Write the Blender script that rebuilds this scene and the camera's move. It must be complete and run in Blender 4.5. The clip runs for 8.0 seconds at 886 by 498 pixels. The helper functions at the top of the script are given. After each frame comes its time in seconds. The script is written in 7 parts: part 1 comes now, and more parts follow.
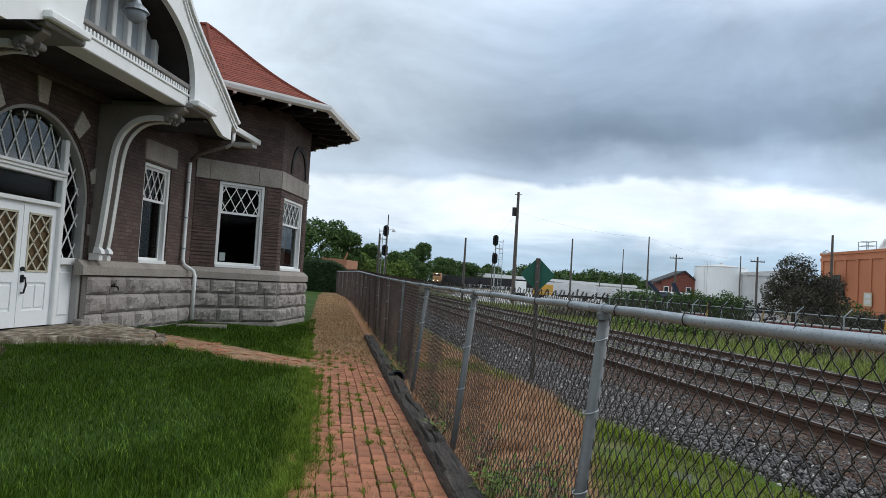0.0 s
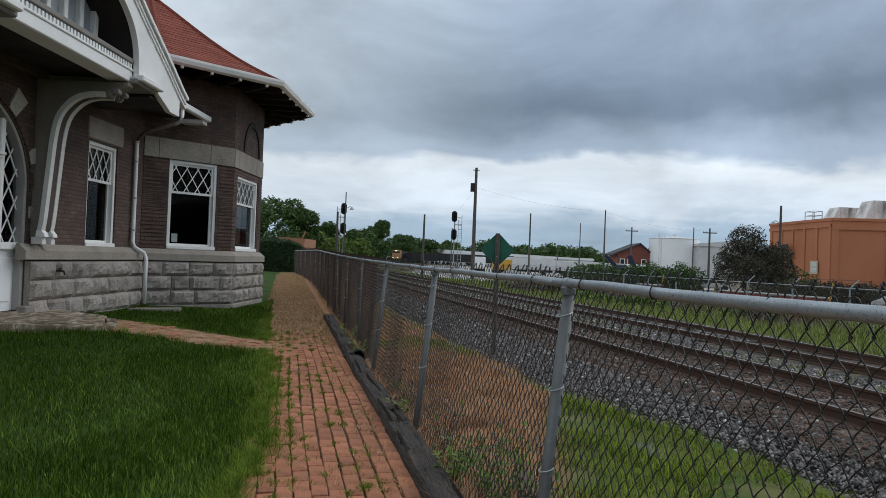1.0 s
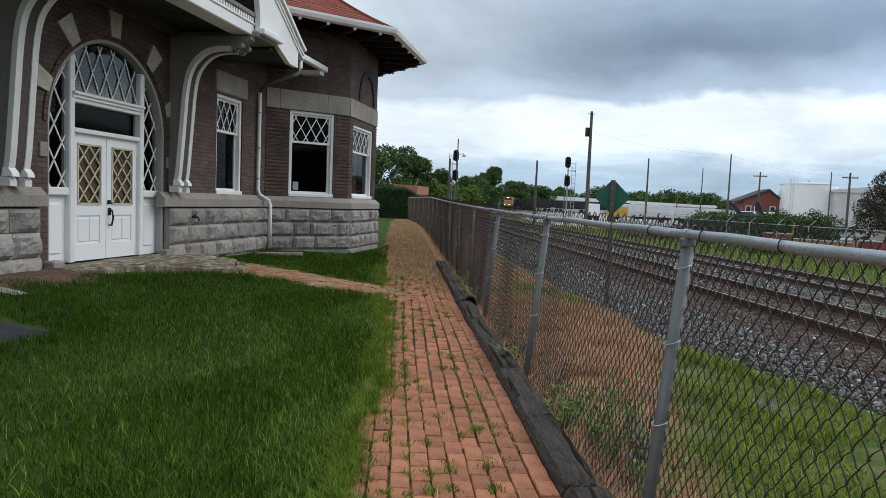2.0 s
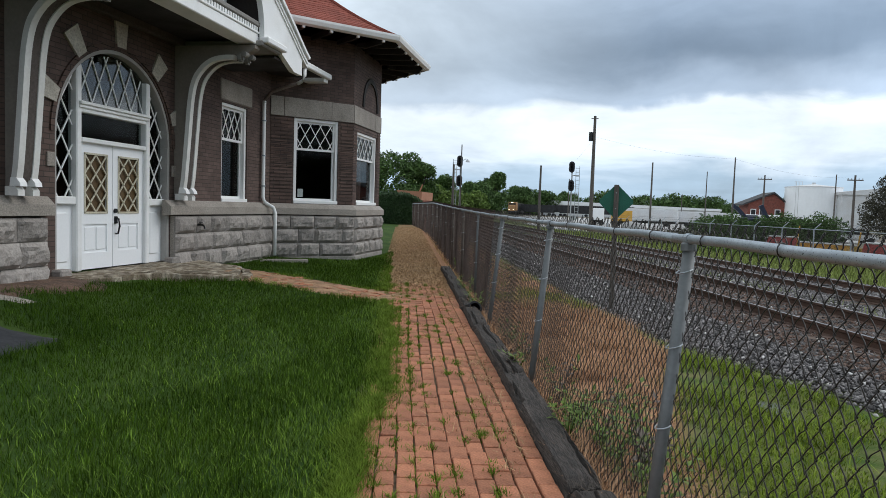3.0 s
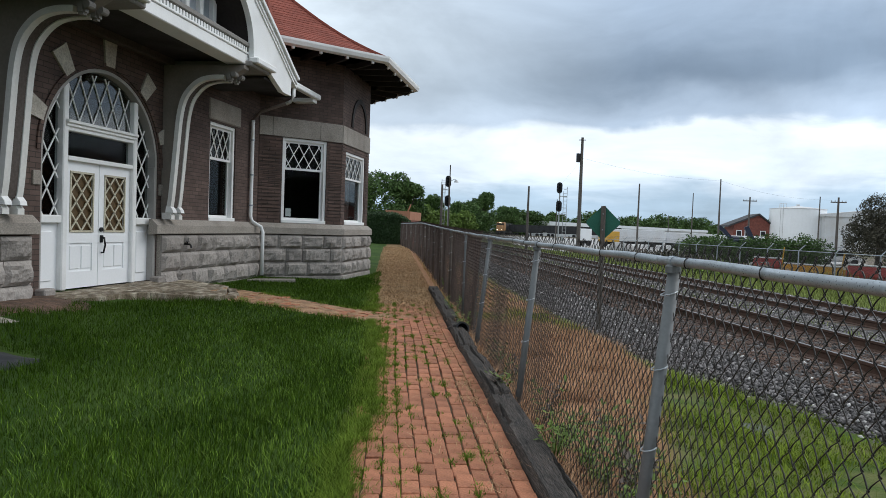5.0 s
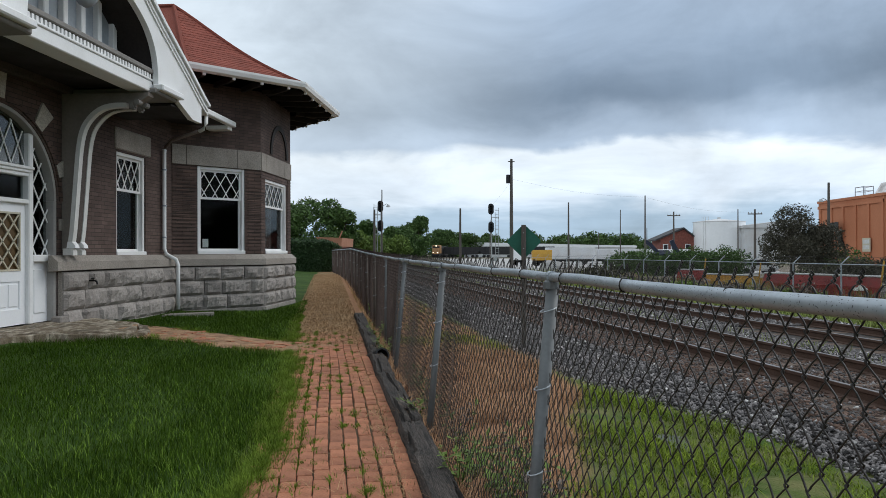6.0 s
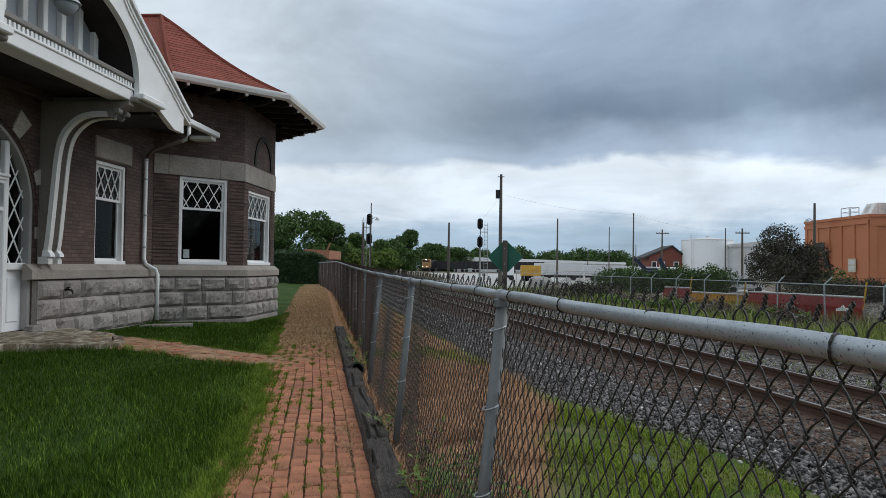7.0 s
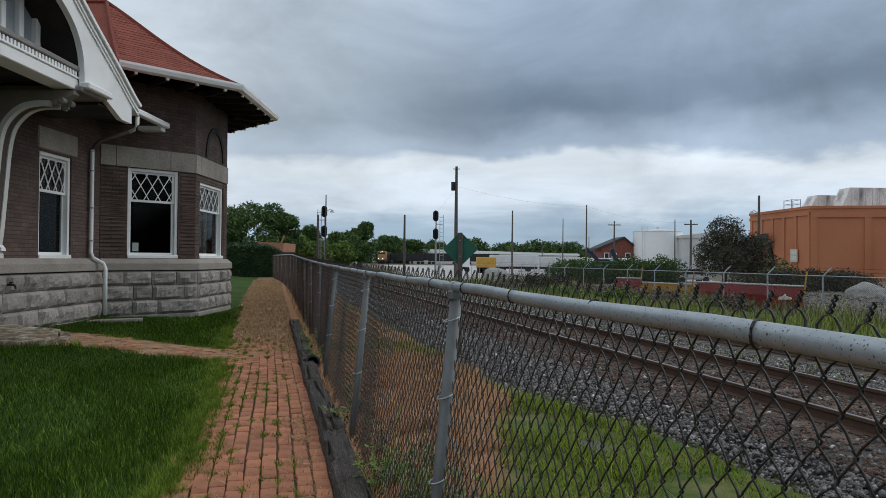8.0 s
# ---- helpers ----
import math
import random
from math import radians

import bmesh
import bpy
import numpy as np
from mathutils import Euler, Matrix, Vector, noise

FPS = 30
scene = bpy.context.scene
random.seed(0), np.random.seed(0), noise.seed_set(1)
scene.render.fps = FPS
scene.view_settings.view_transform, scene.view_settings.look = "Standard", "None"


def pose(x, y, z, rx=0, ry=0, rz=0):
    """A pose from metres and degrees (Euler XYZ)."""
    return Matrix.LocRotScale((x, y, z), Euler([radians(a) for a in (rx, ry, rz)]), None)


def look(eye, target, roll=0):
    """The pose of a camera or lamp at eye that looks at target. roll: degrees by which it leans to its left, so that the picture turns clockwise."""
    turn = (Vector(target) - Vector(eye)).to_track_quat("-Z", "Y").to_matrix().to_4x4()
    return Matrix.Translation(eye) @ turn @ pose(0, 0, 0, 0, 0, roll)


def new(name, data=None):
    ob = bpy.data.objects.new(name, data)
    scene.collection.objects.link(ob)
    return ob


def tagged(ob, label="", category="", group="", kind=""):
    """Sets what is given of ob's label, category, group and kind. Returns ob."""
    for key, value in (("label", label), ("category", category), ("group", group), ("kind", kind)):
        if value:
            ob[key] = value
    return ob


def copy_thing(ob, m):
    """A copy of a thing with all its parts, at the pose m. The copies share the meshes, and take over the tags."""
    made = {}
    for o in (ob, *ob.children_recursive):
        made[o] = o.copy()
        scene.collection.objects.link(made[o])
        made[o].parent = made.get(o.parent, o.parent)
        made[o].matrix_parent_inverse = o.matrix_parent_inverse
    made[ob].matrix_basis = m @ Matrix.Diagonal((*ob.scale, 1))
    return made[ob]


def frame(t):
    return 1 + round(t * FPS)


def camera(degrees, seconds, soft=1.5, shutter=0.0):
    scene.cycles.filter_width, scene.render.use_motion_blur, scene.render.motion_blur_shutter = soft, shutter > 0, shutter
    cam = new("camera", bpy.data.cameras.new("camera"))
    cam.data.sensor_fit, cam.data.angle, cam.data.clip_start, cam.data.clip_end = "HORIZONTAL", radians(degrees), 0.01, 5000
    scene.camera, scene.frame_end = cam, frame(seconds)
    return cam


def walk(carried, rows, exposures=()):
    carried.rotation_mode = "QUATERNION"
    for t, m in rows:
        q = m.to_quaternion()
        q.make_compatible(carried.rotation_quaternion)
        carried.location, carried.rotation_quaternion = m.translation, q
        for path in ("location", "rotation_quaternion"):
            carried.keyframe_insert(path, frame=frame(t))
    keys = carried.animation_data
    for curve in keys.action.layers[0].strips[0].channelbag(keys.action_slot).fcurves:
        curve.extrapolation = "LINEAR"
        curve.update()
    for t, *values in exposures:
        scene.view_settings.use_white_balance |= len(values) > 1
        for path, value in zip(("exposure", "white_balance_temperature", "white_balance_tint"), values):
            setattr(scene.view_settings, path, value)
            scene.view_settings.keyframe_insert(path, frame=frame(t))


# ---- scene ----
cam = camera(65.8, 8.0, soft=0.8)
PATH = [
    (0, (0.435, -1.143, 1.528), (0.272, 0.848, 1.621), 3.4),
    (0.5, (0.431, -1.034, 1.528), (0.403, 0.963, 1.632), 2.3),
    (1, (0.425, -1.015, 1.528), (0.384, 0.984, 1.559), 2.2),
    (1.5, (0.421, -0.999, 1.535), (0.044, 0.96, 1.39), 2.7),
    (1.7, (0.422, -1.002, 1.538), (0.056, 0.96, 1.396), 2.5),
    (2.8, (0.434, -1.048, 1.549), (0.074, 0.915, 1.424), 1.9),
    (3, (0.435, -1.051, 1.549), (0.064, 0.91, 1.428), 1.8),
    (3.5, (0.434, -1.043, 1.535), (0.06, 0.919, 1.421), 1.8),
    (4, (0.435, -1.048, 1.544), (0.052, 0.911, 1.414), 1.7),
    (4.2, (0.435, -1.051, 1.548), (0.064, 0.91, 1.424), 1.75),
    (5.3, (0.459, -1.058, 1.558), (0.159, 0.918, 1.506), 2.3),
    (5.5, (0.511, -0.953, 1.541), (0.342, 1.038, 1.453), 2.4),
    (6, (0.72, -0.874, 1.55), (0.561, 1.119, 1.561), -0.2),
    (6.5, (0.877, -0.795, 1.558), (0.73, 1.199, 1.584), -1.2),
    (7, (0.899, -0.823, 1.561), (0.768, 1.172, 1.613), 0.7),
    (7.5, (0.913, -0.842, 1.554), (0.911, 1.157, 1.642), 0.2),
    (8, (0.908, -0.884, 1.564), (0.906, 1.115, 1.594), 0.4),
]
walk(cam, [(t, look(eye, target, roll)) for t, eye, target, roll in PATH], exposures=[(0, 0.3), (0.5, 0.03), (1, -0.05), (1.5, 0.15), (3, 0.35), (4, 0.35), (5.5, 0.37), (6, 0.2), (6.5, 0.13), (7.5, -0.05), (8, -0.1)])

# ---- light: a heavy overcast sky over a weak, wide sun ----
SUN_EL, SUN_AZ = radians(42), radians(63)
world = bpy.data.worlds.new("overcast")
scene.world = world
world.use_nodes = True
wn = world.node_tree
wn.nodes.clear()


def wnode(kind, **values):
    n = wn.nodes.new(kind)
    for k, v in values.items():
        n.inputs[k].default_value = v
    return n


def wmath(op, a, b=None, clamp=False):
    n = wn.nodes.new("ShaderNodeMath")
    n.operation, n.use_clamp = op, clamp
    for i, v in enumerate((a, b)):
        if v is None:
            continue
        if isinstance(v, (int, float)):
            n.inputs[i].default_value = v
        else:
            wn.links.new(v, n.inputs[i])
    return n.outputs[0]


sky = wn.nodes.new("ShaderNodeTexSky")
sky.sky_type, sky.sun_disc = "NISHITA", False
sky.sun_elevation, sky.sun_rotation = SUN_EL, SUN_AZ
coord = wn.nodes.new("ShaderNodeTexCoord")
sep = wn.nodes.new("ShaderNodeSeparateXYZ")
wn.links.new(coord.outputs["Generated"], sep.inputs[0])
# the cloud deck is a flat layer: the direction is carried up to it
height = wmath("ADD", wmath("MAXIMUM", sep.outputs[2], 0.0), 0.10)
flat = wn.nodes.new("ShaderNodeCombineXYZ")
wn.links.new(wmath("DIVIDE", sep.outputs[0], height), flat.inputs[0])
wn.links.new(wmath("DIVIDE", sep.outputs[1], height), flat.inputs[1])
flat.inputs[2].default_value = 3.7
big = wnode("ShaderNodeTexNoise", Scale=1.0, Detail=8.0, Roughness=0.5, Distortion=0.35)
billow = wn.nodes.new("ShaderNodeMapping")
billow.inputs["Scale"].default_value = (4.2, 4.2, 10.0)
billow.inputs["Location"].default_value = (1.3, 0.4, 0.2)
wn.links.new(coord.outputs["Generated"], billow.inputs[0])
wn.links.new(billow.outputs[0], big.inputs["Vector"])
small = wnode("ShaderNodeTexNoise", Scale=1.7, Detail=6.0, Roughness=0.55, Distortion=0.4)
wn.links.new(flat.outputs[0], small.inputs["Vector"])
# a dark shelf of cloud with a bright gap below it, wavering along its edge
level = wmath("ADD", sep.outputs[2], wmath("MULTIPLY", wmath("SUBTRACT", big.outputs[0], 0.5), 0.13))
level = wmath("ADD", level, wmath("MULTIPLY", wmath("SUBTRACT", small.outputs[0], 0.5), 0.028))
shelf = wn.nodes.new("ShaderNodeValToRGB")
wn.links.new(wmath("MULTIPLY", level, 1.6, True), shelf.inputs[0])
ramp = shelf.color_ramp
ramp.interpolation = "EASE"
ramp.elements[0].position, ramp.elements[0].color = 0.0, (0.33, 0.46, 0.58, 1)
ramp.elements[1].position, ramp.elements[1].color = 1.0, (0.80, 0.89, 0.97, 1)
for p, c in ((0.07, (0.42, 0.56, 0.68, 1)), (0.14, (0.82, 0.91, 0.98, 1)), (0.225, (0.90, 0.97, 1.0, 1)), (0.258, (0.46, 0.56, 0.67, 1)),
             (0.35, (0.225, 0.295, 0.375, 1)), (0.52, (0.37, 0.46, 0.56, 1)), (0.74, (0.74, 0.84, 0.94, 1))):
    e = ramp.elements.new(p)
    e.color = (c[0] * 0.975, c[1], c[2] * 1.06, 1)
rolls = wnode("ShaderNodeTexNoise", Scale=1.0, Detail=9.0, Roughness=0.58, Distortion=0.6)
roll_map = wn.nodes.new("ShaderNodeMapping")
roll_map.inputs["Scale"].default_value = (3.4, 3.4, 7.0)
roll_map.inputs["Location"].default_value = (0.7, 2.1, 0.6)
wn.links.new(coord.outputs["Generated"], roll_map.inputs[0])
wn.links.new(roll_map.outputs[0], rolls.inputs["Vector"])
lumps = wmath("ADD", wmath("MULTIPLY", small.outputs[0], 0.24), wmath("ADD", wmath("MULTIPLY", rolls.outputs[0], 1.0), 0.40))
clouds = wn.nodes.new("ShaderNodeMix")
clouds.data_type, clouds.blend_type = "RGBA", "MULTIPLY"
clouds.inputs["Factor"].default_value = 1.0
# the deck thins towards the building's side
thin = wn.nodes.new("ShaderNodeMix")
thin.data_type = "RGBA"
wn.links.new(wmath("MULTIPLY", wmath("MULTIPLY", wmath("SUBTRACT", 0.10, sep.outputs[0]), 1.3, True), wmath("MULTIPLY", sep.outputs[2], 4.0, True)), thin.inputs[0])
wn.links.new(shelf.outputs[0], thin.inputs[6])
thin.inputs[7].default_value = (0.86, 0.95, 1.0, 1)
# and breaks up towards the east
east = wn.nodes.new("ShaderNodeMix")
east.data_type = "RGBA"
wn.links.new(wmath("MULTIPLY", wmath("SUBTRACT", sep.outputs[0], 0.60), 2.4, True), east.inputs[0])
wn.links.new(thin.outputs[2], east.inputs[6])
east.inputs[7].default_value = (0.74, 0.84, 0.93, 1)
wn.links.new(east.outputs[2], clouds.inputs[6])
wn.links.new(lumps, clouds.inputs[7])
deck = wnode("ShaderNodeBackground", Strength=0.95)
wn.links.new(clouds.outputs[2], deck.inputs["Color"])
clear = wnode("ShaderNodeBackground", Strength=0.06)
wn.links.new(sky.outputs[0], clear.inputs["Color"])
both = wnode("ShaderNodeMixShader", Fac=0.9)
wn.links.new(clear.outputs[0], both.inputs[1])
wn.links.new(deck.outputs[0], both.inputs[2])
wout = wn.nodes.new("ShaderNodeOutputWorld")
wn.links.new(both.outputs[0], wout.inputs[0])

sun = new("sun", bpy.data.lights.new("sun", "SUN"))
sun.data.energy, sun.data.angle, sun.data.color = 0.9, radians(40), (1.0, 0.97, 0.93)
sun.matrix_world = look((30 * math.sin(SUN_AZ), 30 * math.cos(SUN_AZ), 30 * math.tan(SUN_EL)), (0, 0, 0))

# ---- materials ----
def material(name, color, rough=0.7, metal=0.0, second=None, scale=6.0, fine=60.0, mix=0.5, bump=0.0, stain=0.0, island=0.0, objrand=0.0,
             stretch=None, spec=0.5, grainy=0.25, spots=0.0):
    """A surface of two colours mottled at two scales, with fine relief. island, objrand: how far single pieces differ."""
    m = bpy.data.materials.new(name)
    m.use_nodes = True
    nt = m.node_tree
    b = nt.nodes["Principled BSDF"]
    b.inputs["Roughness"].default_value, b.inputs["Metallic"].default_value = rough, metal
    b.inputs["Specular IOR Level"].default_value = spec
    tc = nt.nodes.new("ShaderNodeTexCoord")
    vec = tc.outputs["Object"]
    if stretch:
        mp = nt.nodes.new("ShaderNodeMapping")
        mp.inputs["Scale"].default_value = stretch
        nt.links.new(vec, mp.inputs[0])
        vec = mp.outputs[0]

    def noisy(s, detail=5.0):
        n = nt.nodes.new("ShaderNodeTexNoise")
        n.inputs["Scale"].default_value, n.inputs["Detail"].default_value = s, detail
        nt.links.new(vec, n.inputs["Vector"])
        return n.outputs[0]

    def mixed(a, c, fac, blend="MIX"):
        n = nt.nodes.new("ShaderNodeMix")
        n.data_type, n.blend_type = "RGBA", blend
        for i, v in ((6, a), (7, c)):
            if isinstance(v, tuple):
                n.inputs[i].default_value = (*v[:3], 1)
            else:
                nt.links.new(v, n.inputs[i])
        if isinstance(fac, float):
            n.inputs[0].default_value = fac
        else:
            nt.links.new(fac, n.inputs[0])
        return n.outputs[2]

    def spread(v, lo, hi, to_lo=0.0, to_hi=1.0):
        n = nt.nodes.new("ShaderNodeMapRange")
        for i, x in enumerate((lo, hi, to_lo, to_hi), 1):
            n.inputs[i].default_value = x
        nt.links.new(v, n.inputs[0])
        return n.outputs[0]

    second = second or tuple(c * 0.7 for c in color)
    large, grain = noisy(scale), noisy(fine, 3.0)
    out = mixed(color, second, spread(large, 0.5 - 0.25, 0.5 + 0.25, 0.0, mix * 1.6))
    out = mixed(out, spread(grain, 0.3, 0.7, 1 - grainy, 1 + grainy), 1.0, "MULTIPLY")
    if stain:
        out = mixed(out, (0.03, 0.028, 0.025), spread(noisy(scale * 0.35, 8.0), 0.52, 0.75, 0.0, stain))
    if spots:
        out = mixed(out, (0.02, 0.016, 0.012), spread(noisy(190.0, 1.0), 0.665, 0.70, 0.0, spots))
    if island or objrand:
        g = nt.nodes.new("ShaderNodeNewGeometry").outputs["Random Per Island"] if island else nt.nodes.new("ShaderNodeObjectInfo").outputs["Random"]
        k = island or objrand
        out = mixed(out, spread(g, 0.0, 1.0, 1 - k, 1 + k), 1.0, "MULTIPLY")
    nt.links.new(out, b.inputs["Base Color"])
    if bump:
        bp = nt.nodes.new("ShaderNodeBump")
        bp.inputs["Strength"].default_value, bp.inputs["Distance"].default_value = min(1.0, bump), 0.02
        nt.links.new(grain, bp.inputs["Height"])
        nt.links.new(bp.outputs[0], b.inputs["Normal"])
    rr = nt.nodes.new("ShaderNodeMapRange")
    for i, x in enumerate((0.3, 0.7, max(0.05, rough - 0.1), min(1.0, rough + 0.1)), 1):
        rr.inputs[i].default_value = x
    nt.links.new(large, rr.inputs[0])
    nt.links.new(rr.outputs[0], b.inputs["Roughness"])
    return m


def brick_material(name, c1, c2, mortar, course=0.075, length=0.215):
    """Coursed brickwork laid along any upright wall."""
    m = bpy.data.materials.new(name)
    m.use_nodes = True
    nt = m.node_tree
    b = nt.nodes["Principled BSDF"]
    b.inputs["Roughness"].default_value = 0.85
    g = nt.nodes.new("ShaderNodeNewGeometry")
    cr = nt.nodes.new("ShaderNodeVectorMath")
    cr.operation = "CROSS_PRODUCT"
    cr.inputs[0].default_value = (0, 0, 1)
    nt.links.new(g.outputs["True Normal"], cr.inputs[1])
    dt = nt.nodes.new("ShaderNodeVectorMath")
    dt.operation = "DOT_PRODUCT"
    nt.links.new(cr.outputs[0], dt.inputs[0])
    nt.links.new(g.outputs["Position"], dt.inputs[1])
    sp = nt.nodes.new("ShaderNodeSeparateXYZ")
    nt.links.new(g.outputs["Position"], sp.inputs[0])
    cb = nt.nodes.new("ShaderNodeCombineXYZ")
    nt.links.new(dt.outputs["Value"], cb.inputs[0])
    nt.links.new(sp.outputs[2], cb.inputs[1])
    t = nt.nodes.new("ShaderNodeTexBrick")
    nt.links.new(cb.outputs[0], t.inputs["Vector"])
    for k, v in (("Color1", (*c1, 1)), ("Color2", (*c2, 1)), ("Mortar", (*mortar, 1)), ("Scale", 1.0), ("Mortar Size", 0.006), ("Mortar Smooth", 0.2),
                 ("Bias", 0.0), ("Brick Width", length), ("Row Height", course)):
        t.inputs[k].default_value = v
    n = nt.nodes.new("ShaderNodeTexNoise")
    n.inputs["Scale"].default_value, n.inputs["Detail"].default_value = 2.3, 6.0
    nt.links.new(g.outputs["Position"], n.inputs["Vector"])
    r = nt.nodes.new("ShaderNodeMapRange")
    for i, x in enumerate((0.3, 0.7, 0.72, 1.25), 1):
        r.inputs[i].default_value = x
    nt.links.new(n.outputs[0], r.inputs[0])
    mx = nt.nodes.new("ShaderNodeMix")
    mx.data_type, mx.blend_type = "RGBA", "MULTIPLY"
    mx.inputs[0].default_value = 1.0
    nt.links.new(t.outputs["Color"], mx.inputs[6])
    nt.links.new(r.outputs[0], mx.inputs[7])
    nt.links.new(mx.outputs[2], b.inputs["Base Color"])
    bp = nt.nodes.new("ShaderNodeBump")
    bp.invert = True
    bp.inputs["Strength"].default_value, bp.inputs["Distance"].default_value = 0.9, 0.012
    nt.links.new(t.outputs["Fac"], bp.inputs["Height"])
    nt.links.new(bp.outputs[0], b.inputs["Normal"])
    return m


def glass_material(name, ior=1.12):
    m = bpy.data.materials.new(name)
    m.use_nodes = True
    b = m.node_tree.nodes["Principled BSDF"]
    b.inputs["Base Color"].default_value = (0.55, 0.6, 0.6, 1)
    b.inputs["Roughness"].default_value = 0.02
    b.inputs["Transmission Weight"].default_value = 1.0
    b.inputs["IOR"].default_value = ior
    return m


def ground_material():
    """Lawn, sandy path bed, straw along the fence, rank grass by the ballast and mixed growth further off."""
    m = bpy.data.materials.new("ground_soil")
    m.use_nodes = True
    nt = m.node_tree
    b = nt.nodes["Principled BSDF"]
    b.inputs["Roughness"].default_value = 0.95
    b.inputs["Specular IOR Level"].default_value = 0.1
    tc = nt.nodes.new("ShaderNodeTexCoord")
    sp = nt.nodes.new("ShaderNodeSeparateXYZ")
    nt.links.new(tc.outputs["Object"], sp.inputs[0])

    def noisy(s, d=5.0):
        n = nt.nodes.new("ShaderNodeTexNoise")
        n.inputs["Scale"].default_value, n.inputs["Detail"].default_value = s, d
        nt.links.new(tc.outputs["Object"], n.inputs["Vector"])
        return n.outputs[0]

    def spread(v, lo, hi, to_lo=0.0, to_hi=1.0):
        n = nt.nodes.new("ShaderNodeMapRange")
        for i, x in enumerate((lo, hi, to_lo, to_hi), 1):
            n.inputs[i].default_value = x
        nt.links.new(v, n.inputs[0])
        return n.outputs[0]

    def mixed(a, c, fac):
        n = nt.nodes.new("ShaderNodeMix")
        n.data_type = "RGBA"
        for i, v in ((6, a), (7, c)):
            if isinstance(v, tuple):
                n.inputs[i].default_value = (*v, 1)
            else:
                nt.links.new(v, n.inputs[i])
        nt.links.new(fac, n.inputs[0])
        return n.outputs[2]

    wob = nt.nodes.new("ShaderNodeMath")
    wob.operation = "MULTIPLY_ADD"
    nt.links.new(noisy(0.9), wob.inputs[0])
    wob.inputs[1].default_value = 0.9
    nt.links.new(sp.outputs[0], wob.inputs[2])
    across = wob.outputs[0]
    fine = noisy(35.0, 4.0)
    lawn = mixed((0.022, 0.050, 0.010), (0.055, 0.095, 0.020), spread(noisy(1.2), 0.3, 0.7))
    lawn = mixed(lawn, (0.10, 0.085, 0.035), spread(fine, 0.56, 0.8, 0.0, 0.6))
    sand = mixed((0.150, 0.105, 0.066), (0.075, 0.055, 0.037), spread(fine, 0.35, 0.65))
    sand = mixed(sand, mixed((0.29, 0.19, 0.10), (0.14, 0.092, 0.05), spread(fine, 0.35, 0.65)), spread(sp.outputs[1], 7.5, 11.0))
    straw = mixed((0.36, 0.19, 0.105), (0.19, 0.105, 0.06), spread(fine, 0.35, 0.65))
    rank = mixed((0.055, 0.095, 0.02), (0.15, 0.15, 0.06), spread(noisy(2.5), 0.35, 0.65))
    far = mixed((0.10, 0.115, 0.045), (0.23, 0.195, 0.165), spread(noisy(0.13, 8.0), 0.33, 0.55))
    out = mixed(lawn, sand, spread(sp.outputs[0], -1.68, -1.58))
    out = mixed(out, straw, spread(sp.outputs[0], -0.52, -0.4))
    # the straw runs out to a slanting edge
    edge = nt.nodes.new("ShaderNodeMapRange")
    for i, x in enumerate((0.5, 6.5, 0.5, 2.5), 1):
        edge.inputs[i].default_value = x
    nt.links.new(sp.outputs[1], edge.inputs[0])
    past = nt.nodes.new("ShaderNodeMath")
    past.operation = "SUBTRACT"
    nt.links.new(across, past.inputs[0])
    nt.links.new(edge.outputs[0], past.inputs[1])
    out = mixed(out, rank, spread(past.outputs[0], 0.30, 0.60))
    out = mixed(out, far, spread(across, 17.0, 24.0))
    nt.links.new(out, b.inputs["Base Color"])
    bp = nt.nodes.new("ShaderNodeBump")
    bp.inputs["Strength"].default_value, bp.inputs["Distance"].default_value = 0.7, 0.03
    nt.links.new(fine, bp.inputs["Height"])
    nt.links.new(bp.outputs[0], b.inputs["Normal"])
    return m


WALL_BRICK = brick_material("wall_brick_brown", (0.082, 0.052, 0.043), (0.118, 0.077, 0.063), (0.050, 0.039, 0.033), 0.075, 0.215)
RIBBED_BRICK = brick_material("ribbed_brick_brown", (0.078, 0.049, 0.039), (0.130, 0.080, 0.063), (0.022, 0.017, 0.014), 0.09, 0.32)
STONE = material("rock_faced_limestone", (0.345, 0.312, 0.283), 0.9, second=(0.215, 0.192, 0.174), scale=5.0, fine=30, bump=0.8, stain=0.3, objrand=0.16, grainy=0.15)
DRESSED = material("dressed_limestone", (0.34, 0.305, 0.265), 0.8, second=(0.25, 0.22, 0.19), scale=2.0, fine=45, bump=0.25, stain=0.3)
WHITE = material("white_paint", (0.86, 0.86, 0.85), 0.5, second=(0.76, 0.76, 0.74), scale=3.0, fine=40, mix=0.4, bump=0.04, grainy=0.03, stain=0.12)
DOOR_WHITE = material("door_white_paint", (0.87, 0.88, 0.89), 0.4, second=(0.80, 0.81, 0.82), scale=2.0, fine=30, mix=0.3, grainy=0.02)
SPANDREL = material("brown_grey_timber", (0.26, 0.225, 0.195), 0.75, second=(0.19, 0.165, 0.142), scale=2.0, fine=30, grainy=0.08)
PALE_RIB = material("weathered_white_rib", (0.72, 0.71, 0.68), 0.6, second=(0.60, 0.58, 0.55), scale=3.0, fine=30, grainy=0.05, stain=0.15)
ARCH_GREY = material("pale_grey_frame_paint", (0.40, 0.385, 0.36), 0.6, second=(0.31, 0.295, 0.275), scale=2.0, fine=30, grainy=0.05)
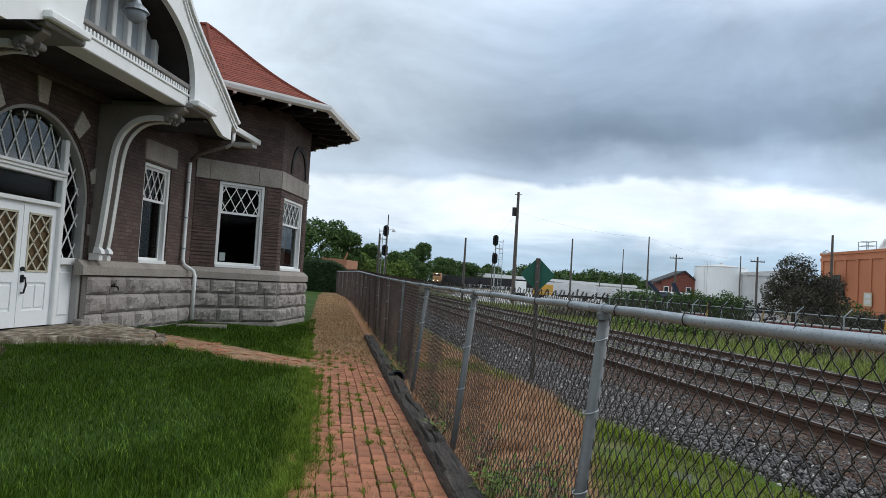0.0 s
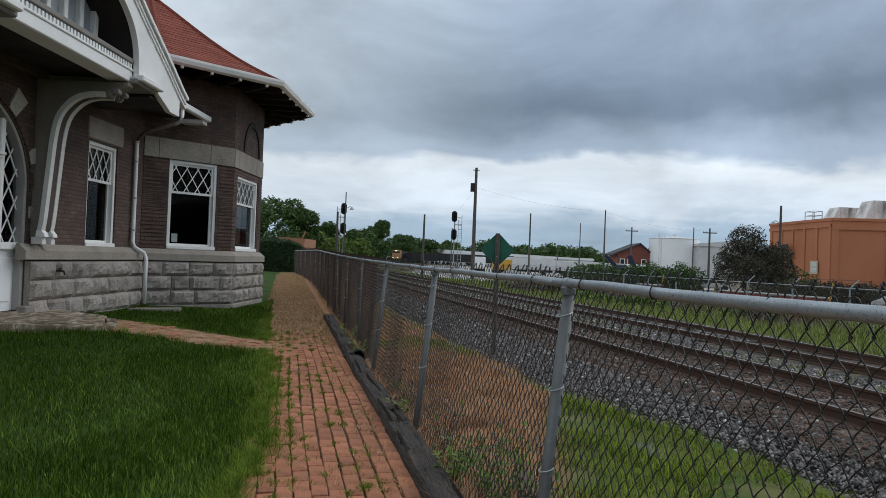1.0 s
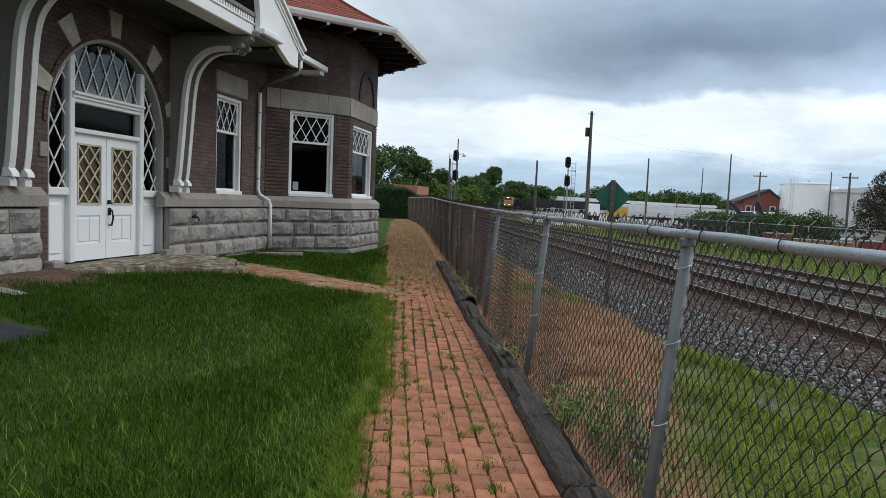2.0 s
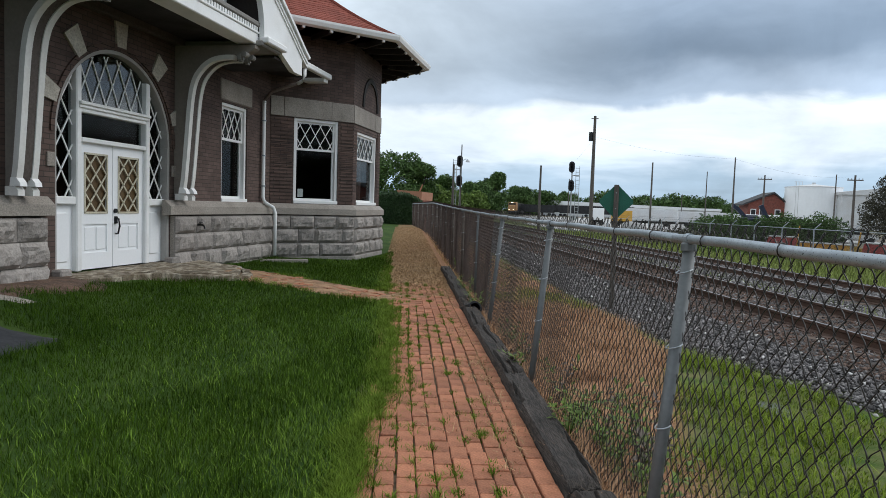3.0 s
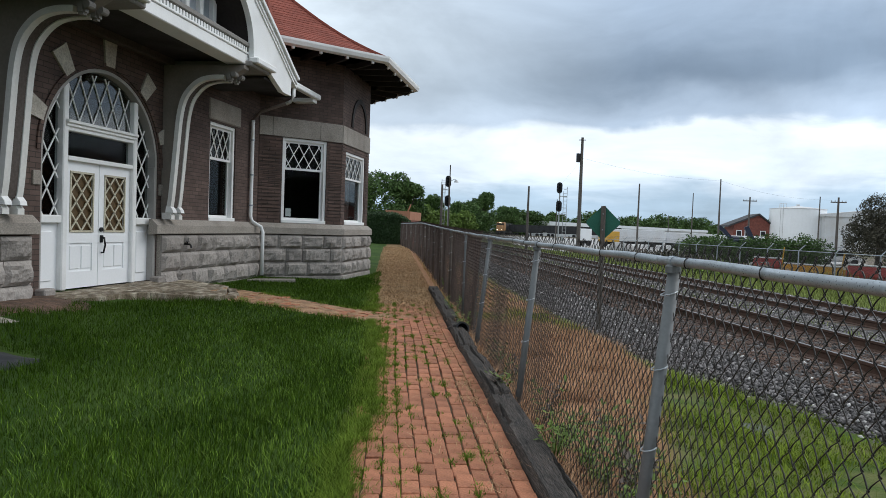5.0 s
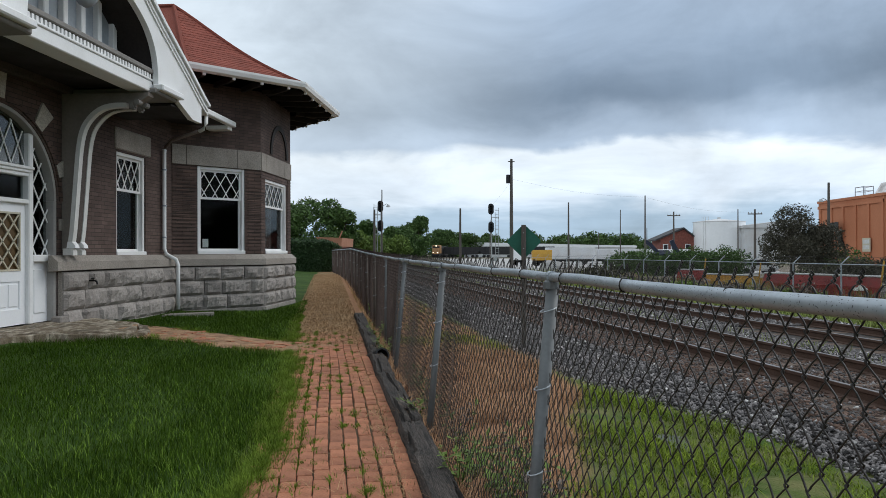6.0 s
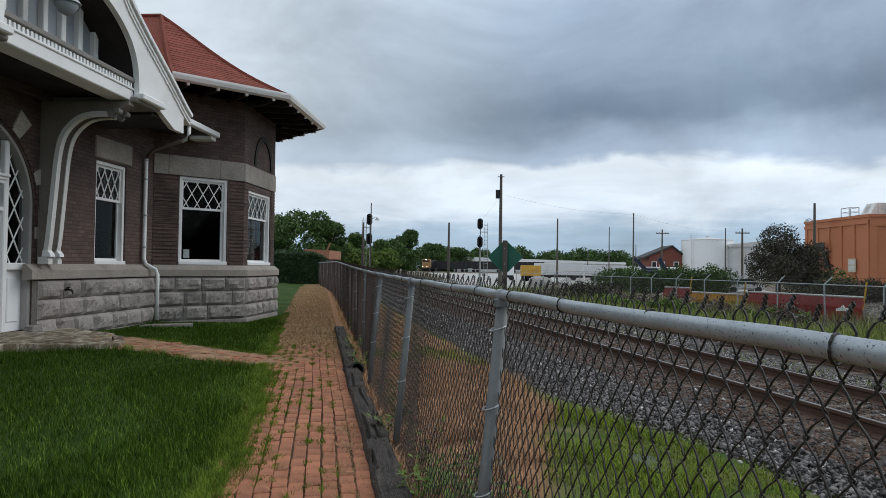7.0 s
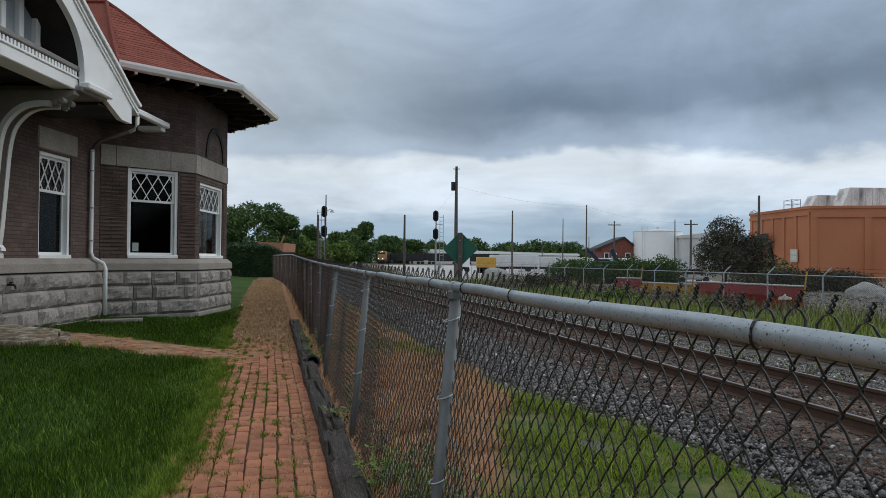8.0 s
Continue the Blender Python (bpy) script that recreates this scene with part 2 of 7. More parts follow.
GREY_TRIM = material("aged_grey_paint", (0.24, 0.225, 0.205), 0.7, second=(0.17, 0.158, 0.145), scale=2.0, fine=35, bump=0.05, stain=0.15, grainy=0.08)
BROWN_TRIM = material("brown_painted_wood", (0.085, 0.066, 0.056), 0.75, second=(0.060, 0.047, 0.040), scale=2.0, fine=30, bump=0.15)
BROWN_PIPE = material("brown_painted_pipe", (0.20, 0.155, 0.13), 0.6, second=(0.15, 0.115, 0.098), scale=4.0)
# brown taken down to near black: the deep shade under eaves is in the colour
SHADED_BROWN = material("brown_with_eave_shade", (0.021, 0.016, 0.014), 0.8, scale=2.0, fine=25, bump=0.1)
PANEL_GREY = material("pale_grey_panel", (0.36, 0.40, 0.44), 0.6, second=(0.29, 0.32, 0.35), scale=1.5, fine=20, grainy=0.05)
SHINGLE = material("red_asphalt_shingle", (0.245, 0.070, 0.048), 0.95, second=(0.185, 0.052, 0.038), scale=1.2, fine=90, bump=0.4, island=0.16, spec=0.2)
SHINGLE_PIECE = material("red_asphalt_shingle_piece", (0.245, 0.070, 0.048), 0.95, second=(0.185, 0.052, 0.038), scale=1.2, fine=90, bump=0.4, objrand=0.16, spec=0.2)
GLASS = glass_material("window_glass")
FAN_GLASS = glass_material("fan_light_glass", 1.5)
AMBER = material("yellowed_blind", (0.110, 0.062, 0.018), 0.6, second=(0.060, 0.034, 0.012), scale=4.0, fine=30)
LATTICE = material("cream_lattice_paint", (0.60, 0.55, 0.42), 0.55, scale=5.0)
# near-black stand-in for the gloom of the unseen rooms
UNLIT_ROOM = material("unlit_room_filler", (0.05, 0.045, 0.04), 0.9)
BLACK_IRON = material("black_iron", (0.012, 0.012, 0.013), 0.45, 0.4)
GALV = material("galvanised_steel", (0.42, 0.46, 0.50), 0.5, 0.5, second=(0.31, 0.34, 0.37), scale=5.0, fine=55, mix=0.6, stain=0.15, bump=0.05, grainy=0.08, spots=0.85)
POST_GALV = material("dull_galvanised_post", (0.175, 0.185, 0.190), 0.6, 0.45, second=(0.125, 0.132, 0.135), scale=4.0, fine=50, stain=0.25, bump=0.04, grainy=0.06)
RUSTY_POST = material("rust_streaked_post", (0.150, 0.130, 0.112), 0.75, 0.2, second=(0.085, 0.062, 0.048), scale=3.0, fine=40, stain=0.3, mix=0.7)
WIRE = material("weathered_fence_wire", (0.026, 0.021, 0.018), 0.55, 0.2, second=(0.010, 0.008, 0.007), scale=30.0, fine=80)
RUSTY_WIRE = material("rusted_fence_wire", (0.060, 0.034, 0.024), 0.8, second=(0.022, 0.014, 0.011), scale=6.0, fine=40)
LIGHT_STONE = material("pale_dressed_stone", (0.56, 0.52, 0.45), 0.8, second=(0.42, 0.38, 0.32), scale=3.0, fine=40, bump=0.25, stain=0.25)
BARE_SOIL = material("reddish_bare_soil", (0.17, 0.095, 0.062), 0.95, second=(0.075, 0.048, 0.033), scale=5.0, fine=35, mix=0.8, bump=0.9, stain=0.4)
PAVER = material("red_clay_paver", (0.43, 0.170, 0.088), 0.9, second=(0.31, 0.124, 0.068), scale=7.0, fine=70, bump=0.4, objrand=0.22, stain=0.25)
PAVER_FAR = material("red_clay_paver_joined", (0.43, 0.170, 0.088), 0.9, second=(0.31, 0.124, 0.068), scale=7.0, fine=70, bump=0.4, island=0.22, stain=0.25)
SLEEPER = material("old_railway_timber", (0.015, 0.012, 0.011), 0.95, second=(0.102, 0.084, 0.072), scale=4.0, fine=20, mix=0.62, bump=1.0, stretch=(9, 0.7, 9), grainy=0.75)
CONCRETE = material("cracked_concrete", (0.24, 0.205, 0.165), 0.95, second=(0.12, 0.10, 0.08), scale=3.0, fine=40, bump=0.5, stain=0.45)
STEEL_RAIL = material("rusted_rail_steel", (0.098, 0.052, 0.035), 0.85, 0.0, second=(0.058, 0.033, 0.024), scale=4.0)
RAIL_TOP = material("worn_rail_head", (0.22, 0.20, 0.19), 0.4, 0.7, scale=4.0)
TIE = material("brown_tie_timber", (0.125, 0.085, 0.063), 0.95, second=(0.07, 0.048, 0.037), scale=3.0, fine=30, bump=0.7)
BROWN_PEBBLE = material("rusty_ballast_stone", (0.125, 0.074, 0.054), 0.9, second=(0.058, 0.038, 0.030), scale=7.0, fine=60, island=0.6, bump=0.3)
BALLAST = material("grey_ballast_bed", (0.070, 0.060, 0.056), 0.95, second=(0.030, 0.026, 0.024), scale=30.0, fine=60, bump=1.0)
PEBBLE = material("grey_ballast_stone", (0.185, 0.170, 0.168), 0.9, second=(0.052, 0.047, 0.047), scale=7.0, fine=60, island=0.85, bump=0.3)
EDGE_GRASS = material("path_edge_blade", (0.165, 0.235, 0.030), 0.75, second=(0.090, 0.145, 0.016), scale=1.2, fine=8, island=0.4, spec=0.08)
GRASS = material("lawn_blade", (0.050, 0.097, 0.006), 0.75, second=(0.020, 0.046, 0.004), scale=0.9, fine=8, island=0.45, spec=0.06)
RANK_GRASS = material("rank_grass_blade", (0.205, 0.268, 0.030), 0.75, second=(0.108, 0.160, 0.018), scale=1.2, fine=8, island=0.45, spec=0.08)
VERGE_STRAW = material("reddish_dry_blade", (0.55, 0.34, 0.20), 0.9, second=(0.34, 0.19, 0.11), scale=1.3, fine=8, island=0.45, spec=0.1)
STRAW = material("dry_straw_blade", (0.47, 0.31, 0.17), 0.85, second=(0.29, 0.175, 0.09), scale=2.0, fine=8, island=0.4, spec=0.2)
LEAF = material("dark_tree_leaf", (0.078, 0.138, 0.034), 0.7, second=(0.036, 0.072, 0.022), scale=0.25, fine=3, island=0.4, spec=0.25)
LEAF_LIGHT = material("bright_tree_leaf", (0.135, 0.200, 0.038), 0.7, second=(0.075, 0.125, 0.026), scale=0.25, fine=3, island=0.4, spec=0.25)
LEAF_BROWN = material("purple_brown_leaf", (0.078, 0.070, 0.050), 0.75, second=(0.046, 0.050, 0.034), scale=0.4, fine=3, island=0.4, spec=0.2)
HEDGE_LEAF = material("hedge_leaf", (0.045, 0.088, 0.029), 0.6, second=(0.018, 0.038, 0.014), scale=1.2, fine=8, island=0.4, spec=0.3)
BARK = material("grey_bark", (0.075, 0.060, 0.048), 0.95, bump=0.7, fine=25)
SIGN_GREEN = material("green_sign_enamel", (0.006, 0.120, 0.075), 0.5, second=(0.005, 0.095, 0.06), scale=3.0)
POLE_WOOD = material("weathered_pole_wood", (0.115, 0.100, 0.088), 0.9, fine=30, stretch=(6, 6, 0.6))
SILVER = material("silver_signal_paint", (0.46, 0.47, 0.48), 0.5, 0.3, scale=4.0)
SIGNAL_BLACK = material("black_signal_enamel", (0.010, 0.010, 0.012), 0.6)
ORANGE_BRICK = material("painted_orange_brick", (0.52, 0.20, 0.10), 0.85, second=(0.42, 0.15, 0.075), scale=0.22, fine=9, grainy=0.06, mix=0.6, stain=0.12, stretch=(1, 1, 0.5))
TANK_WHITE = material("white_tank_steel", (0.87, 0.88, 0.89), 0.5, second=(0.82, 0.83, 0.84), scale=0.2, fine=2, grainy=0.02)
METAL_SHEET = material("pale_sheet_metal", (0.66, 0.68, 0.70), 0.55, 0.1, second=(0.50, 0.46, 0.43), scale=0.4, fine=5, mix=0.45, grainy=0.08)
RED_PAINT = material("faded_red_paint", (0.40, 0.040, 0.035), 0.35, second=(0.24, 0.028, 0.028), scale=1.0, fine=20, stain=0.2)
YELLOW_PAINT = material("faded_yellow_paint", (0.60, 0.34, 0.045), 0.6, second=(0.48, 0.25, 0.035), scale=1.0, fine=20, stain=0.2)
BLUE_PAINT = material("dark_blue_paint", (0.008, 0.015, 0.038), 0.5, scale=1.0)
COAL_BLACK = material("black_wagon_paint", (0.018, 0.018, 0.020), 0.7, scale=1.0)
ORANGE_LOCO = material("orange_locomotive_paint", (0.34, 0.18, 0.075), 0.6, scale=1.0)
HOUSE_BRICK = brick_material("red_house_brick", (0.22, 0.065, 0.045), (0.18, 0.055, 0.04), (0.16, 0.09, 0.07), 0.2, 0.6)
DARK_ROOF = material("dark_grey_roofing", (0.06, 0.06, 0.065), 0.9, scale=1.0)
TAN_ROOF = material("tan_roofing", (0.42, 0.20, 0.12), 0.9, scale=1.0)
DOORSTEP = material("crumbling_concrete", (0.52, 0.46, 0.36), 0.95, second=(0.15, 0.115, 0.075), scale=4.5, fine=30, mix=1.0, bump=0.8, stain=0.5, stretch=(2.5, 1, 1))
DIRT = material("tan_path_dirt", (0.50, 0.30, 0.165), 0.95, second=(0.24, 0.138, 0.075), scale=6.0, fine=40, mix=0.8, bump=0.9, stain=0.4)
YARD_GRAVEL = material("pale_yard_gravel", (0.46, 0.45, 0.44), 0.95, second=(0.33, 0.32, 0.31), scale=0.15, fine=3, bump=0.2)
HEAP_GRAVEL = material("heaped_gravel", (0.36, 0.35, 0.34), 0.95, second=(0.22, 0.21, 0.205), scale=4.0, fine=25, bump=0.8)
DRY_WEED = material("dry_weed_stalk", (0.17, 0.135, 0.12), 0.85, second=(0.10, 0.09, 0.07), scale=1.0, fine=8, island=0.5, spec=0.2)
FIELD_BLADE = material("field_blade", (0.25, 0.30, 0.075), 0.75, second=(0.15, 0.175, 0.055), scale=0.4, fine=5, island=0.5, spec=0.2)
PALE_BLADE = material("pale_lawn_blade", (0.160, 0.255, 0.036), 0.65, second=(0.115, 0.19, 0.018), scale=0.9, fine=8, island=0.4, spec=0.12)
WHITE_STONE = material("white_ballast_stone", (0.55, 0.53, 0.51), 0.9, second=(0.42, 0.40, 0.38), scale=7.0, island=0.3)
WEATHERED_SHEET = material("weathered_white_sheet", (0.80, 0.81, 0.82), 0.6, 0.0, second=(0.55, 0.50, 0.46), scale=0.9, fine=6, mix=0.4, stretch=(2, 2, 0.5), stain=0.75)
DARK_SLATE = material("dark_slate", (0.026, 0.027, 0.031), 0.85, second=(0.016, 0.017, 0.02), scale=5.0, fine=30, bump=0.2)
LAMP_GLOW = bpy.data.materials.new("headlight_glow")
LAMP_GLOW.use_nodes = True
LAMP_GLOW.node_tree.nodes["Principled BSDF"].inputs["Emission Color"].default_value = (1.0, 0.85, 0.6, 1)
LAMP_GLOW.node_tree.nodes["Principled BSDF"].inputs["Emission Strength"].default_value = 3.5
GROUND_SOIL = ground_material()

# ---- building blocks ----
I4 = Matrix.Identity(4)


def mesh_object(name, bm, mat, parent=None, label="", matrix=None, smooth=False):
    me = bpy.data.meshes.new(name)
    bm.normal_update()
    bm.to_mesh(me)
    bm.free()
    if smooth:
        me.shade_smooth()
    me.materials.append(mat)
    ob = new(name, me)
    if parent is not None:
        ob.parent = parent
    if matrix is not None:
        ob.matrix_basis = matrix
    if label:
        tagged(ob, label)
    return ob


def part(name, bm, mat, parent, label="", matrix=None, smooth=False):
    """One mesh under a thing or under a part."""
    return mesh_object(name, bm, mat, parent, label, matrix, smooth)


def thing(name, label, category, matrix=I4, group="", kind=""):
    """An empty at the base of a thing, which carries its parts."""
    ob = new(name)
    ob.empty_display_size = 0.2
    ob.matrix_basis = matrix
    return tagged(ob, label, category, group, kind)


def box(bm, x0, x1, y0, y1, z0, z1, m=None):
    v = [bm.verts.new((x, y, z)) for z in (z0, z1) for x, y in ((x0, y0), (x1, y0), (x1, y1), (x0, y1))]
    for f in ((3, 2, 1, 0), (4, 5, 6, 7), (0, 1, 5, 4), (1, 2, 6, 5), (2, 3, 7, 6), (3, 0, 4, 7)):
        bm.faces.new([v[i] for i in f])
    if m is not None:
        bmesh.ops.transform(bm, matrix=m, verts=v)
    return v


def boxes(*dims):
    bm = bmesh.new()
    for d in dims:
        box(bm, *d)
    return bm


def soft_box(x0, x1, y0, y1, z0, z1, bevel=0.01, seg=1):
    bm = boxes((x0, x1, y0, y1, z0, z1))
    bmesh.ops.bevel(bm, geom=bm.edges[:], offset=bevel, segments=seg, affect="EDGES")
    return bm


def prism(points, z0, z1, bm=None):
    """An upright prism over a counter-clockwise outline."""
    bm = bm or bmesh.new()
    lo = [bm.verts.new((x, y, z0)) for x, y in points]
    hi = [bm.verts.new((x, y, z1)) for x, y in points]
    bm.faces.new(lo[::-1])
    bm.faces.new(hi)
    n = len(points)
    for i in range(n):
        bm.faces.new((lo[i], lo[(i + 1) % n], hi[(i + 1) % n], hi[i]))
    return bm


def slab_xz(points, y0, y1, bm=None):
    """A plate whose outline lies in x and z, from y0 to y1 in depth."""
    bm = bm or bmesh.new()
    a = [bm.verts.new((x, y0, z)) for x, z in points]
    b = [bm.verts.new((x, y1, z)) for x, z in points]
    bm.faces.new(a)
    bm.faces.new(b[::-1])
    n = len(points)
    for i in range(n):
        bm.faces.new((a[(i + 1) % n], a[i], b[i], b[(i + 1) % n]))
    return bm


def tube(points, r, sides=8, bm=None, cap=True):
    """A round bar along a line of points; r is one radius or one a point."""
    bm = bm or bmesh.new()
    pts = [Vector(p) for p in points]
    rs = r if isinstance(r, (list, tuple)) else [r] * len(pts)
    rings = []
    for i, p in enumerate(pts):
        d = (pts[min(i + 1, len(pts) - 1)] - pts[max(i - 1, 0)]).normalized()
        side = d.cross(Vector((0, 0, 1)) if abs(d.z) < 0.95 else Vector((1, 0, 0))).normalized()
        up = side.cross(d)
        rings.append([bm.verts.new(p + rs[i] * (math.cos(a) * side + math.sin(a) * up)) for a in (2 * math.pi * k / sides for k in range(sides))])
    for a, b in zip(rings, rings[1:]):
        for k in range(sides):
            bm.faces.new((a[k], a[(k + 1) % sides], b[(k + 1) % sides], b[k]))
    if cap:
        bm.faces.new(rings[0][::-1])
        bm.faces.new(rings[-1])
    return bm


def ribbon(points, across, thick, bm=None):
    """A bar of rectangular section swept along points in the x-z plane: width `across` in y, `thick` in the plane."""
    bm = bm or bmesh.new()
    rings = []
    n = len(points)
    for i, (x, z) in enumerate(points):
        ax, az = points[max(i - 1, 0)]
        bx, bz = points[min(i + 1, n - 1)]
        l = math.hypot(bx - ax, bz - az)
        nx, nz = -(bz - az) / l * thick / 2, (bx - ax) / l * thick / 2
        rings.append([bm.verts.new(p) for p in ((x + nx, across[0], z + nz), (x + nx, across[1], z + nz), (x - nx, across[1], z - nz), (x - nx, across[0], z - nz))])
    for a, b in zip(rings, rings[1:]):
        for k in range(4):
            bm.faces.new((a[k], a[(k + 1) % 4], b[(k + 1) % 4], b[k]))
    bm.faces.new(rings[0][::-1])
    bm.faces.new(rings[-1])
    bmesh.ops.recalc_face_normals(bm, faces=bm.faces[:])
    return bm


def raw_mesh(name, verts, faces, mat, parent=None, label="", matrix=None):
    me = bpy.data.meshes.new(name)
    me.from_pydata(verts, [], faces)
    me.materials.append(mat)
    ob = new(name, me)
    if parent is not None:
        ob.parent = parent
    if matrix is not None:
        ob.matrix_basis = matrix
    if label:
        tagged(ob, label)
    return ob


def fast_mesh(name, verts, tris, mat, parent=None, matrix=None):
    """Many small triangles at once, from arrays."""
    me = bpy.data.meshes.new(name)
    verts, tris = np.asarray(verts, np.float32), np.asarray(tris, np.int32)
    me.vertices.add(len(verts))
    me.vertices.foreach_set("co", verts.ravel())
    me.loops.add(tris.size)
    me.loops.foreach_set("vertex_index", tris.ravel())
    me.polygons.add(len(tris))
    me.polygons.foreach_set("loop_start", np.arange(0, tris.size, 3, dtype=np.int32))
    me.update(calc_edges=True)
    me.validate()
    me.materials.append(mat)
    ob = new(name, me)
    if parent is not None:
        ob.parent = parent
    if matrix is not None:
        ob.matrix_basis = matrix
    return ob


# the line of the fence: local x leads across it towards the tracks, local y along it
FENCE = pose(0.962, 2.267, 0, 0, 0, 14.1)
FENCE_INV = FENCE.inverted()


def smooth_step(a, b, v):
    """0 at a, 1 at b, eased between."""
    v = min(1.0, max(0.0, (v - a) / (b - a)))
    return v * v * (3 - 2 * v)


def rise(s):
    """How the ground climbs along the fence."""
    return 0.34 * smooth_step(2, 38, s) if s < 38 else 0.34


def ground_height(o, s):
    """The ground at o across and s along the fence."""
    bank = 0.16 * smooth_step(-1.6, -4.8, o) if o < -1.6 else 0.0
    bank += 0.22 * smooth_step(-4.7, -6.2, o) if o < -4.7 else 0.0
    near = rise(s) + bank
    drop = -0.30 - 0.10 * smooth_step(0.5, 3, o)
    k = smooth_step(-0.3, 0.3, o)
    z = near * (1 - k) + drop * k
    if o > 13:
        z -= 0.32 * smooth_step(13, 20, o)
    return z + 0.02 * noise.noise((o * 0.6, s * 0.6, 0.0))


def eased(a, b, v):
    v = np.clip((v - a) / (b - a), 0, 1)
    return v * v * (3 - 2 * v)


def ground_heights(o, s):
    """ground_height for arrays, without its small unevenness."""
    near = 0.34 * eased(2, 38, s) + 0.16 * (1 - eased(-4.8, -1.6, o)) + 0.22 * (1 - eased(-6.2, -4.7, o))
    drop = -0.30 - 0.10 * eased(0.5, 3, o)
    k = eased(-0.3, 0.3, o)
    return near * (1 - k) + drop * k - 0.32 * eased(13, 20, o)


def blades(name, o, s, h, w, mat, lean=0.5, seed=0, label="", lift=-0.012, category="grass"):
    """Grass: one bent, tapering blade at every (o, s) of the fence's plane."""
    g = np.random.RandomState(seed)
    n = len(o)
    z = ground_heights(o, s) + lift
    a = g.uniform(0, 2 * np.pi, n)
    bend = g.uniform(0.1, lean, n) * h
    b = a + g.normal(0, 0.5, n) + np.pi / 2
    dx, dy = np.cos(a) * w / 2, np.sin(a) * w / 2
    ex, ey = np.cos(b) * bend, np.sin(b) * bend
    base = np.stack([o, s, z], 1)
    v = np.empty((n, 5, 3))
    v[:, 0] = base + np.stack([dx, dy, 0 * h], 1)
    v[:, 1] = base - np.stack([dx, dy, 0 * h], 1)
    v[:, 2] = base + np.stack([ex * 0.35 + dx * 0.75, ey * 0.35 + dy * 0.75, h * 0.55], 1)
    v[:, 3] = base + np.stack([ex * 0.35 - dx * 0.75, ey * 0.35 - dy * 0.75, h * 0.55], 1)
    v[:, 4] = base + np.stack([ex, ey, h], 1)
    t = (np.arange(n)[:, None, None] * 5 + np.array([[0, 1, 3], [0, 3, 2], [2, 3, 4]])[None]).reshape(-1, 3)
    ob = fast_mesh(name, v.reshape(-1, 3), t, mat, matrix=FENCE)
    return tagged(ob, label, category, kind="stuff")

# ---- ground, one sheet to the horizon ----
def spaced(dense_from, dense_to, step, far):
    out = list(np.arange(dense_from, dense_to + 1e-6, step))
    d = step
    while out[-1] < far:
        d *= 1.45
        out.append(out[-1] + d)
    d = step
    while out[0] > -far:
        d *= 1.45
        out.insert(0, out[0] - d)
    return out


g_o, g_s = spaced(-9, 16, 0.25, 2600), spaced(-6, 40, 0.5, 2600)
g_v = [(o, s, ground_height(o, s)) for s in g_s for o in g_o]
g_n = len(g_o)
g_f = [(j * g_n + i, j * g_n + i + 1, (j + 1) * g_n + i + 1, (j + 1) * g_n + i) for j in range(len(g_s) - 1) for i in range(g_n - 1)]
ground = raw_mesh("ground", g_v, g_f, GROUND_SOIL, matrix=FENCE)
ground.data.shade_smooth()
tagged(ground, "mown lawn, straw verge and rank grass in one sheet of ground", "ground", kind="structure")

# ---- station building ----
AX, CX = -6.74, -5.19          # faces of the long wall and of the bay's front
BY0, CY0, CY1, DY1 = 14.30, 15.85, 18.31, 19.86
WALL_A, WALL_B = pose(AX, 0, 0, 0, 0, 90), pose(AX, BY0, 0, 0, 0, 45)
WALL_C, WALL_D = pose(CX, CY0, 0, 0, 0, 90), pose(CX, CY1, 0, 0, 0, 135)
BLEN, CLEN = 1.55 * math.sqrt(2), CY1 - CY0
WT0, WT1 = 1.25, 1.53          # water table
BAND0, BAND1 = 3.63, 4.08      # stone band over the bay's windows
DOOR_Y, ARCH_R, SPRING = 8.81, 1.40, 2.45

wall_a = thing("wall_station", "brown brick station wall with an arched doorway", "wall", WALL_A, kind="structure")
# brickwork round the arch
arc = [(DOOR_Y + ARCH_R * math.cos(a), SPRING + ARCH_R * math.sin(a)) for a in (math.pi * k / 28 for k in range(29))]
outline = [(2.0, 0.0), (2.0, 5.2), (11.2, 5.2), (11.2, 0.0), (DOOR_Y + ARCH_R, 0.0)] + arc + [(DOOR_Y - ARCH_R, 0.0)]
part("brickwork", slab_xz(outline[::-1], 0, 0.34), WALL_BRICK, wall_a)
WIN_A = (12.02, 13.14, 1.53, 3.58)
part("brickwork", boxes((11.2, WIN_A[0], 0, 0.34, 0, 5.2), (WIN_A[1], 15.2, 0, 0.34, 0, 5.2), (WIN_A[0], WIN_A[1], 0, 0.34, 0, WIN_A[2]),
                        (WIN_A[0], WIN_A[1], 0, 0.34, WIN_A[3], 5.2)), WALL_BRICK, wall_a)


def bay_wall(name, m, length, win, label):
    w = thing(name, label, "wall", m, kind="structure")
    u0, u1, z0, z1 = win
    part("brickwork", boxes((0, u0, 0, 0.3, 0, 5.75), (u1, length, 0, 0.3, 0, 5.75), (u0, u1, 0, 0.3, 0, z0), (u0, u1, 0, 0.3, z1, 5.75)), WALL_BRICK, w)
    return w


WIN_B = (0.60, 1.78, 1.55, 3.62)
WIN_C = (0.34, 2.12, 1.55, 3.46)
wall_b = bay_wall("wall_bay_side", WALL_B, BLEN, WIN_B, "brown brick bay wall with a stone band")
wall_c = bay_wall("wall_bay_front", WALL_C, CLEN, WIN_C, "brown brick bay front facing the tracks")
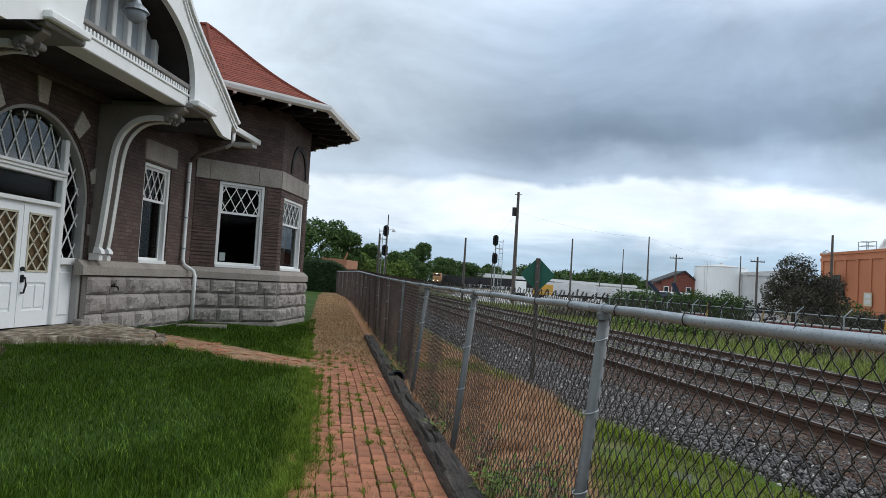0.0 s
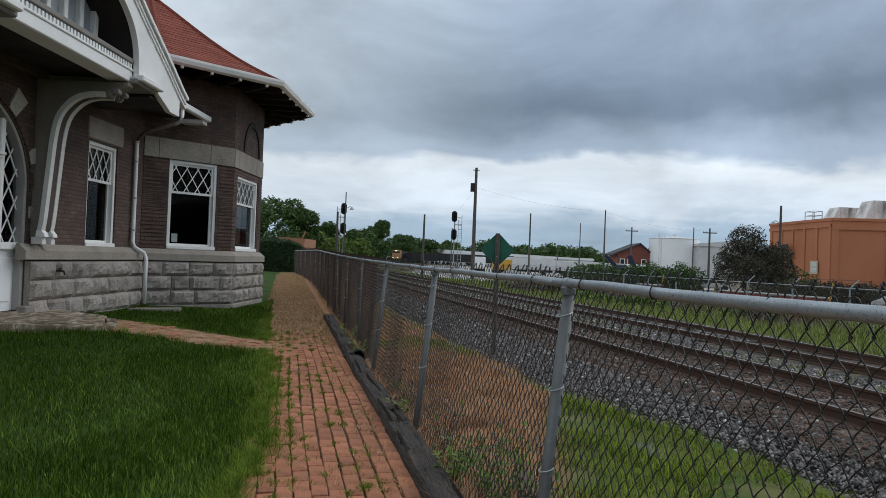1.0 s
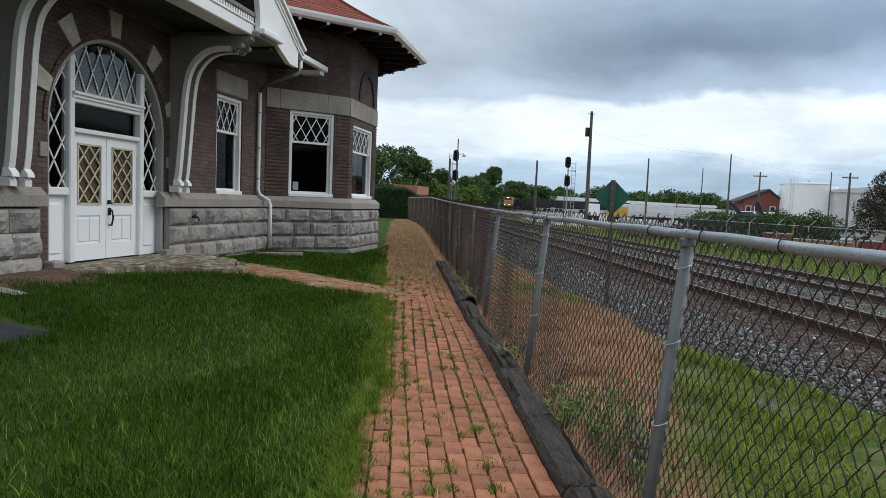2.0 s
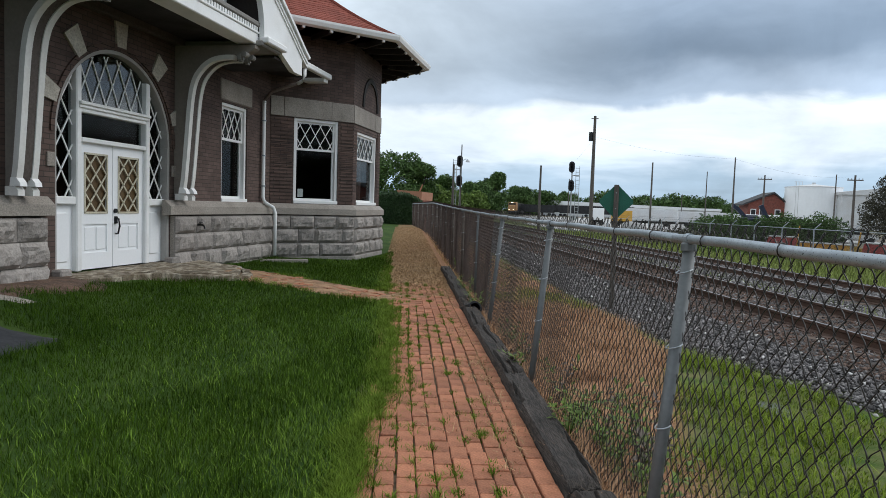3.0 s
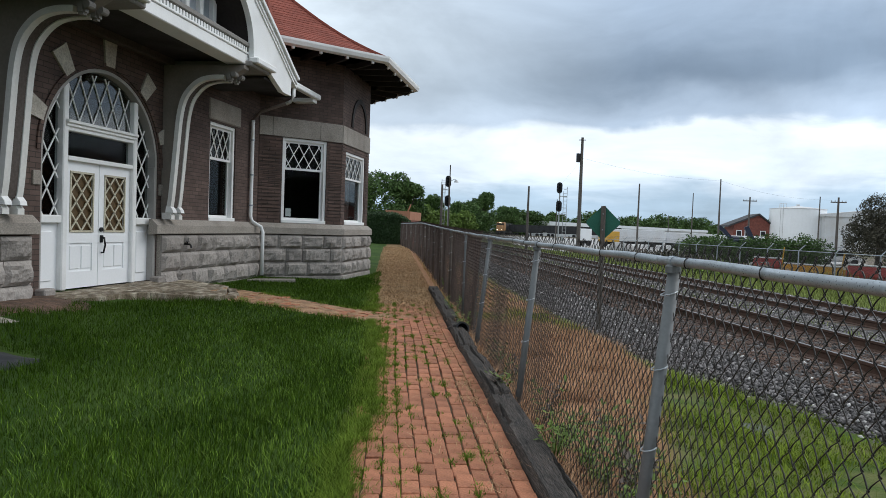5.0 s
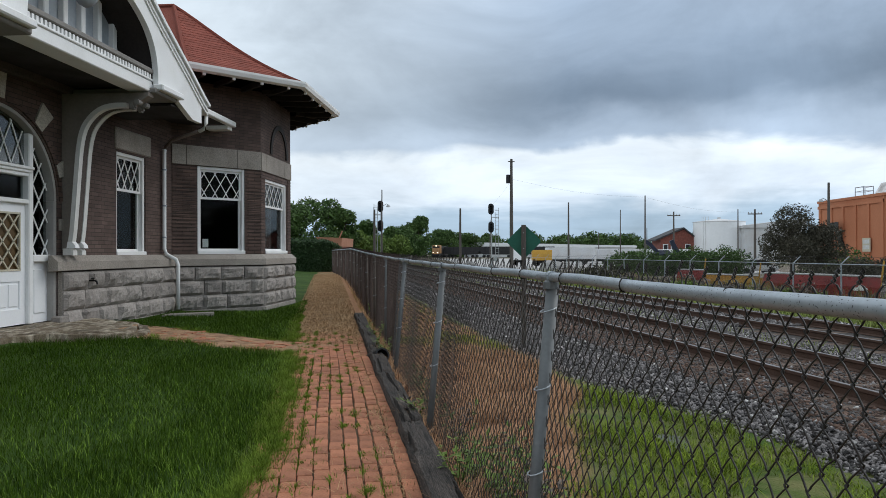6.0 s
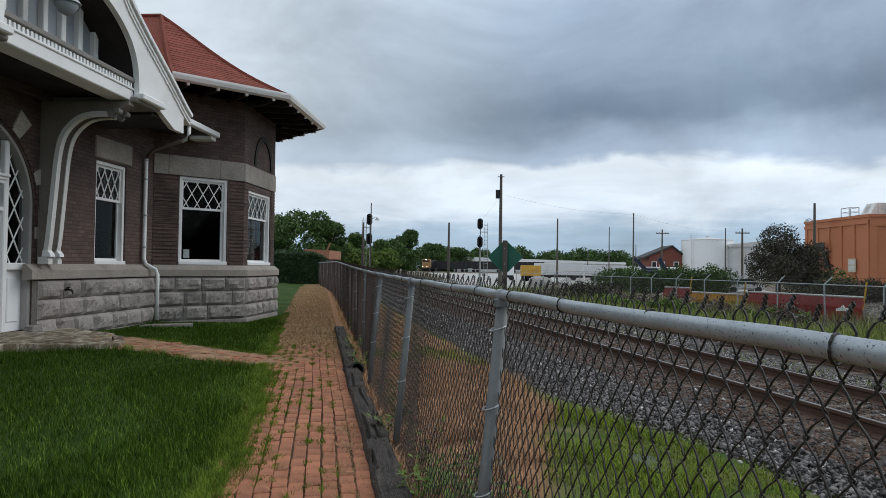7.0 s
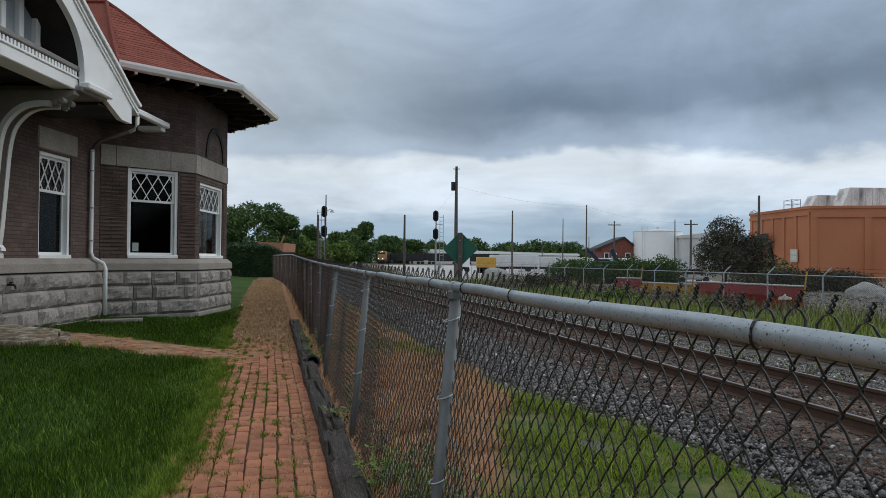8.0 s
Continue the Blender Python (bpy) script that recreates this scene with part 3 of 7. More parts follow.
wall_d = bay_wall("wall_bay_far", WALL_D, BLEN, WIN_B, "brown brick far side of the bay")
# long ribbed bricks on the piers beside the bay's windows
for w, spans in ((wall_b, ((0.0, 0.56), (1.82, BLEN))), (wall_c, ((0.0, 0.30), (2.16, CLEN)))):
    for u0, u1 in spans:
        bm = bmesh.new()
        z = WT1 + 0.02
        while z < BAND0 - 0.05:
            box(bm, u0 + 0.01, u1 - 0.01, -0.014, 0.01, z, z + 0.052)
            z += 0.086
        part("brick_courses", bm, RIBBED_BRICK, w, "ribbed long brown bricks")
# blind arch in the bay's upper front
part("blind_arch", ribbon([(1.42 + 0.66 * math.cos(a), 4.15 + 0.78 * math.sin(a)) for a in (math.pi * k / 20 for k in range(21))], (-0.035, 0.02), 0.13), SHADED_BROWN, wall_c)


def trim_run(name, m, u0, u1, z0, z1, out, mat, label, bevel=0.02, parent=None):
    t = mesh_object(name, soft_box(u0, u1, -out, 0.02, z0, z1, bevel), mat, parent, label, m if parent is None else None)
    if parent is None:
        tagged(t, category="trim", kind="structure")
    return t


T = math.tan(radians(22.5))
for m, a, b in ((WALL_B, 0.0, BLEN), (WALL_C, 0.0, CLEN), (WALL_D, 0.0, BLEN)):
    # water table with a sloping top, mitred at the corners
    o1 = 0.15
    bm = bmesh.new()
    sec = ((0.02, WT0), (-o1, WT0 + 0.02), (-o1, WT0 + 0.17), (-0.03, WT1), (0.02, WT1))
    ra, rb = [], []
    for y, z in sec:
        ra.append(bm.verts.new((a + (y * T if m is not WALL_B else -y * T), y, z)))
        rb.append(bm.verts.new((b - (y * T if m is not WALL_D else -y * T), y, z)))
    n = len(sec)
    for i in range(n):
        bm.faces.new((ra[i], rb[i], rb[(i + 1) % n], ra[(i + 1) % n]))
    bm.faces.new(ra)
    bm.faces.new(rb[::-1])
    bmesh.ops.recalc_face_normals(bm, faces=bm.faces[:])
    tagged(mesh_object("trim_water_table", bm, DRESSED, None, "dressed stone water table above the rough base", m), category="trim", kind="structure")
    bm = bmesh.new()
    for u0, u1 in ((a, a + 0.33), (a + 0.336, b - 0.62), (b - 0.614, b)):
        box(bm, u0 + 0.003, u1 - 0.003, -0.03, 0.02, BAND0, BAND1)
    tagged(mesh_object("trim_stone_band", bm, DRESSED, None, "smooth pale stone band round the bay", m), category="trim", kind="structure")


def water_table_a(u0, u1):
    bm = bmesh.new()
    sec = ((0.02, WT0), (-0.15, WT0 + 0.02), (-0.15, WT0 + 0.17), (-0.03, WT1), (0.02, WT1))
    ra = [bm.verts.new((u0, y, z)) for y, z in sec]
    rb = [bm.verts.new((u1, y, z)) for y, z in sec]
    n = len(sec)
    for i in range(n):
        bm.faces.new((ra[i], rb[i], rb[(i + 1) % n], ra[(i + 1) % n]))
    bm.faces.new(ra)
    bm.faces.new(rb[::-1])
    bmesh.ops.recalc_face_normals(bm, faces=bm.faces[:])
    tagged(mesh_object("trim_water_table", bm, DRESSED, None, "dressed stone water table above the rough base", WALL_A), category="trim", kind="structure")


water_table_a(10.0, 14.18)
water_table_a(2.0, 7.24)
trim_run("trim_lintel", WALL_A, 11.95, 13.32, 3.62, 4.05, 0.03, DRESSED, "smooth stone lintel over a narrow window")

# rough ashlar base: every block is a piece of its wall
def rock_block(w, h, seed):
    """A rock-faced block: a narrow drafted margin round a broken, bulging face."""
    rnd = random.Random(seed)
    nx, nz = max(4, int(w / 0.055)), max(4, int(h / 0.05))
    v, f = [], []
    tx, tz = rnd.uniform(-0.10, 0.10), rnd.uniform(-0.16, 0.10)
    for j in range(nz + 1):
        for i in range(nx + 1):
            x, z = w * i / nx, h * j / nz
            edge = min(x, w - x, z, h - z)
            k = smooth_step(0.0, 0.07, edge)
            rough = noise.noise((x * 4 + seed, z * 5, seed * 1.7)) * 0.7 + abs(noise.noise((x * 9, z * 10 + seed, 4.0))) * 0.7 + noise.noise((x * 22, z * 22, seed)) * 0.22
            d = k * (0.055 + 0.075 * rough + tx * (x - w / 2) + tz * (z - h / 2))
            v.append((x, -max(-0.01, d), z))
    for j in range(nz):
        for i in range(nx):
            a = j * (nx + 1) + i
            f.append((a, a + 1, a + nx + 2, a + nx + 1))
    n0 = len(v)
    ring = [i for i in range(nx + 1)] + [j * (nx + 1) + nx for j in range(1, nz + 1)] + [nz * (nx + 1) + i for i in range(nx - 1, -1, -1)] + [j * (nx + 1) for j in range(nz - 1, 0, -1)]
    for r in ring:
        v.append((v[r][0], 0.08, v[r][2]))
    k = len(ring)
    for i in range(k):
        f.append((ring[(i + 1) % k], ring[i], n0 + i, n0 + (i + 1) % k))
    me = bpy.data.meshes.new("stone_block")
    me.from_pydata(v, [], f)
    me.materials.append(STONE)
    return me


def stone_base(wall, u0, u1, z_low, seed, out=0.10):
    rnd = random.Random(seed)
    levels = [z_low, z_low + 0.34, z_low + 0.68, WT0 - 0.004]
    part("base_core", boxes((u0, u1, -out + 0.03, 0.02, z_low - 0.5, WT0 - 0.01)), DRESSED, wall)
    for c in range(3):
        u = u0
        while u < u1 - 0.05:
            w = rnd.uniform(0.42, 0.85)
            if u + w > u1 - 0.3:
                w = u1 - u
            ob = new("stone_block", rock_block(w - 0.012, levels[c + 1] - levels[c] - 0.014, rnd.randint(0, 999)))
            ob.parent = wall
            ob.matrix_basis = pose(u + 0.006, -out, levels[c] + 0.006)
            u += w
    part("plinth", soft_box(u0, u1, -out - 0.04, 0, z_low - 0.3, z_low - 0.004, 0.02), STONE, wall)


stone_base(wall_a, 10.22, 14.20, 0.24, 3)
stone_base(wall_a, 2.0, 7.16, 0.24, 8)
stone_base(wall_b, 0.02, BLEN + 0.10 * T, 0.24, 5)
stone_base(wall_c, -0.10 * T, CLEN + 0.10 * T, 0.24, 6)
stone_base(wall_d, -0.10 * T, BLEN, 0.24, 7)

# closed rooms added behind the windows; their dimness is put into the colour
ROOM_PLAN = [(-12.9, 1.7), (AX - 0.14, 1.7), (AX - 0.14, BY0 + 0.1), (CX - 0.12, CY0 + 0.1), (CX - 0.12, CY1 - 0.1), (AX - 0.14, DY1 - 0.1), (AX - 0.14, 21.9), (-12.9, 21.9)]
room = thing("wall_interior", "unseen station room walls, coloured dark as if unlit", "wall", kind="structure")
part("plaster", boxes((-13.0, -12.8, 1.6, 22, 0, 5.1), (-12.8, AX - 0.36, 1.6, 1.8, 0, 5.1), (-12.8, AX - 0.36, 21.8, 22, 0, 5.1)), UNLIT_ROOM, room)
mesh_object("floor", prism(ROOM_PLAN, 0.1, 0.4), UNLIT_ROOM)
tagged(bpy.data.objects["floor"], "unseen station floor, coloured dark as if unlit", "floor", kind="structure")
tagged(mesh_object("ceiling", prism(ROOM_PLAN, 4.85, 4.95), UNLIT_ROOM), "unseen station ceiling, coloured dark as if unlit", "ceiling", kind="structure")
tagged(mesh_object("wall_station_beyond", boxes((AX - 0.34, AX, DY1 - 0.2, 22, 0, 5.75), (AX - 0.34, AX, 1.6, 2.0, 0, 5.2)), WALL_BRICK), "brown brick wall beyond the bay", "wall", kind="structure")


def window(m, win, name, rows, cols, split=0.40, blind=False):
    """A double-hung sash window with lozenge glazing bars in its upper sash."""
    u0, u1, z0, z1 = win
    w = thing(name, "white sash window with diamond lattice above plain glass", "window", m, kind="structure")
    d = 0.08
    fr = 0.075
    for n, dims in (("jamb", (u0, u0 + fr, d - 0.05, d + 0.1, z0, z1)), ("jamb", (u1 - fr, u1, d - 0.05, d + 0.1, z0, z1)),
                    ("head", (u0 + fr, u1 - fr, d - 0.05, d + 0.1, z1 - fr, z1))):
        part(n, soft_box(*dims, 0.008), WHITE, w)
    part("sill", soft_box(u0, u1, -0.025, d + 0.1, z0 - 0.015, z0 + 0.07, 0.012), WHITE, w)
    zs = z1 - (z1 - z0) * split
    a, b = u0 + fr, u1 - fr
    up = thing("upper_sash", "", "", I4)
    up.parent = w
    lo = thing("lower_sash", "", "", I4)
    lo.parent = w
    s = 0.045
    for sash, q0, q1, dd in ((up, zs - 0.03, z1 - fr, d), (lo, z0 + 0.07, zs + 0.03, d + 0.045)):
        part("frame", boxes((a, a + s, dd, dd + 0.04, q0, q1), (b - s, b, dd, dd + 0.04, q0, q1), (a + s, b - s, dd, dd + 0.04, q1 - s, q1),
                            (a + s, b - s, dd, dd + 0.04, q0, q0 + s * 1.1)), WHITE, sash)
        p = part("pane", boxes((a + s, b - s, dd + 0.016, dd + 0.022, q0 + s, q1 - s)), GLASS, sash)
        p.visible_shadow = False
    bm = bmesh.new()
    lattice(bm, a + s, b - s, zs + 0.015, z1 - fr - s, cols, rows, d + 0.004, 0.017)
    part("glazing_bars", bm, WHITE, up)
    return w


def lattice(bm, u0, u1, z0, z1, cols, rows, y, t, keep=None):
    """Crossing slanted bars that make lozenges, clipped to the opening or to keep(u, z)."""
    w, h = (u1 - u0) / cols, (z1 - z0) / rows
    for sgn in (1, -1):
        for k in range(-math.ceil(rows), math.ceil(cols) + math.ceil(rows) + 1):
            # a bar runs one column sideways for every row it climbs
            n = 60
            run = None
            for i in range(n + 1):
                z = z0 + (z1 - z0) * i / n
                u = (u0 + k * w + (z - z0) / h * w) if sgn > 0 else (u1 - k * w - (z - z0) / h * w)
                ok = u0 <= u <= u1 and (keep is None or keep(u, z))
                if ok:
                    run = run or [(u, z)]
                    last = (u, z)
                if run and (not ok or i == n):
                    if last[1] - run[0][1] > 0.03:
                        ribbon([run[0], last], (y - 0.008, y + 0.008), t, bm)
                    run = None


window(WALL_A, WIN_A, "window_1", 1.35, 3.5, 0.36)
window(WALL_B, WIN_B, "window_2", 1.35, 3.5, 0.36)
window(WALL_C, WIN_C, "window_3", 1.35, 4.5, 0.36)
window(WALL_D, WIN_B, "window_4", 1.35, 3.5, 0.36)

# ---- bay roof: a flared hip with shingles, boxed eaves and rafter ends ----
EZ, EX = 5.65, -3.99
E1, E2 = Vector((EX, 15.35, EZ)), Vector((EX, 18.81, EZ))
E0, E3 = E1 + Vector((-1.93, -1.93, 0)), E2 + Vector((-1.93, 1.93, 0))
APEX = Vector((-8.03, 17.08, 8.27))


def flare(a, b, t):
    """A point on a hip from eave a to peak b; the hip sags, so that the eave kicks out."""
    p = a.lerp(b, t)
    p.z -= 0.22 * math.sin(math.pi * min(1.0, t * 1.0)) * (1 - t) ** 0.6
    return p


roof = thing("bay_roof", "red shingled hipped roof over the station bay", "roof", kind="structure")
edges = [Vector((-14, E0.y, EZ)), E0, E1, E2, E3, Vector((-14, E3.y, EZ))]
peaks = [Vector((-14, 17.08, 8.27)), APEX, APEX, APEX, APEX, Vector((-14, 17.08, 8.27))]
ROWS = 26
bm = bmesh.new()
grid = [[bm.verts.new(flare(e, p, k / ROWS)) for k in range(ROWS + 1)] for e, p in zip(edges, peaks)]
for a, b in zip(grid, grid[1:]):
    for k in range(ROWS):
        vs = [a[k], b[k], b[k + 1], a[k + 1]]
        bm.faces.new(vs)
bmesh.ops.remove_doubles(bm, verts=bm.verts[:], dist=0.001)
part("roof_deck", bm, SHINGLE, roof)


def shingle_mesh(w, h):
    me = bpy.data.meshes.new("shingle")
    t = 0.012
    v = [(0, 0, t), (w, 0, t), (w, h, 0.004), (0, h, 0.004), (0, 0, 0), (w, 0, 0)]
    me.from_pydata(v, [], [(0, 1, 2, 3), (4, 5, 1, 0), (4, 0, 3), (5, 2, 1)])
    me.materials.append(SHINGLE_PIECE)
    return me


# shingles course by course on the slope that looks at the lawn, cut short towards the hips
rnd = random.Random(4)
shapes = [shingle_mesh(w, 0.2) for w in (0.26, 0.31, 0.36)]
loose_v, loose_f, made = [], [], 0
for (ea, pa), (eb, pb) in (((E1, APEX), (E2, APEX)), ((E0, APEX), (E1, APEX)), ((edges[0], peaks[0]), (E0, APEX))):
    for k in range(ROWS):
        t0, t1 = k / ROWS, (k + 1) / ROWS
        a, b, c, d = flare(ea, pa, t0), flare(eb, pb, t0), flare(eb, pb, t1), flare(ea, pa, t1)
        along = (b - a)
        length = along.length
        if length < 0.3:
            continue
        along.normalize()
        upward = ((c + d) / 2 - (a + b) / 2)
        upward = (upward - upward.dot(along) * along).normalized()
        nrm = along.cross(upward)
        u = -rnd.uniform(0, 0.2)
        while u < length - 0.06:
            i = rnd.randrange(3)
            w = (0.26, 0.31, 0.36)[i]
            if u < 0 or u + w > length:
                u0, u1 = max(0, u), min(length, u + w)
            else:
                u0, u1 = u, u + w
            m = Matrix((along, upward, nrm)).transposed().to_4x4()
            m.translation = a + along * u0 + nrm * (0.006 + rnd.uniform(0, 0.004))
            if (ea is E0) and made < 300 and u1 - u0 > w - 0.001:
                ob = new("shingle", shapes[i])
                ob.parent = roof
                ob.matrix_basis = m
                made += 1
            elif a.x > -10:
                n0 = len(loose_v)
                ww = u1 - u0
                loose_v += [m @ Vector(p) for p in ((0.004, 0, 0.012), (ww - 0.004, 0, 0.012), (ww - 0.004, 0.2, 0.004), (0.004, 0.2, 0.004), (0.004, 0, 0), (ww - 0.004, 0, 0))]
                loose_f += [tuple(n0 + q for q in f) for f in ((0, 1, 2, 3), (4, 5, 1, 0), (4, 0, 3), (5, 2, 1))]
            u += w
tagged(raw_mesh("shingles", loose_v, loose_f, SHINGLE, roof), kind="stuff")
# caps over the hips
for e in (E0, E1):
    pts = [flare(e, APEX, k / 14) + Vector((0, 0, 0.02)) for k in range(15)]
    part("hip_cap", tube(pts, 0.05, 6), SHINGLE, roof)
part("ridge_cap", tube([APEX + Vector((0, 0, 0.02)), Vector((-14, 17.08, 8.29))], 0.06, 6), SHINGLE, roof)


def eave_run(p, q, name="gutter"):
    """White gutter and fascia along an eave, with a boarded soffit and rafter ends beneath, coloured dark for shade."""
    along = (q - p).normalized()
    out = Vector((along.y, -along.x, 0))
    m = Matrix((along, -out, Vector((0, 0, 1)))).transposed().to_4x4()
    m.translation = p
    L = (q - p).length
    bm = bmesh.new()
    sec = [(-0.02, -0.13), (-0.09, -0.10), (-0.12, -0.02), (-0.12, 0.03), (-0.09, 0.03), (-0.085, 0.0), (0.0, 0.0), (0.02, -0.13)]
    ra = [bm.verts.new((0 + y * T, y, z)) for y, z in sec]
    rb = [bm.verts.new((L - y * T, y, z)) for y, z in sec]
    n = len(sec)
    for i in range(n):
        bm.faces.new((ra[i], rb[i], rb[(i + 1) % n], ra[(i + 1) % n]))
    bm.faces.new(ra[::-1])
    bm.faces.new(rb)
    bmesh.ops.recalc_face_normals(bm, faces=bm.faces[:])
    part(name, bm, WHITE, roof, "white painted gutter", m)
    count = int(L / 0.62)
    for k in range(count):
        u = (k + 0.5) * L / count
        part("rafter_end", slab_xz([(0, -0.10), (0.10, -0.20), (1.1, -0.16), (1.1, -0.05), (0, -0.05)], -0.035, 0.035), SHADED_BROWN, roof,
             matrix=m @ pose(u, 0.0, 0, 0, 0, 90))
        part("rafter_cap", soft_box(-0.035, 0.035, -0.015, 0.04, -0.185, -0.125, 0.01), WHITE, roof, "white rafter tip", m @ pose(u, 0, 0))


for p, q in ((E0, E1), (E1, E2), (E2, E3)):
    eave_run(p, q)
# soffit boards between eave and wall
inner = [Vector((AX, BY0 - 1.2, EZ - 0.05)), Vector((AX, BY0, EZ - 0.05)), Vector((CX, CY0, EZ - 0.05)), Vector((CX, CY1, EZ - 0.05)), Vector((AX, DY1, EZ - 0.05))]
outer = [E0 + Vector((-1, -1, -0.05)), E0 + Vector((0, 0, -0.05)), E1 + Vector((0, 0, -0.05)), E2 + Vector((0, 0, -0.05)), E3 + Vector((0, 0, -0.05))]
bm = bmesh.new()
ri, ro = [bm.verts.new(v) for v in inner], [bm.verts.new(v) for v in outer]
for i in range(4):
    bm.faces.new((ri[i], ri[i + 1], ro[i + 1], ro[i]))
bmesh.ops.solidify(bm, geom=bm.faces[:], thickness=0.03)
part("soffit", bm, SHADED_BROWN, roof, "brown boarded soffit, darkened for the eave's shade")

# ---- main roof over the long wall, with its lower eave ----
LZ, LX = 4.62, -5.62
main_roof = thing("main_roof", "red shingled main roof behind the entrance gable", "roof", kind="structure")
part("roof_slope", slab_xz([(LX, LZ), (LX, LZ + 0.08), (-12.0, LZ + 4.6), (-12.0, LZ + 4.5)], 2.0, 14.1), SHINGLE, main_roof)
part("soffit", boxes((AX - 0.02, LX, 2.0, 14.6, LZ - 0.06, LZ - 0.02)), SHADED_BROWN, main_roof)
low = soft_box(LX - 0.02, LX + 0.12, 11.9, 15.05, LZ - 0.06, LZ + 0.07, 0.02)
part("gutter", low, WHITE, main_roof, "white painted gutter")
part("gutter_end", soft_box(LX - 0.5, LX + 0.03, 14.75, 15.02, LZ - 0.15, LZ - 0.055, 0.01), WHITE, main_roof)

# ---- entrance gable ----
GX, GY = -5.15, 8.84
gable = thing("entrance_gable", "white bargeboarded gable over the station entrance", "gable", kind="structure")


def curve(points, n=14):
    """A smooth line through the given corners (Catmull-Rom)."""
    p = [points[0], *points, points[-1]]
    out = []
    for i in range(1, len(p) - 2):
        for k in range(n):
            t = k / n
            out.append(tuple(0.5 * ((2 * p[i][c]) + (-p[i - 1][c] + p[i + 1][c]) * t + (2 * p[i - 1][c] - 5 * p[i][c] + 4 * p[i + 1][c] - p[i + 2][c]) * t * t
                                    + (-p[i - 1][c] + 3 * p[i][c] - 3 * p[i + 1][c] + p[i + 2][c]) * t ** 3) for c in (0, 1)))
    out.append(points[-1])
    return out


# half outline of the bargeboard, as distance from the centre line and height
rim = curve([(3.62, 4.56), (3.35, 4.70), (2.72, 5.08), (2.12, 5.42), (1.59, 5.73), (1.12, 6.06), (0.5, 6.72), (0.0, 7.45)], 8)
soff = curve([(0.0, 5.88), (0.626, 5.71), (1.075, 5.51), (1.406, 5.25), (1.60, 4.90), (1.66, 4.42)])
for side in (1, -1):
    pts = [(GY + side * a, z) for a, z in rim + soff + [(2.42, 4.40), (2.41, 4.34), (2.70, 4.23), (2.98, 4.12), (3.38, 4.12), (3.37, 4.40)]]
    if side < 0:
        pts = pts[::-1]
    bm = slab_xz(pts, -0.05, 0.05)
    bmesh.ops.recalc_face_normals(bm, faces=bm.faces[:])
    part("bargeboard", bm, WHITE, gable, matrix=pose(GX, 0, 0, 0, 0, 90))
    for off, th, proud in ((-0.045, 0.06, 0.13), (-0.14, 0.045, 0.09), (-0.22, 0.03, 0.075)):
        line = [(GY + side * a, z + off) for a, z in rim]
        part("rake_moulding", ribbon(line, (-proud, 0.06), th), WHITE, gable, "stepped white rake moulding", pose(GX, 0, 0, 0, 0, 90))
    # shingled slope behind the bargeboard
    line = [(GY + side * a, z + 0.005) for a, z in rim]
    part("gable_slope", ribbon(line, (-0.10, 5.5), 0.05), SHINGLE, gable, "red shingles", pose(GX, 0, 0, 0, 0, 90))
    part("gable_soffit", ribbon([(GY + side * a, z + 0.05) for a, z in soff], (0.05, 1.6), 0.04), SHADED_BROWN, gable, "curved soffit, darkened for the shade in the gable", pose(GX, 0, 0, 0, 0, 90))
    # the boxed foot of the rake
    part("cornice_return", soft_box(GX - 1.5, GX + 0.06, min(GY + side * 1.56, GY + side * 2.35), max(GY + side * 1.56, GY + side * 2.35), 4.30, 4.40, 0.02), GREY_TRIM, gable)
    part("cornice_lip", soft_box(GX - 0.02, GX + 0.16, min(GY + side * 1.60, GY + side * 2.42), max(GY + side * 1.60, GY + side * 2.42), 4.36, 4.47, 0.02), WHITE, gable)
    part("eave_soffit", boxes((GX - 1.55, GX - 0.05, min(GY + side * 2.3, GY + side * 3.5), max(GY + side * 2.3, GY + side * 3.5), 4.24, 4.28)), SHADED_BROWN, gable)
# beam with dentils, and the panelled tympanum above it
beam = part("beam", soft_box(GX - 0.42, GX - 0.06, GY - 1.75, GY + 1.75, 4.33, 4.52, 0.015), WHITE, gable, "white painted beam")
part("beam_ledge", soft_box(GX - 0.66, GX - 0.03, GY - 1.75, GY + 1.75, 4.645, 4.73, 0.015), GREY_TRIM, gable)
part("beam_fillet", soft_box(GX - 0.40, GX - 0.04, GY - 1.75, GY + 1.75, 4.52, 4.56, 0.01), WHITE, gable)
bm = bmesh.new()
u = GY - 1.68
while u < GY + 1.66:
    box(bm, GX - 0.2, GX - 0.05, u, u + 0.045, 4.56, 4.635)
    u += 0.085
part("dentils", bm, WHITE, gable, "row of small white dentils")
part("tympanum", boxes((GX - 0.72, GX - 0.62, GY - 1.75, GY + 1.75, 4.6, 6.9)), PANEL_GREY, gable, "pale grey boarded tympanum")
for k in range(-3, 4):
    part("stile", soft_box(GX - 0.63, GX - 0.53, GY + k * 0.44 - 0.055, GY + k * 0.44 + 0.055, 4.8, 7.0 - abs(k) * 0.42, 0.012), WHITE, gable)
part("porch_soffit", boxes((AX + 0.0, GX - 0.1, GY - 3.4, GY + 3.4, 4.42, 4.47)), SHADED_BROWN, gable, "brown porch soffit, darkened for the porch's shade")
part("wall_beam", soft_box(AX + 0.01, AX + 0.16, GY - 3.2, GY + 3.2, 4.30, 4.45, 0.01), BROWN_TRIM, gable)

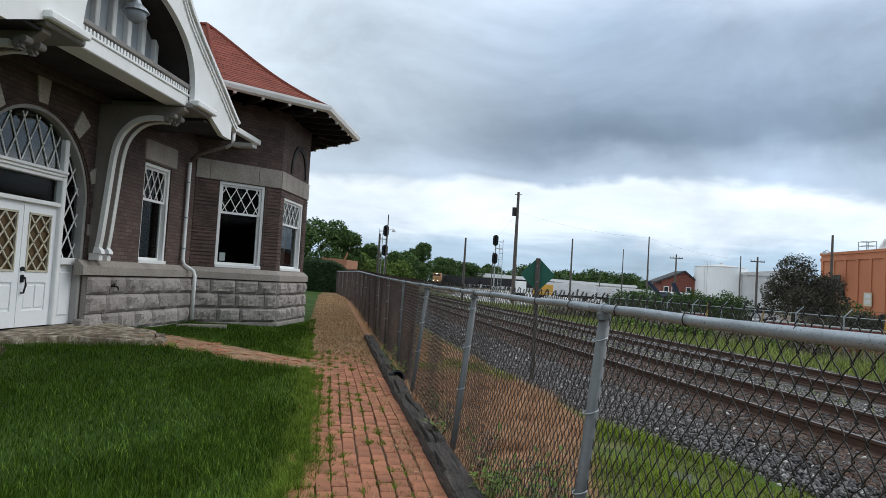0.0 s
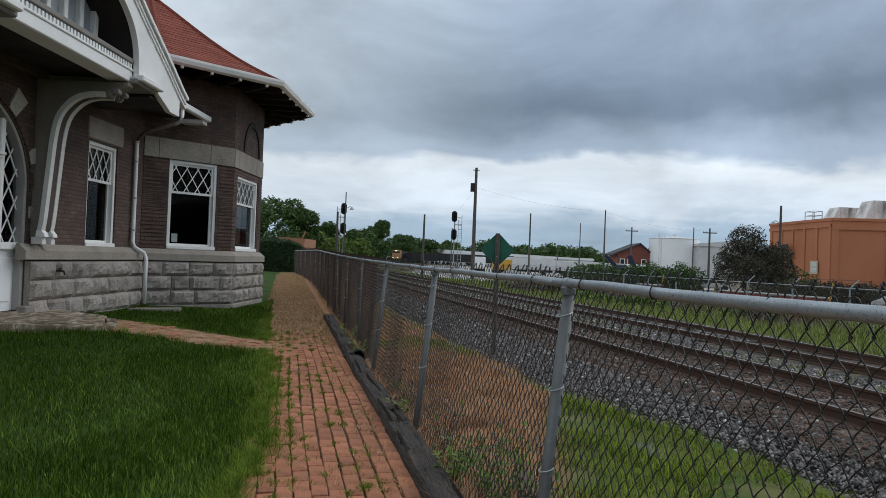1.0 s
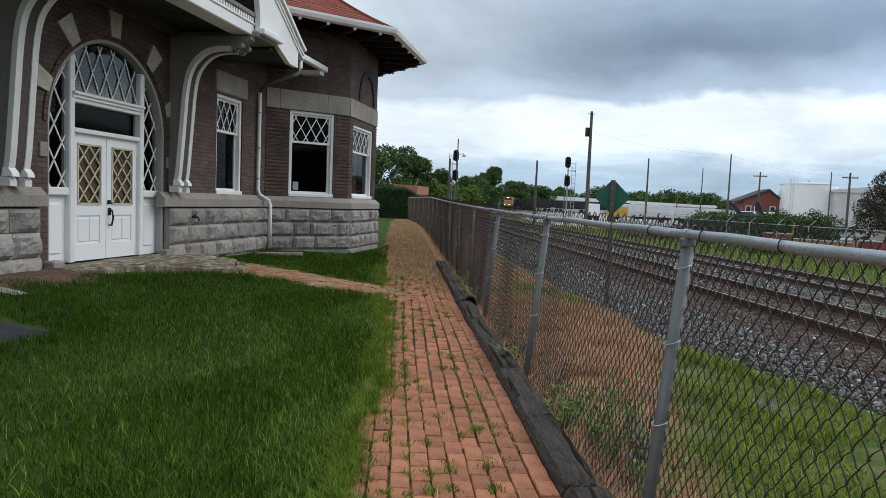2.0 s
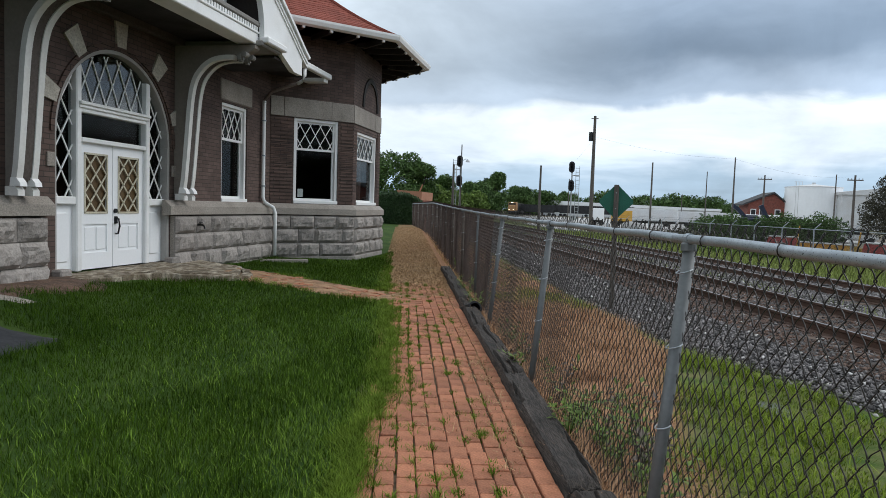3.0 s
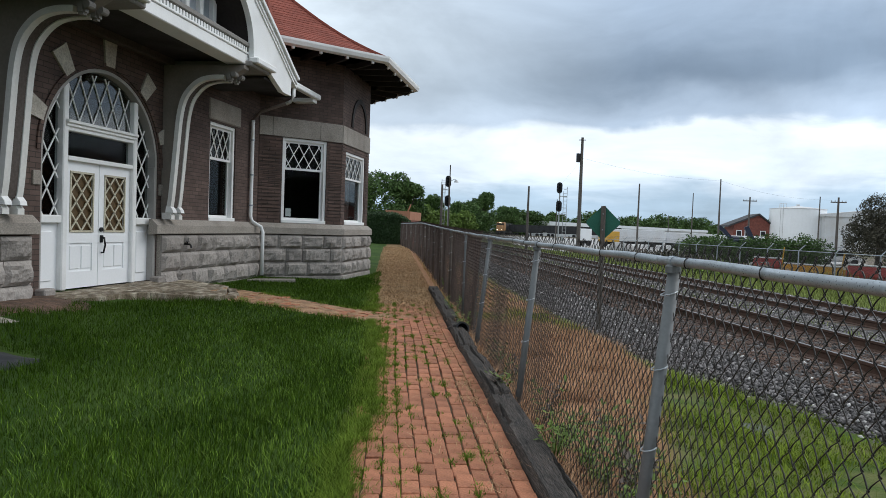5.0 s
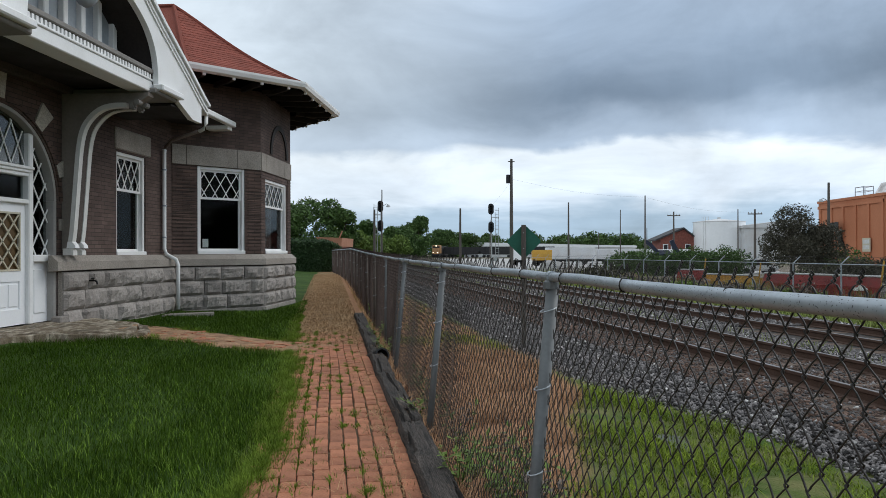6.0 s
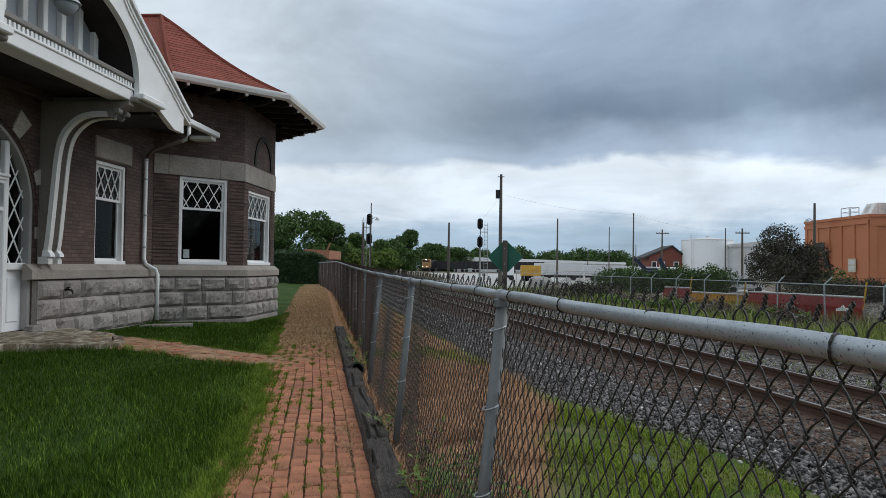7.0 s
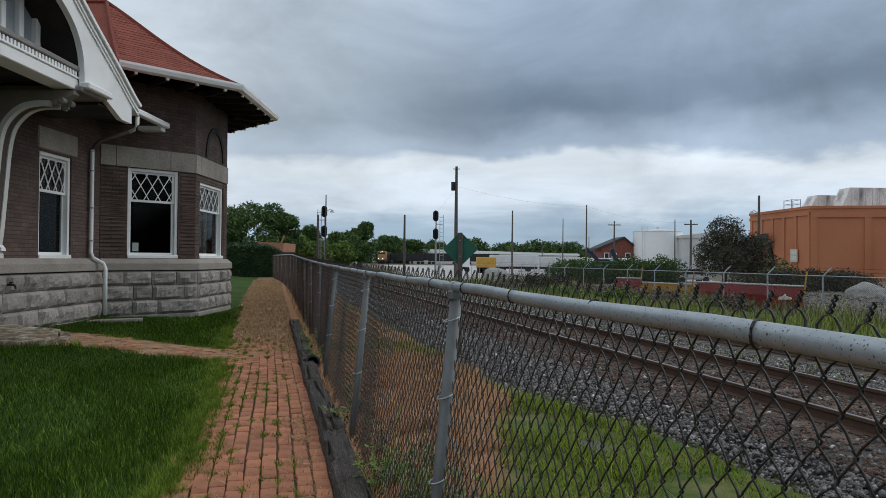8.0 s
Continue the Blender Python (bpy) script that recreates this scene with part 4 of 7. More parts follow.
# lamp that hangs in the gable
lamp = thing("hanging_lamp", "grey metal barn lamp hanging in the gable", "lamp", pose(GX - 0.10, GY - 0.19, 5.22))
part("stem", tube([(0, 0, 0.25), (0, 0, 0.9)], 0.02), GALV, lamp)
part("shade", tube([(0, 0, 0.3), (0, 0, 0.22), (0, 0, 0.15), (0, 0, 0.10)], [0.05, 0.09, 0.17, 0.2], 16), GALV, lamp)
part("globe", tube([(0, 0, 0.10), (0, 0, 0.04), (0, 0, -0.03), (0, 0, -0.07)], [0.165, 0.15, 0.10, 0.03], 14), PANEL_GREY, lamp, "grey frosted glass bowl", smooth=True)


# ---- paired curved brackets under the gable ----
def bracket(y):
    b = thing("gable_bracket", "curved bracket with pale ribs under the gable", "bracket", pose(AX, y, 0), group="gable brackets")
    # in local x-z: out from the wall, and up
    line = curve([(0.205, 1.74), (0.235, 1.95), (0.272, 2.38), (0.310, 2.86), (0.355, 3.36), (0.430, 3.68), (0.575, 3.89), (0.76, 4.02), (0.98, 4.07), (1.20, 4.07)], 6)
    spandrel = line + [(1.32, 4.10), (1.55, 4.24), (1.55, 4.30), (0.0, 4.30), (0.0, 1.62), (0.16, 1.62)]
    bm = slab_xz(spandrel, -0.085, 0.085)
    bmesh.ops.recalc_face_normals(bm, faces=bm.faces[:])
    part("spandrel", bm, SPANDREL, b, "grey-brown painted timber")
    # added dark infill, drawn in place of the shaded gap between the ribs
    part("web", ribbon(line, (-0.074, 0.074), 0.05), BROWN_TRIM, b, "dark infill standing in for the shaded gap between the ribs")
    for o in (-0.125, 0.125):
        part("rib", ribbon(line, (o - 0.05, o + 0.05), 0.08), PALE_RIB, b, "pale painted rib")
        part("rib_flare", slab_xz([(0.165, 1.76), (0.245, 1.76), (0.30, 1.70), (0.31, 1.65), (0.15, 1.65)][::-1], o - 0.058, o + 0.058), WHITE, b)
        part("foot", slab_xz([(0.08, 1.53), (0.27, 1.53), (0.27, 1.60), (0.23, 1.645), (0.08, 1.645)], o - 0.056, o + 0.056), PALE_RIB, b)
        part("tip_block", soft_box(1.24, 1.36, o - 0.06, o + 0.06, 4.0, 4.16, 0.03, 2), GREY_TRIM, b)
        part("tip_scroll", tube([(1.39, o - 0.06, 4.12), (1.39, o + 0.06, 4.12)], 0.05, 12), GREY_TRIM, b)
    return b


bracket(10.41)
copy_thing(bpy.data.objects["gable_bracket"], pose(AX, 6.64, 0))

# ---- arched doorway ----
GY = DOOR_Y
DX = 0.12                       # how far the frame stands back from the brick face
door = thing("door_1", "white double door in an arched frame with lattice lights", "door", WALL_A, kind="structure")
SILL, HEAD = 0.42, 2.36
LEAF0, LEAF1 = GY - 0.78, GY + 0.78
arc_o = [(GY + 1.395 * math.cos(a), SPRING + 1.395 * math.sin(a)) for a in (math.pi * k / 32 for k in range(33))]
part("arch_rim", ribbon(arc_o, (DX - 0.10, DX + 0.10), 0.10), ARCH_GREY, door, "grey arched frame")
for s in (1, -1):
    part("outer_jamb", soft_box(min(GY + s * 1.34, GY + s * 1.45), max(GY + s * 1.34, GY + s * 1.45), DX - 0.10, DX + 0.10, SILL, SPRING, 0.01), ARCH_GREY, door)
    part("mullion", soft_box(min(GY + s * 0.78, GY + s * 0.89), max(GY + s * 0.78, GY + s * 0.89), DX - 0.06, DX + 0.10, SILL, 3.50, 0.015), WHITE, door)
    part("side_sill", soft_box(min(GY + s * 0.89, GY + s * 1.35), max(GY + s * 0.89, GY + s * 1.35), DX - 0.05, DX + 0.12, 1.42, 1.54, 0.015), WHITE, door)
    part("side_panel", boxes((min(GY + s * 0.89, GY + s * 1.35), max(GY + s * 0.89, GY + s * 1.35), DX + 0.03, DX + 0.09, SILL, 1.42)), DOOR_WHITE, door)
    a0, a1 = min(GY + s * 1.0, GY + s * 1.27), max(GY + s * 1.0, GY + s * 1.27)
    part("side_panel_field", soft_box(a0, a1, DX + 0.01, DX + 0.04, SILL + 0.15, 1.30, 0.012), DOOR_WHITE, door)
    # lattice side light
    x0, x1 = min(GY + s * 0.89, GY + s * 1.35), max(GY + s * 0.89, GY + s * 1.35)
    keep = lambda u, z: (z < SPRING or (u - GY) ** 2 + (z - SPRING) ** 2 < 1.34 ** 2)
    top = SPRING + math.sqrt(1.34 ** 2 - 0.89 ** 2)
    bm = bmesh.new()
    lattice(bm, x0, x1, 1.54, top, 1.5, 3.7, DX + 0.02, 0.019, keep)
    part("side_lattice", bm, WHITE, door)
    n = [(GY + s * 0.89, 1.54), (GY + s * 1.34, 1.54)] + [(GY + s * 1.34 * math.cos(a), SPRING + 1.34 * math.sin(a)) for a in (math.acos(0.89 / 1.34) * k / 8 for k in range(9))]
    bm = slab_xz(n if s > 0 else n[::-1], DX + 0.045, DX + 0.05)
    bmesh.ops.recalc_face_normals(bm, faces=bm.faces[:])
    part("side_pane", bm, GLASS, door).visible_shadow = False
# transom bar, dark transom light, moulded rail and fan light
part("door_head", soft_box(GY - 0.78, GY + 0.78, DX - 0.06, DX + 0.10, HEAD, HEAD + 0.07, 0.01), WHITE, door)
part("transom_pane", boxes((GY - 0.78, GY + 0.78, DX + 0.05, DX + 0.056, HEAD + 0.07, 2.80)), GLASS, door).visible_shadow = False
for k, (z0, z1, o) in enumerate(((2.80, 2.86, 0.05), (2.86, 2.91, 0.08), (2.91, 2.96, 0.11))):
    part("transom_rail", soft_box(GY - 0.85, GY + 0.85, DX - o, DX + 0.10, z0, z1, 0.01), WHITE, door)
fan_r = 1.34
keep = lambda u, z: (u - GY) ** 2 + (z - SPRING) ** 2 < (fan_r - 0.03) ** 2
bm = bmesh.new()
lattice(bm, GY - 0.78, GY + 0.78, 2.98, 3.80, 5, 1.25, DX + 0.02, 0.015, keep)
part("fan_lattice", bm, WHITE, door)
f0 = math.acos(0.78 / fan_r)
pts = [(GY + 0.78, 2.96)] + [(GY + fan_r * math.cos(a), SPRING + fan_r * math.sin(a)) for a in (f0 + (math.pi - 2 * f0) * k / 20 for k in range(21))] + [(GY - 0.78, 2.96)]
bm = slab_xz(pts, DX + 0.031, DX + 0.036)
bmesh.ops.recalc_face_normals(bm, faces=bm.faces[:])
part("fan_pane", bm, FAN_GLASS, door).visible_shadow = False
# two leaves, each with a lattice light over panels
for s in (-1, 1):
    a, b = (LEAF0, GY - 0.006) if s < 0 else (GY + 0.006, LEAF1)
    leaf = part("leaf", boxes((a, a + 0.13, DX + 0.01, DX + 0.055, SILL + 0.01, HEAD), (b - 0.13, b, DX + 0.01, DX + 0.055, SILL + 0.01, HEAD),
                              (a + 0.13, b - 0.13, DX + 0.01, DX + 0.055, 2.20, HEAD), (a + 0.13, b - 0.13, DX + 0.01, DX + 0.055, 1.12, 1.30),
                              (a + 0.13, b - 0.13, DX + 0.01, DX + 0.055, SILL + 0.01, 0.68), (a + 0.13, b - 0.13, DX + 0.03, DX + 0.05, 0.68, 1.12)), DOOR_WHITE, door)
    mid = (a + b) / 2
    for q0, q1 in ((a + 0.15, mid - 0.02), (mid + 0.02, b - 0.15)):
        part("door_panel", soft_box(q0, q1, DX + 0.015, DX + 0.035, 0.72, 1.08, 0.01), DOOR_WHITE, leaf)
    part("light_frame", boxes((a + 0.12, b - 0.12, DX - 0.004, DX + 0.02, 2.185, 2.215), (a + 0.12, b - 0.12, DX - 0.004, DX + 0.02, 1.285, 1.315),
                              (a + 0.12, a + 0.145, DX - 0.004, DX + 0.02, 1.3, 2.2), (b - 0.145, b - 0.12, DX - 0.004, DX + 0.02, 1.3, 2.2)), LATTICE, leaf)
    bm = bmesh.new()
    lattice(bm, a + 0.14, b - 0.14, 1.31, 2.19, 2, 3, DX + 0.012, 0.022)
    part("light_lattice", bm, LATTICE, leaf, "cream lattice bars")
    part("blind", boxes((a + 0.13, b - 0.13, DX + 0.042, DX + 0.046, 1.30, 2.20)), AMBER, leaf, "yellowed blind behind the door light")
part("keyhole", tube([(GY + 0.055, DX + 0.02, 1.33), (GY + 0.055, DX - 0.02, 1.33)], 0.035, 12), BLACK_IRON, door, "black iron lock plate")
part("handle", tube([(GY + 0.07, DX, 1.20), (GY + 0.07, DX - 0.05, 1.20), (GY + 0.085, DX - 0.06, 1.08), (GY + 0.07, DX - 0.04, 0.96), (GY + 0.07, DX, 0.96)], 0.016, 8), BLACK_IRON, door, "black iron pull handle", smooth=True)
part("thumb_plate", soft_box(GY + 0.04, GY + 0.10, DX - 0.02, DX + 0.02, 1.12, 1.24, 0.01), BLACK_IRON, door)
# stone wedges set in the brick arch
for k, deg in enumerate((20, 53, 90, 127, 160)):
    a = radians(deg)
    r0, r1, w0, w1 = ARCH_R + 0.06, ARCH_R + (0.56 if deg == 90 else 0.46), 0.105, 0.165
    c, s = math.cos(a), math.sin(a)
    pts = [(GY + r0 * c + w0 * s, SPRING + r0 * s - w0 * c), (GY + r1 * c + w1 * s, SPRING + r1 * s - w1 * c), (GY + r1 * c - w1 * s, SPRING + r1 * s + w1 * c), (GY + r0 * c - w0 * s, SPRING + r0 * s + w0 * c)]
    bm = slab_xz(pts, -0.035, 0.03)
    bmesh.ops.recalc_face_normals(bm, faces=bm.faces[:])
    part("voussoir", bm, LIGHT_STONE, wall_a, "pale stone wedge in the arch")
for s in (1, -1):
    for z in (1.95,):
        part("impost", soft_box(GY + s * (ARCH_R + 0.10) - 0.07, GY + s * (ARCH_R + 0.10) + 0.07, -0.03, 0.03, z, z + 0.2, 0.008), DRESSED, wall_a)
# brick ring round the arch
ring = [(GY + (ARCH_R + 0.07) * math.cos(a), SPRING + (ARCH_R + 0.07) * math.sin(a)) for a in (math.pi * k / 32 for k in range(33))]
part("arch_ring", ribbon(ring, (-0.028, 0.02), 0.07), RIBBED_BRICK, wall_a, "dark moulded brick ring")

# downpipe from the lower gutter to the ground
pipe = thing("downpipe", "white painted downpipe with elbows on the brick wall", "downpipe")
part("outlet", tube([(LX + 0.03, 13.55, 4.58), (LX + 0.03, 13.55, 4.38), (LX - 0.05, 13.58, 4.26), (LX - 0.15, 13.60, 4.22)], 0.042, 10), WHITE, pipe, smooth=True)
part("offset_pipe", tube([(LX - 0.13, 13.596, 4.228), (AX + 0.30, 13.72, 4.06), (AX + 0.10, 13.80, 3.92), (AX + 0.08, 13.815, 3.84)], 0.039, 10), BROWN_PIPE, pipe, "brown painted slanting length", smooth=True)
part("pipe", tube([(AX + 0.075, 13.82, 3.87), (AX + 0.07, 13.82, 3.78), (AX + 0.07, 13.82, 1.66), (AX + 0.10, 13.85, 1.54),
                   (AX + 0.26, 13.98, 1.42), (AX + 0.30, 14.0, 1.30), (AX + 0.30, 14.0, 0.30)], 0.042, 10), WHITE, pipe, smooth=True)
for z in (3.4, 2.6, 1.9):
    part("strap", tube([(AX + 0.07, 13.82, z), (AX + 0.07, 13.82, z + 0.03)], 0.055, 10), GALV, pipe)

# garden tap low on the stone base, and a notice behind the bay's glass
tap = thing("garden_tap", "small dark iron garden tap on the stone base", "tap", pose(AX + 0.16, 10.95, 1.07))
part("spout", tube([(-0.05, 0, 0), (0.06, 0, 0), (0.09, 0, -0.02), (0.10, 0, -0.07)], 0.016, 8), BLACK_IRON, tap)
part("wheel_handle", tube([(0.02, 0, 0.035), (0.02, 0, 0.05)], 0.035, 10), BLACK_IRON, tap)
part("stem", tube([(0.02, 0, 0), (0.02, 0, 0.04)], 0.008, 6), BLACK_IRON, tap)
tagged(mesh_object("notice", boxes((0.78, 0.92, 0.165, 0.168, 1.70, 1.90)), WHITE, None, "small white paper notice behind the window glass", WALL_B), category="notice")

# doorstep: one old concrete apron, cracked into large flat pieces with a crumbled front
step = thing("doorstep", "worn brown doorstep of cracked crumbling concrete before the entrance", "doorstep", kind="structure")
part("bed", prism([(-6.86, 7.3), (-6.45, 7.3), (-6.3, 8.5), (-5.95, 9.5), (-5.6, 10.2), (-5.7, 10.9), (-6.1, 11.1), (-6.62, 11.1), (-6.62, 10.27), (-6.86, 10.27), (-6.86, 7.41)], -0.1, 0.29), DIRT, step)
rnd = random.Random(17)


def apron_front(y):
    return -6.16 + 0.92 * smooth_step(8.3, 10.2, y) - 0.35 * smooth_step(10.4, 11.1, y) + 0.07 * noise.noise((y * 2.3, 0.0, 9.0)) + 0.04 * noise.noise((y * 8, 0.0, 4.0))


def apron_height(x, y):
    f = min(max((x + 6.8) / 1.4, 0), 1)
    return 0.425 - 0.06 * f - 0.10 * smooth_step(8.3, 10.3, y) * f + 0.020 * noise.noise((x * 3, y * 2.2, 2.0)) + 0.010 * noise.noise((x * 11, y * 8, 5.0))


def apron_piece(y0, y1, u0, u1, drop):
    """A flat piece between two cracks, finely uneven on top."""
    nx, ny = 6, max(3, int((y1 - y0) / 0.09))
    bm = bmesh.new()
    grid, low = [], []
    for j in range(ny + 1):
        row, under = [], []
        for i in range(nx + 1):
            y = y0 + (y1 - y0) * j / ny
            back = -6.86 if 7.45 < (y0 + y1) / 2 < 10.2 else -6.66
            u = u0 + (u1 - u0) * i / nx
            x = back + (apron_front(y) - back) * u
            if 0 < u < 1:
                x += 0.03 * noise.noise((y * 5, u0 if i == 0 else u1 if i == nx else u, 1.0))
            yy = y + 0.04 * noise.noise((x * 4, y0 if j == 0 else y1 if j == ny else y, 3.0))
            edge = 0.012 if i in (0, nx) or j in (0, ny) else 0.0
            row.append(bm.verts.new((x, yy, apron_height(x, yy) - edge - drop)))
            under.append(bm.verts.new((x, yy, 0.12)))
        grid.append(row)
        low.append(under)
    for j in range(ny):
        for i in range(nx):
            bm.faces.new((grid[j][i], grid[j][i + 1], grid[j + 1][i + 1], grid[j + 1][i]))
    rim = [(j, 0) for j in range(ny)] + [(ny, i) for i in range(nx)] + [(j, nx) for j in range(ny, 0, -1)] + [(0, i) for i in range(nx, 0, -1)]
    for (a, b), (c, d) in zip(rim, rim[1:] + rim[:1]):
        bm.faces.new((grid[a][b], grid[c][d], low[c][d], low[a][b]))
    bmesh.ops.recalc_face_normals(bm, faces=bm.faces[:])
    part("slab_piece", bm, DOORSTEP, step)


for u0, u1 in ((0.0, 0.48), (0.49, 0.84), (0.85, 1.0)):
    y = 7.35
    while y < 10.95:
        l = rnd.uniform(0.7, 1.7) if u1 < 1 else rnd.uniform(0.3, 0.8)
        e = min(y + l, 11.08)
        apron_piece(y, e - 0.012, u0, u1, rnd.uniform(0, 0.014) + (0.03 * rnd.random() if u1 == 1 else 0))
        y = e


def dirt_strip(name, label, inside, x0, x1, y0, y1, n, lift, mat, category="dirt", ragged=1.0):
    """A bare patch of trodden soil that follows the ground."""
    bm = bmesh.new()
    m = max(4, int(n * (y1 - y0) / (x1 - x0)))
    pts = {}
    for i in range(n + 1):
        for j in range(m + 1):
            x, y = x0 + (x1 - x0) * i / n, y0 + (y1 - y0) * j / m
            p = FENCE_INV @ Vector((x, y, 0))
            k = inside(x, y) + ragged * 0.16 * noise.noise((x * 3, y * 3, 0.0)) + ragged * 0.10 * noise.noise((x * 9, y * 9, 0.0))
            pts[i, j] = bm.verts.new((x, y, ground_height(p.x, p.y) + min(lift, lift * 6 * k) + ragged * 0.008 * noise.noise((x * 14, y * 14, 3.0)))) if k > -0.1 else None
    for i in range(n):
        for j in range(m):
            q = [pts[i, j], pts[i + 1, j], pts[i + 1, j + 1], pts[i, j + 1]]
            if all(q):
                bm.faces.new(q)
    for v in [v for v in bm.verts if not v.link_faces]:
        bm.verts.remove(v)
    tagged(mesh_object(name, bm, mat), label, category, kind="structure")


dirt_strip("dirt_path", "tan trodden dirt with broken brick bits across the lawn", lambda x, y: 0.68 - abs((y - 9.95) + (x + 2.7) * 0.30), -5.75, -1.9, 9.0, 11.4, 76, 0.024, DIRT)
dirt_strip("dirt_patch", "reddish bare dirt at the foot of the wall", lambda x, y: 0.45 - abs(x + 6.35 - 0.04 * (y - 6)), -6.72, -5.7, 3.2, 7.5, 22, 0.022, BARE_SOIL)
dirt_strip("lawn_slab", "dark grey stone slab sunk in the lawn", lambda x, y: min(0.5 - abs(x + 4.85), 0.42 - abs(y - 4.3)), -5.5, -4.2, 3.7, 4.9, 40, 0.032, DARK_SLATE, "slab", 0.15)
dirt_strip("kerb_strip", "pale stone strip in the lawn", lambda x, y: min(0.36 - abs(x + 6.0), 0.12 - abs(y - 5.6 - 0.4 * (x + 6.0))), -6.45, -5.55, 5.2, 6.0, 30, 0.045, DRESSED, "kerb", 0.1)

for s in (1, -1):
    tagged(mesh_object("door_block", soft_box(AX - 0.02, AX + 0.16, GY + s * 1.36 - 0.11, GY + s * 1.36 + 0.11, 0.38, 0.50, 0.02), STONE), "small stone block at the foot of the doorway", "stone block", "door blocks")
tagged(mesh_object("splash_slab", prism([(-6.35, 13.05), (-5.5, 13.75), (-5.6, 13.95), (-6.4, 13.5)], 0.05, 0.255), DRESSED), "pale stone strip under the downpipe", "slab", kind="structure")

# ---- chain-link fence along the path ----
def fence_top(s):
    """Height of the top rail along the fence."""
    return 1.46 + min(0.29, 0.40 * smooth_step(2, 40, s))


def fence_bend(s):
    """The far end of the fence turns slightly away from the tracks."""
    return -0.75 * smooth_step(24, 44, s)


def fence_tilt(s):
    """How far the fence leans towards the tracks, in metres across for each metre of height."""
    return 0.086 * (1 - smooth_step(6.0, 9.5, s))


def leaning(x, s, z):
    """A point of the upright fence, moved by the fence's lean."""
    return (x + fence_bend(s) - fence_tilt(s) * (fence_top(s) - z), s, z)


fence = thing("chain_link_fence", "weathered galvanised chain-link fence with a tubular top rail", "fence", FENCE)
FENCE_END = 42.0
# top rail in lengths, each a slightly uneven pipe
s = -9.0
while s < FENCE_END:
    e = min(s + 3.05, FENCE_END)
    pts = [(0.008 * math.sin(k * 1.7) + fence_bend(s + (e - s) * k / 6), s + (e - s) * k / 6, fence_top(s + (e - s) * k / 6) - 0.022 + 0.004 * math.sin(k * 2.1 + s)) for k in range(7)]
    part("top_rail", tube(pts, 0.0215, 14), GALV, fence, smooth=True)
    s = e
for k in range(-3, 15):
    s = 3.0 * k
    lean = 0.012 * math.sin(k * 2.3)
    zt, zb = fence_top(s), ground_height(0.0, s)
    post = part("post", tube([leaning(lean * 0.5, s + 0.01, zb - 0.3), leaning(0.012, s, zt - 0.05)], 0.0295, 12), POST_GALV if s < 11 else RUSTY_POST, fence, smooth=True)
    cap = part("post_cap", tube([(fence_bend(s), s, zt - z) for z in (0.075, 0.045, 0.03)], [0.036, 0.036, 0.02], 12), POST_GALV, post)
    part("cap_loop", tube([(fence_bend(s), s - 0.022, zt - 0.022), (fence_bend(s), s + 0.022, zt - 0.022)], 0.027, 14), GALV, post)
    for z in (zt - 0.17, zt - 0.52, zt - 0.90):
        part("tie_wire", tube([leaning(0.036 * math.cos(a), s + 0.036 * math.sin(a), z + 0.012 * math.cos(a)) for a in (2 * math.pi * q / 10 for q in range(11))], 0.0035, 5), GALV, post)
# wire ties and sleeve joints on the rail
for k in range(60):
    s = -7.6 + k * 0.62
    z = fence_top(s) - 0.022
    part("rail_tie", tube([(0.0245 * math.cos(a) + fence_bend(s), s + 0.012 * math.cos(a), z + 0.025 * math.sin(a)) for a in (2 * math.pi * q / 12 for q in range(13))], 0.0028, 6), WIRE, fence, "dark wire tie")


def odd_one(k):
    return (k // 2 * 37) % 11 == 0


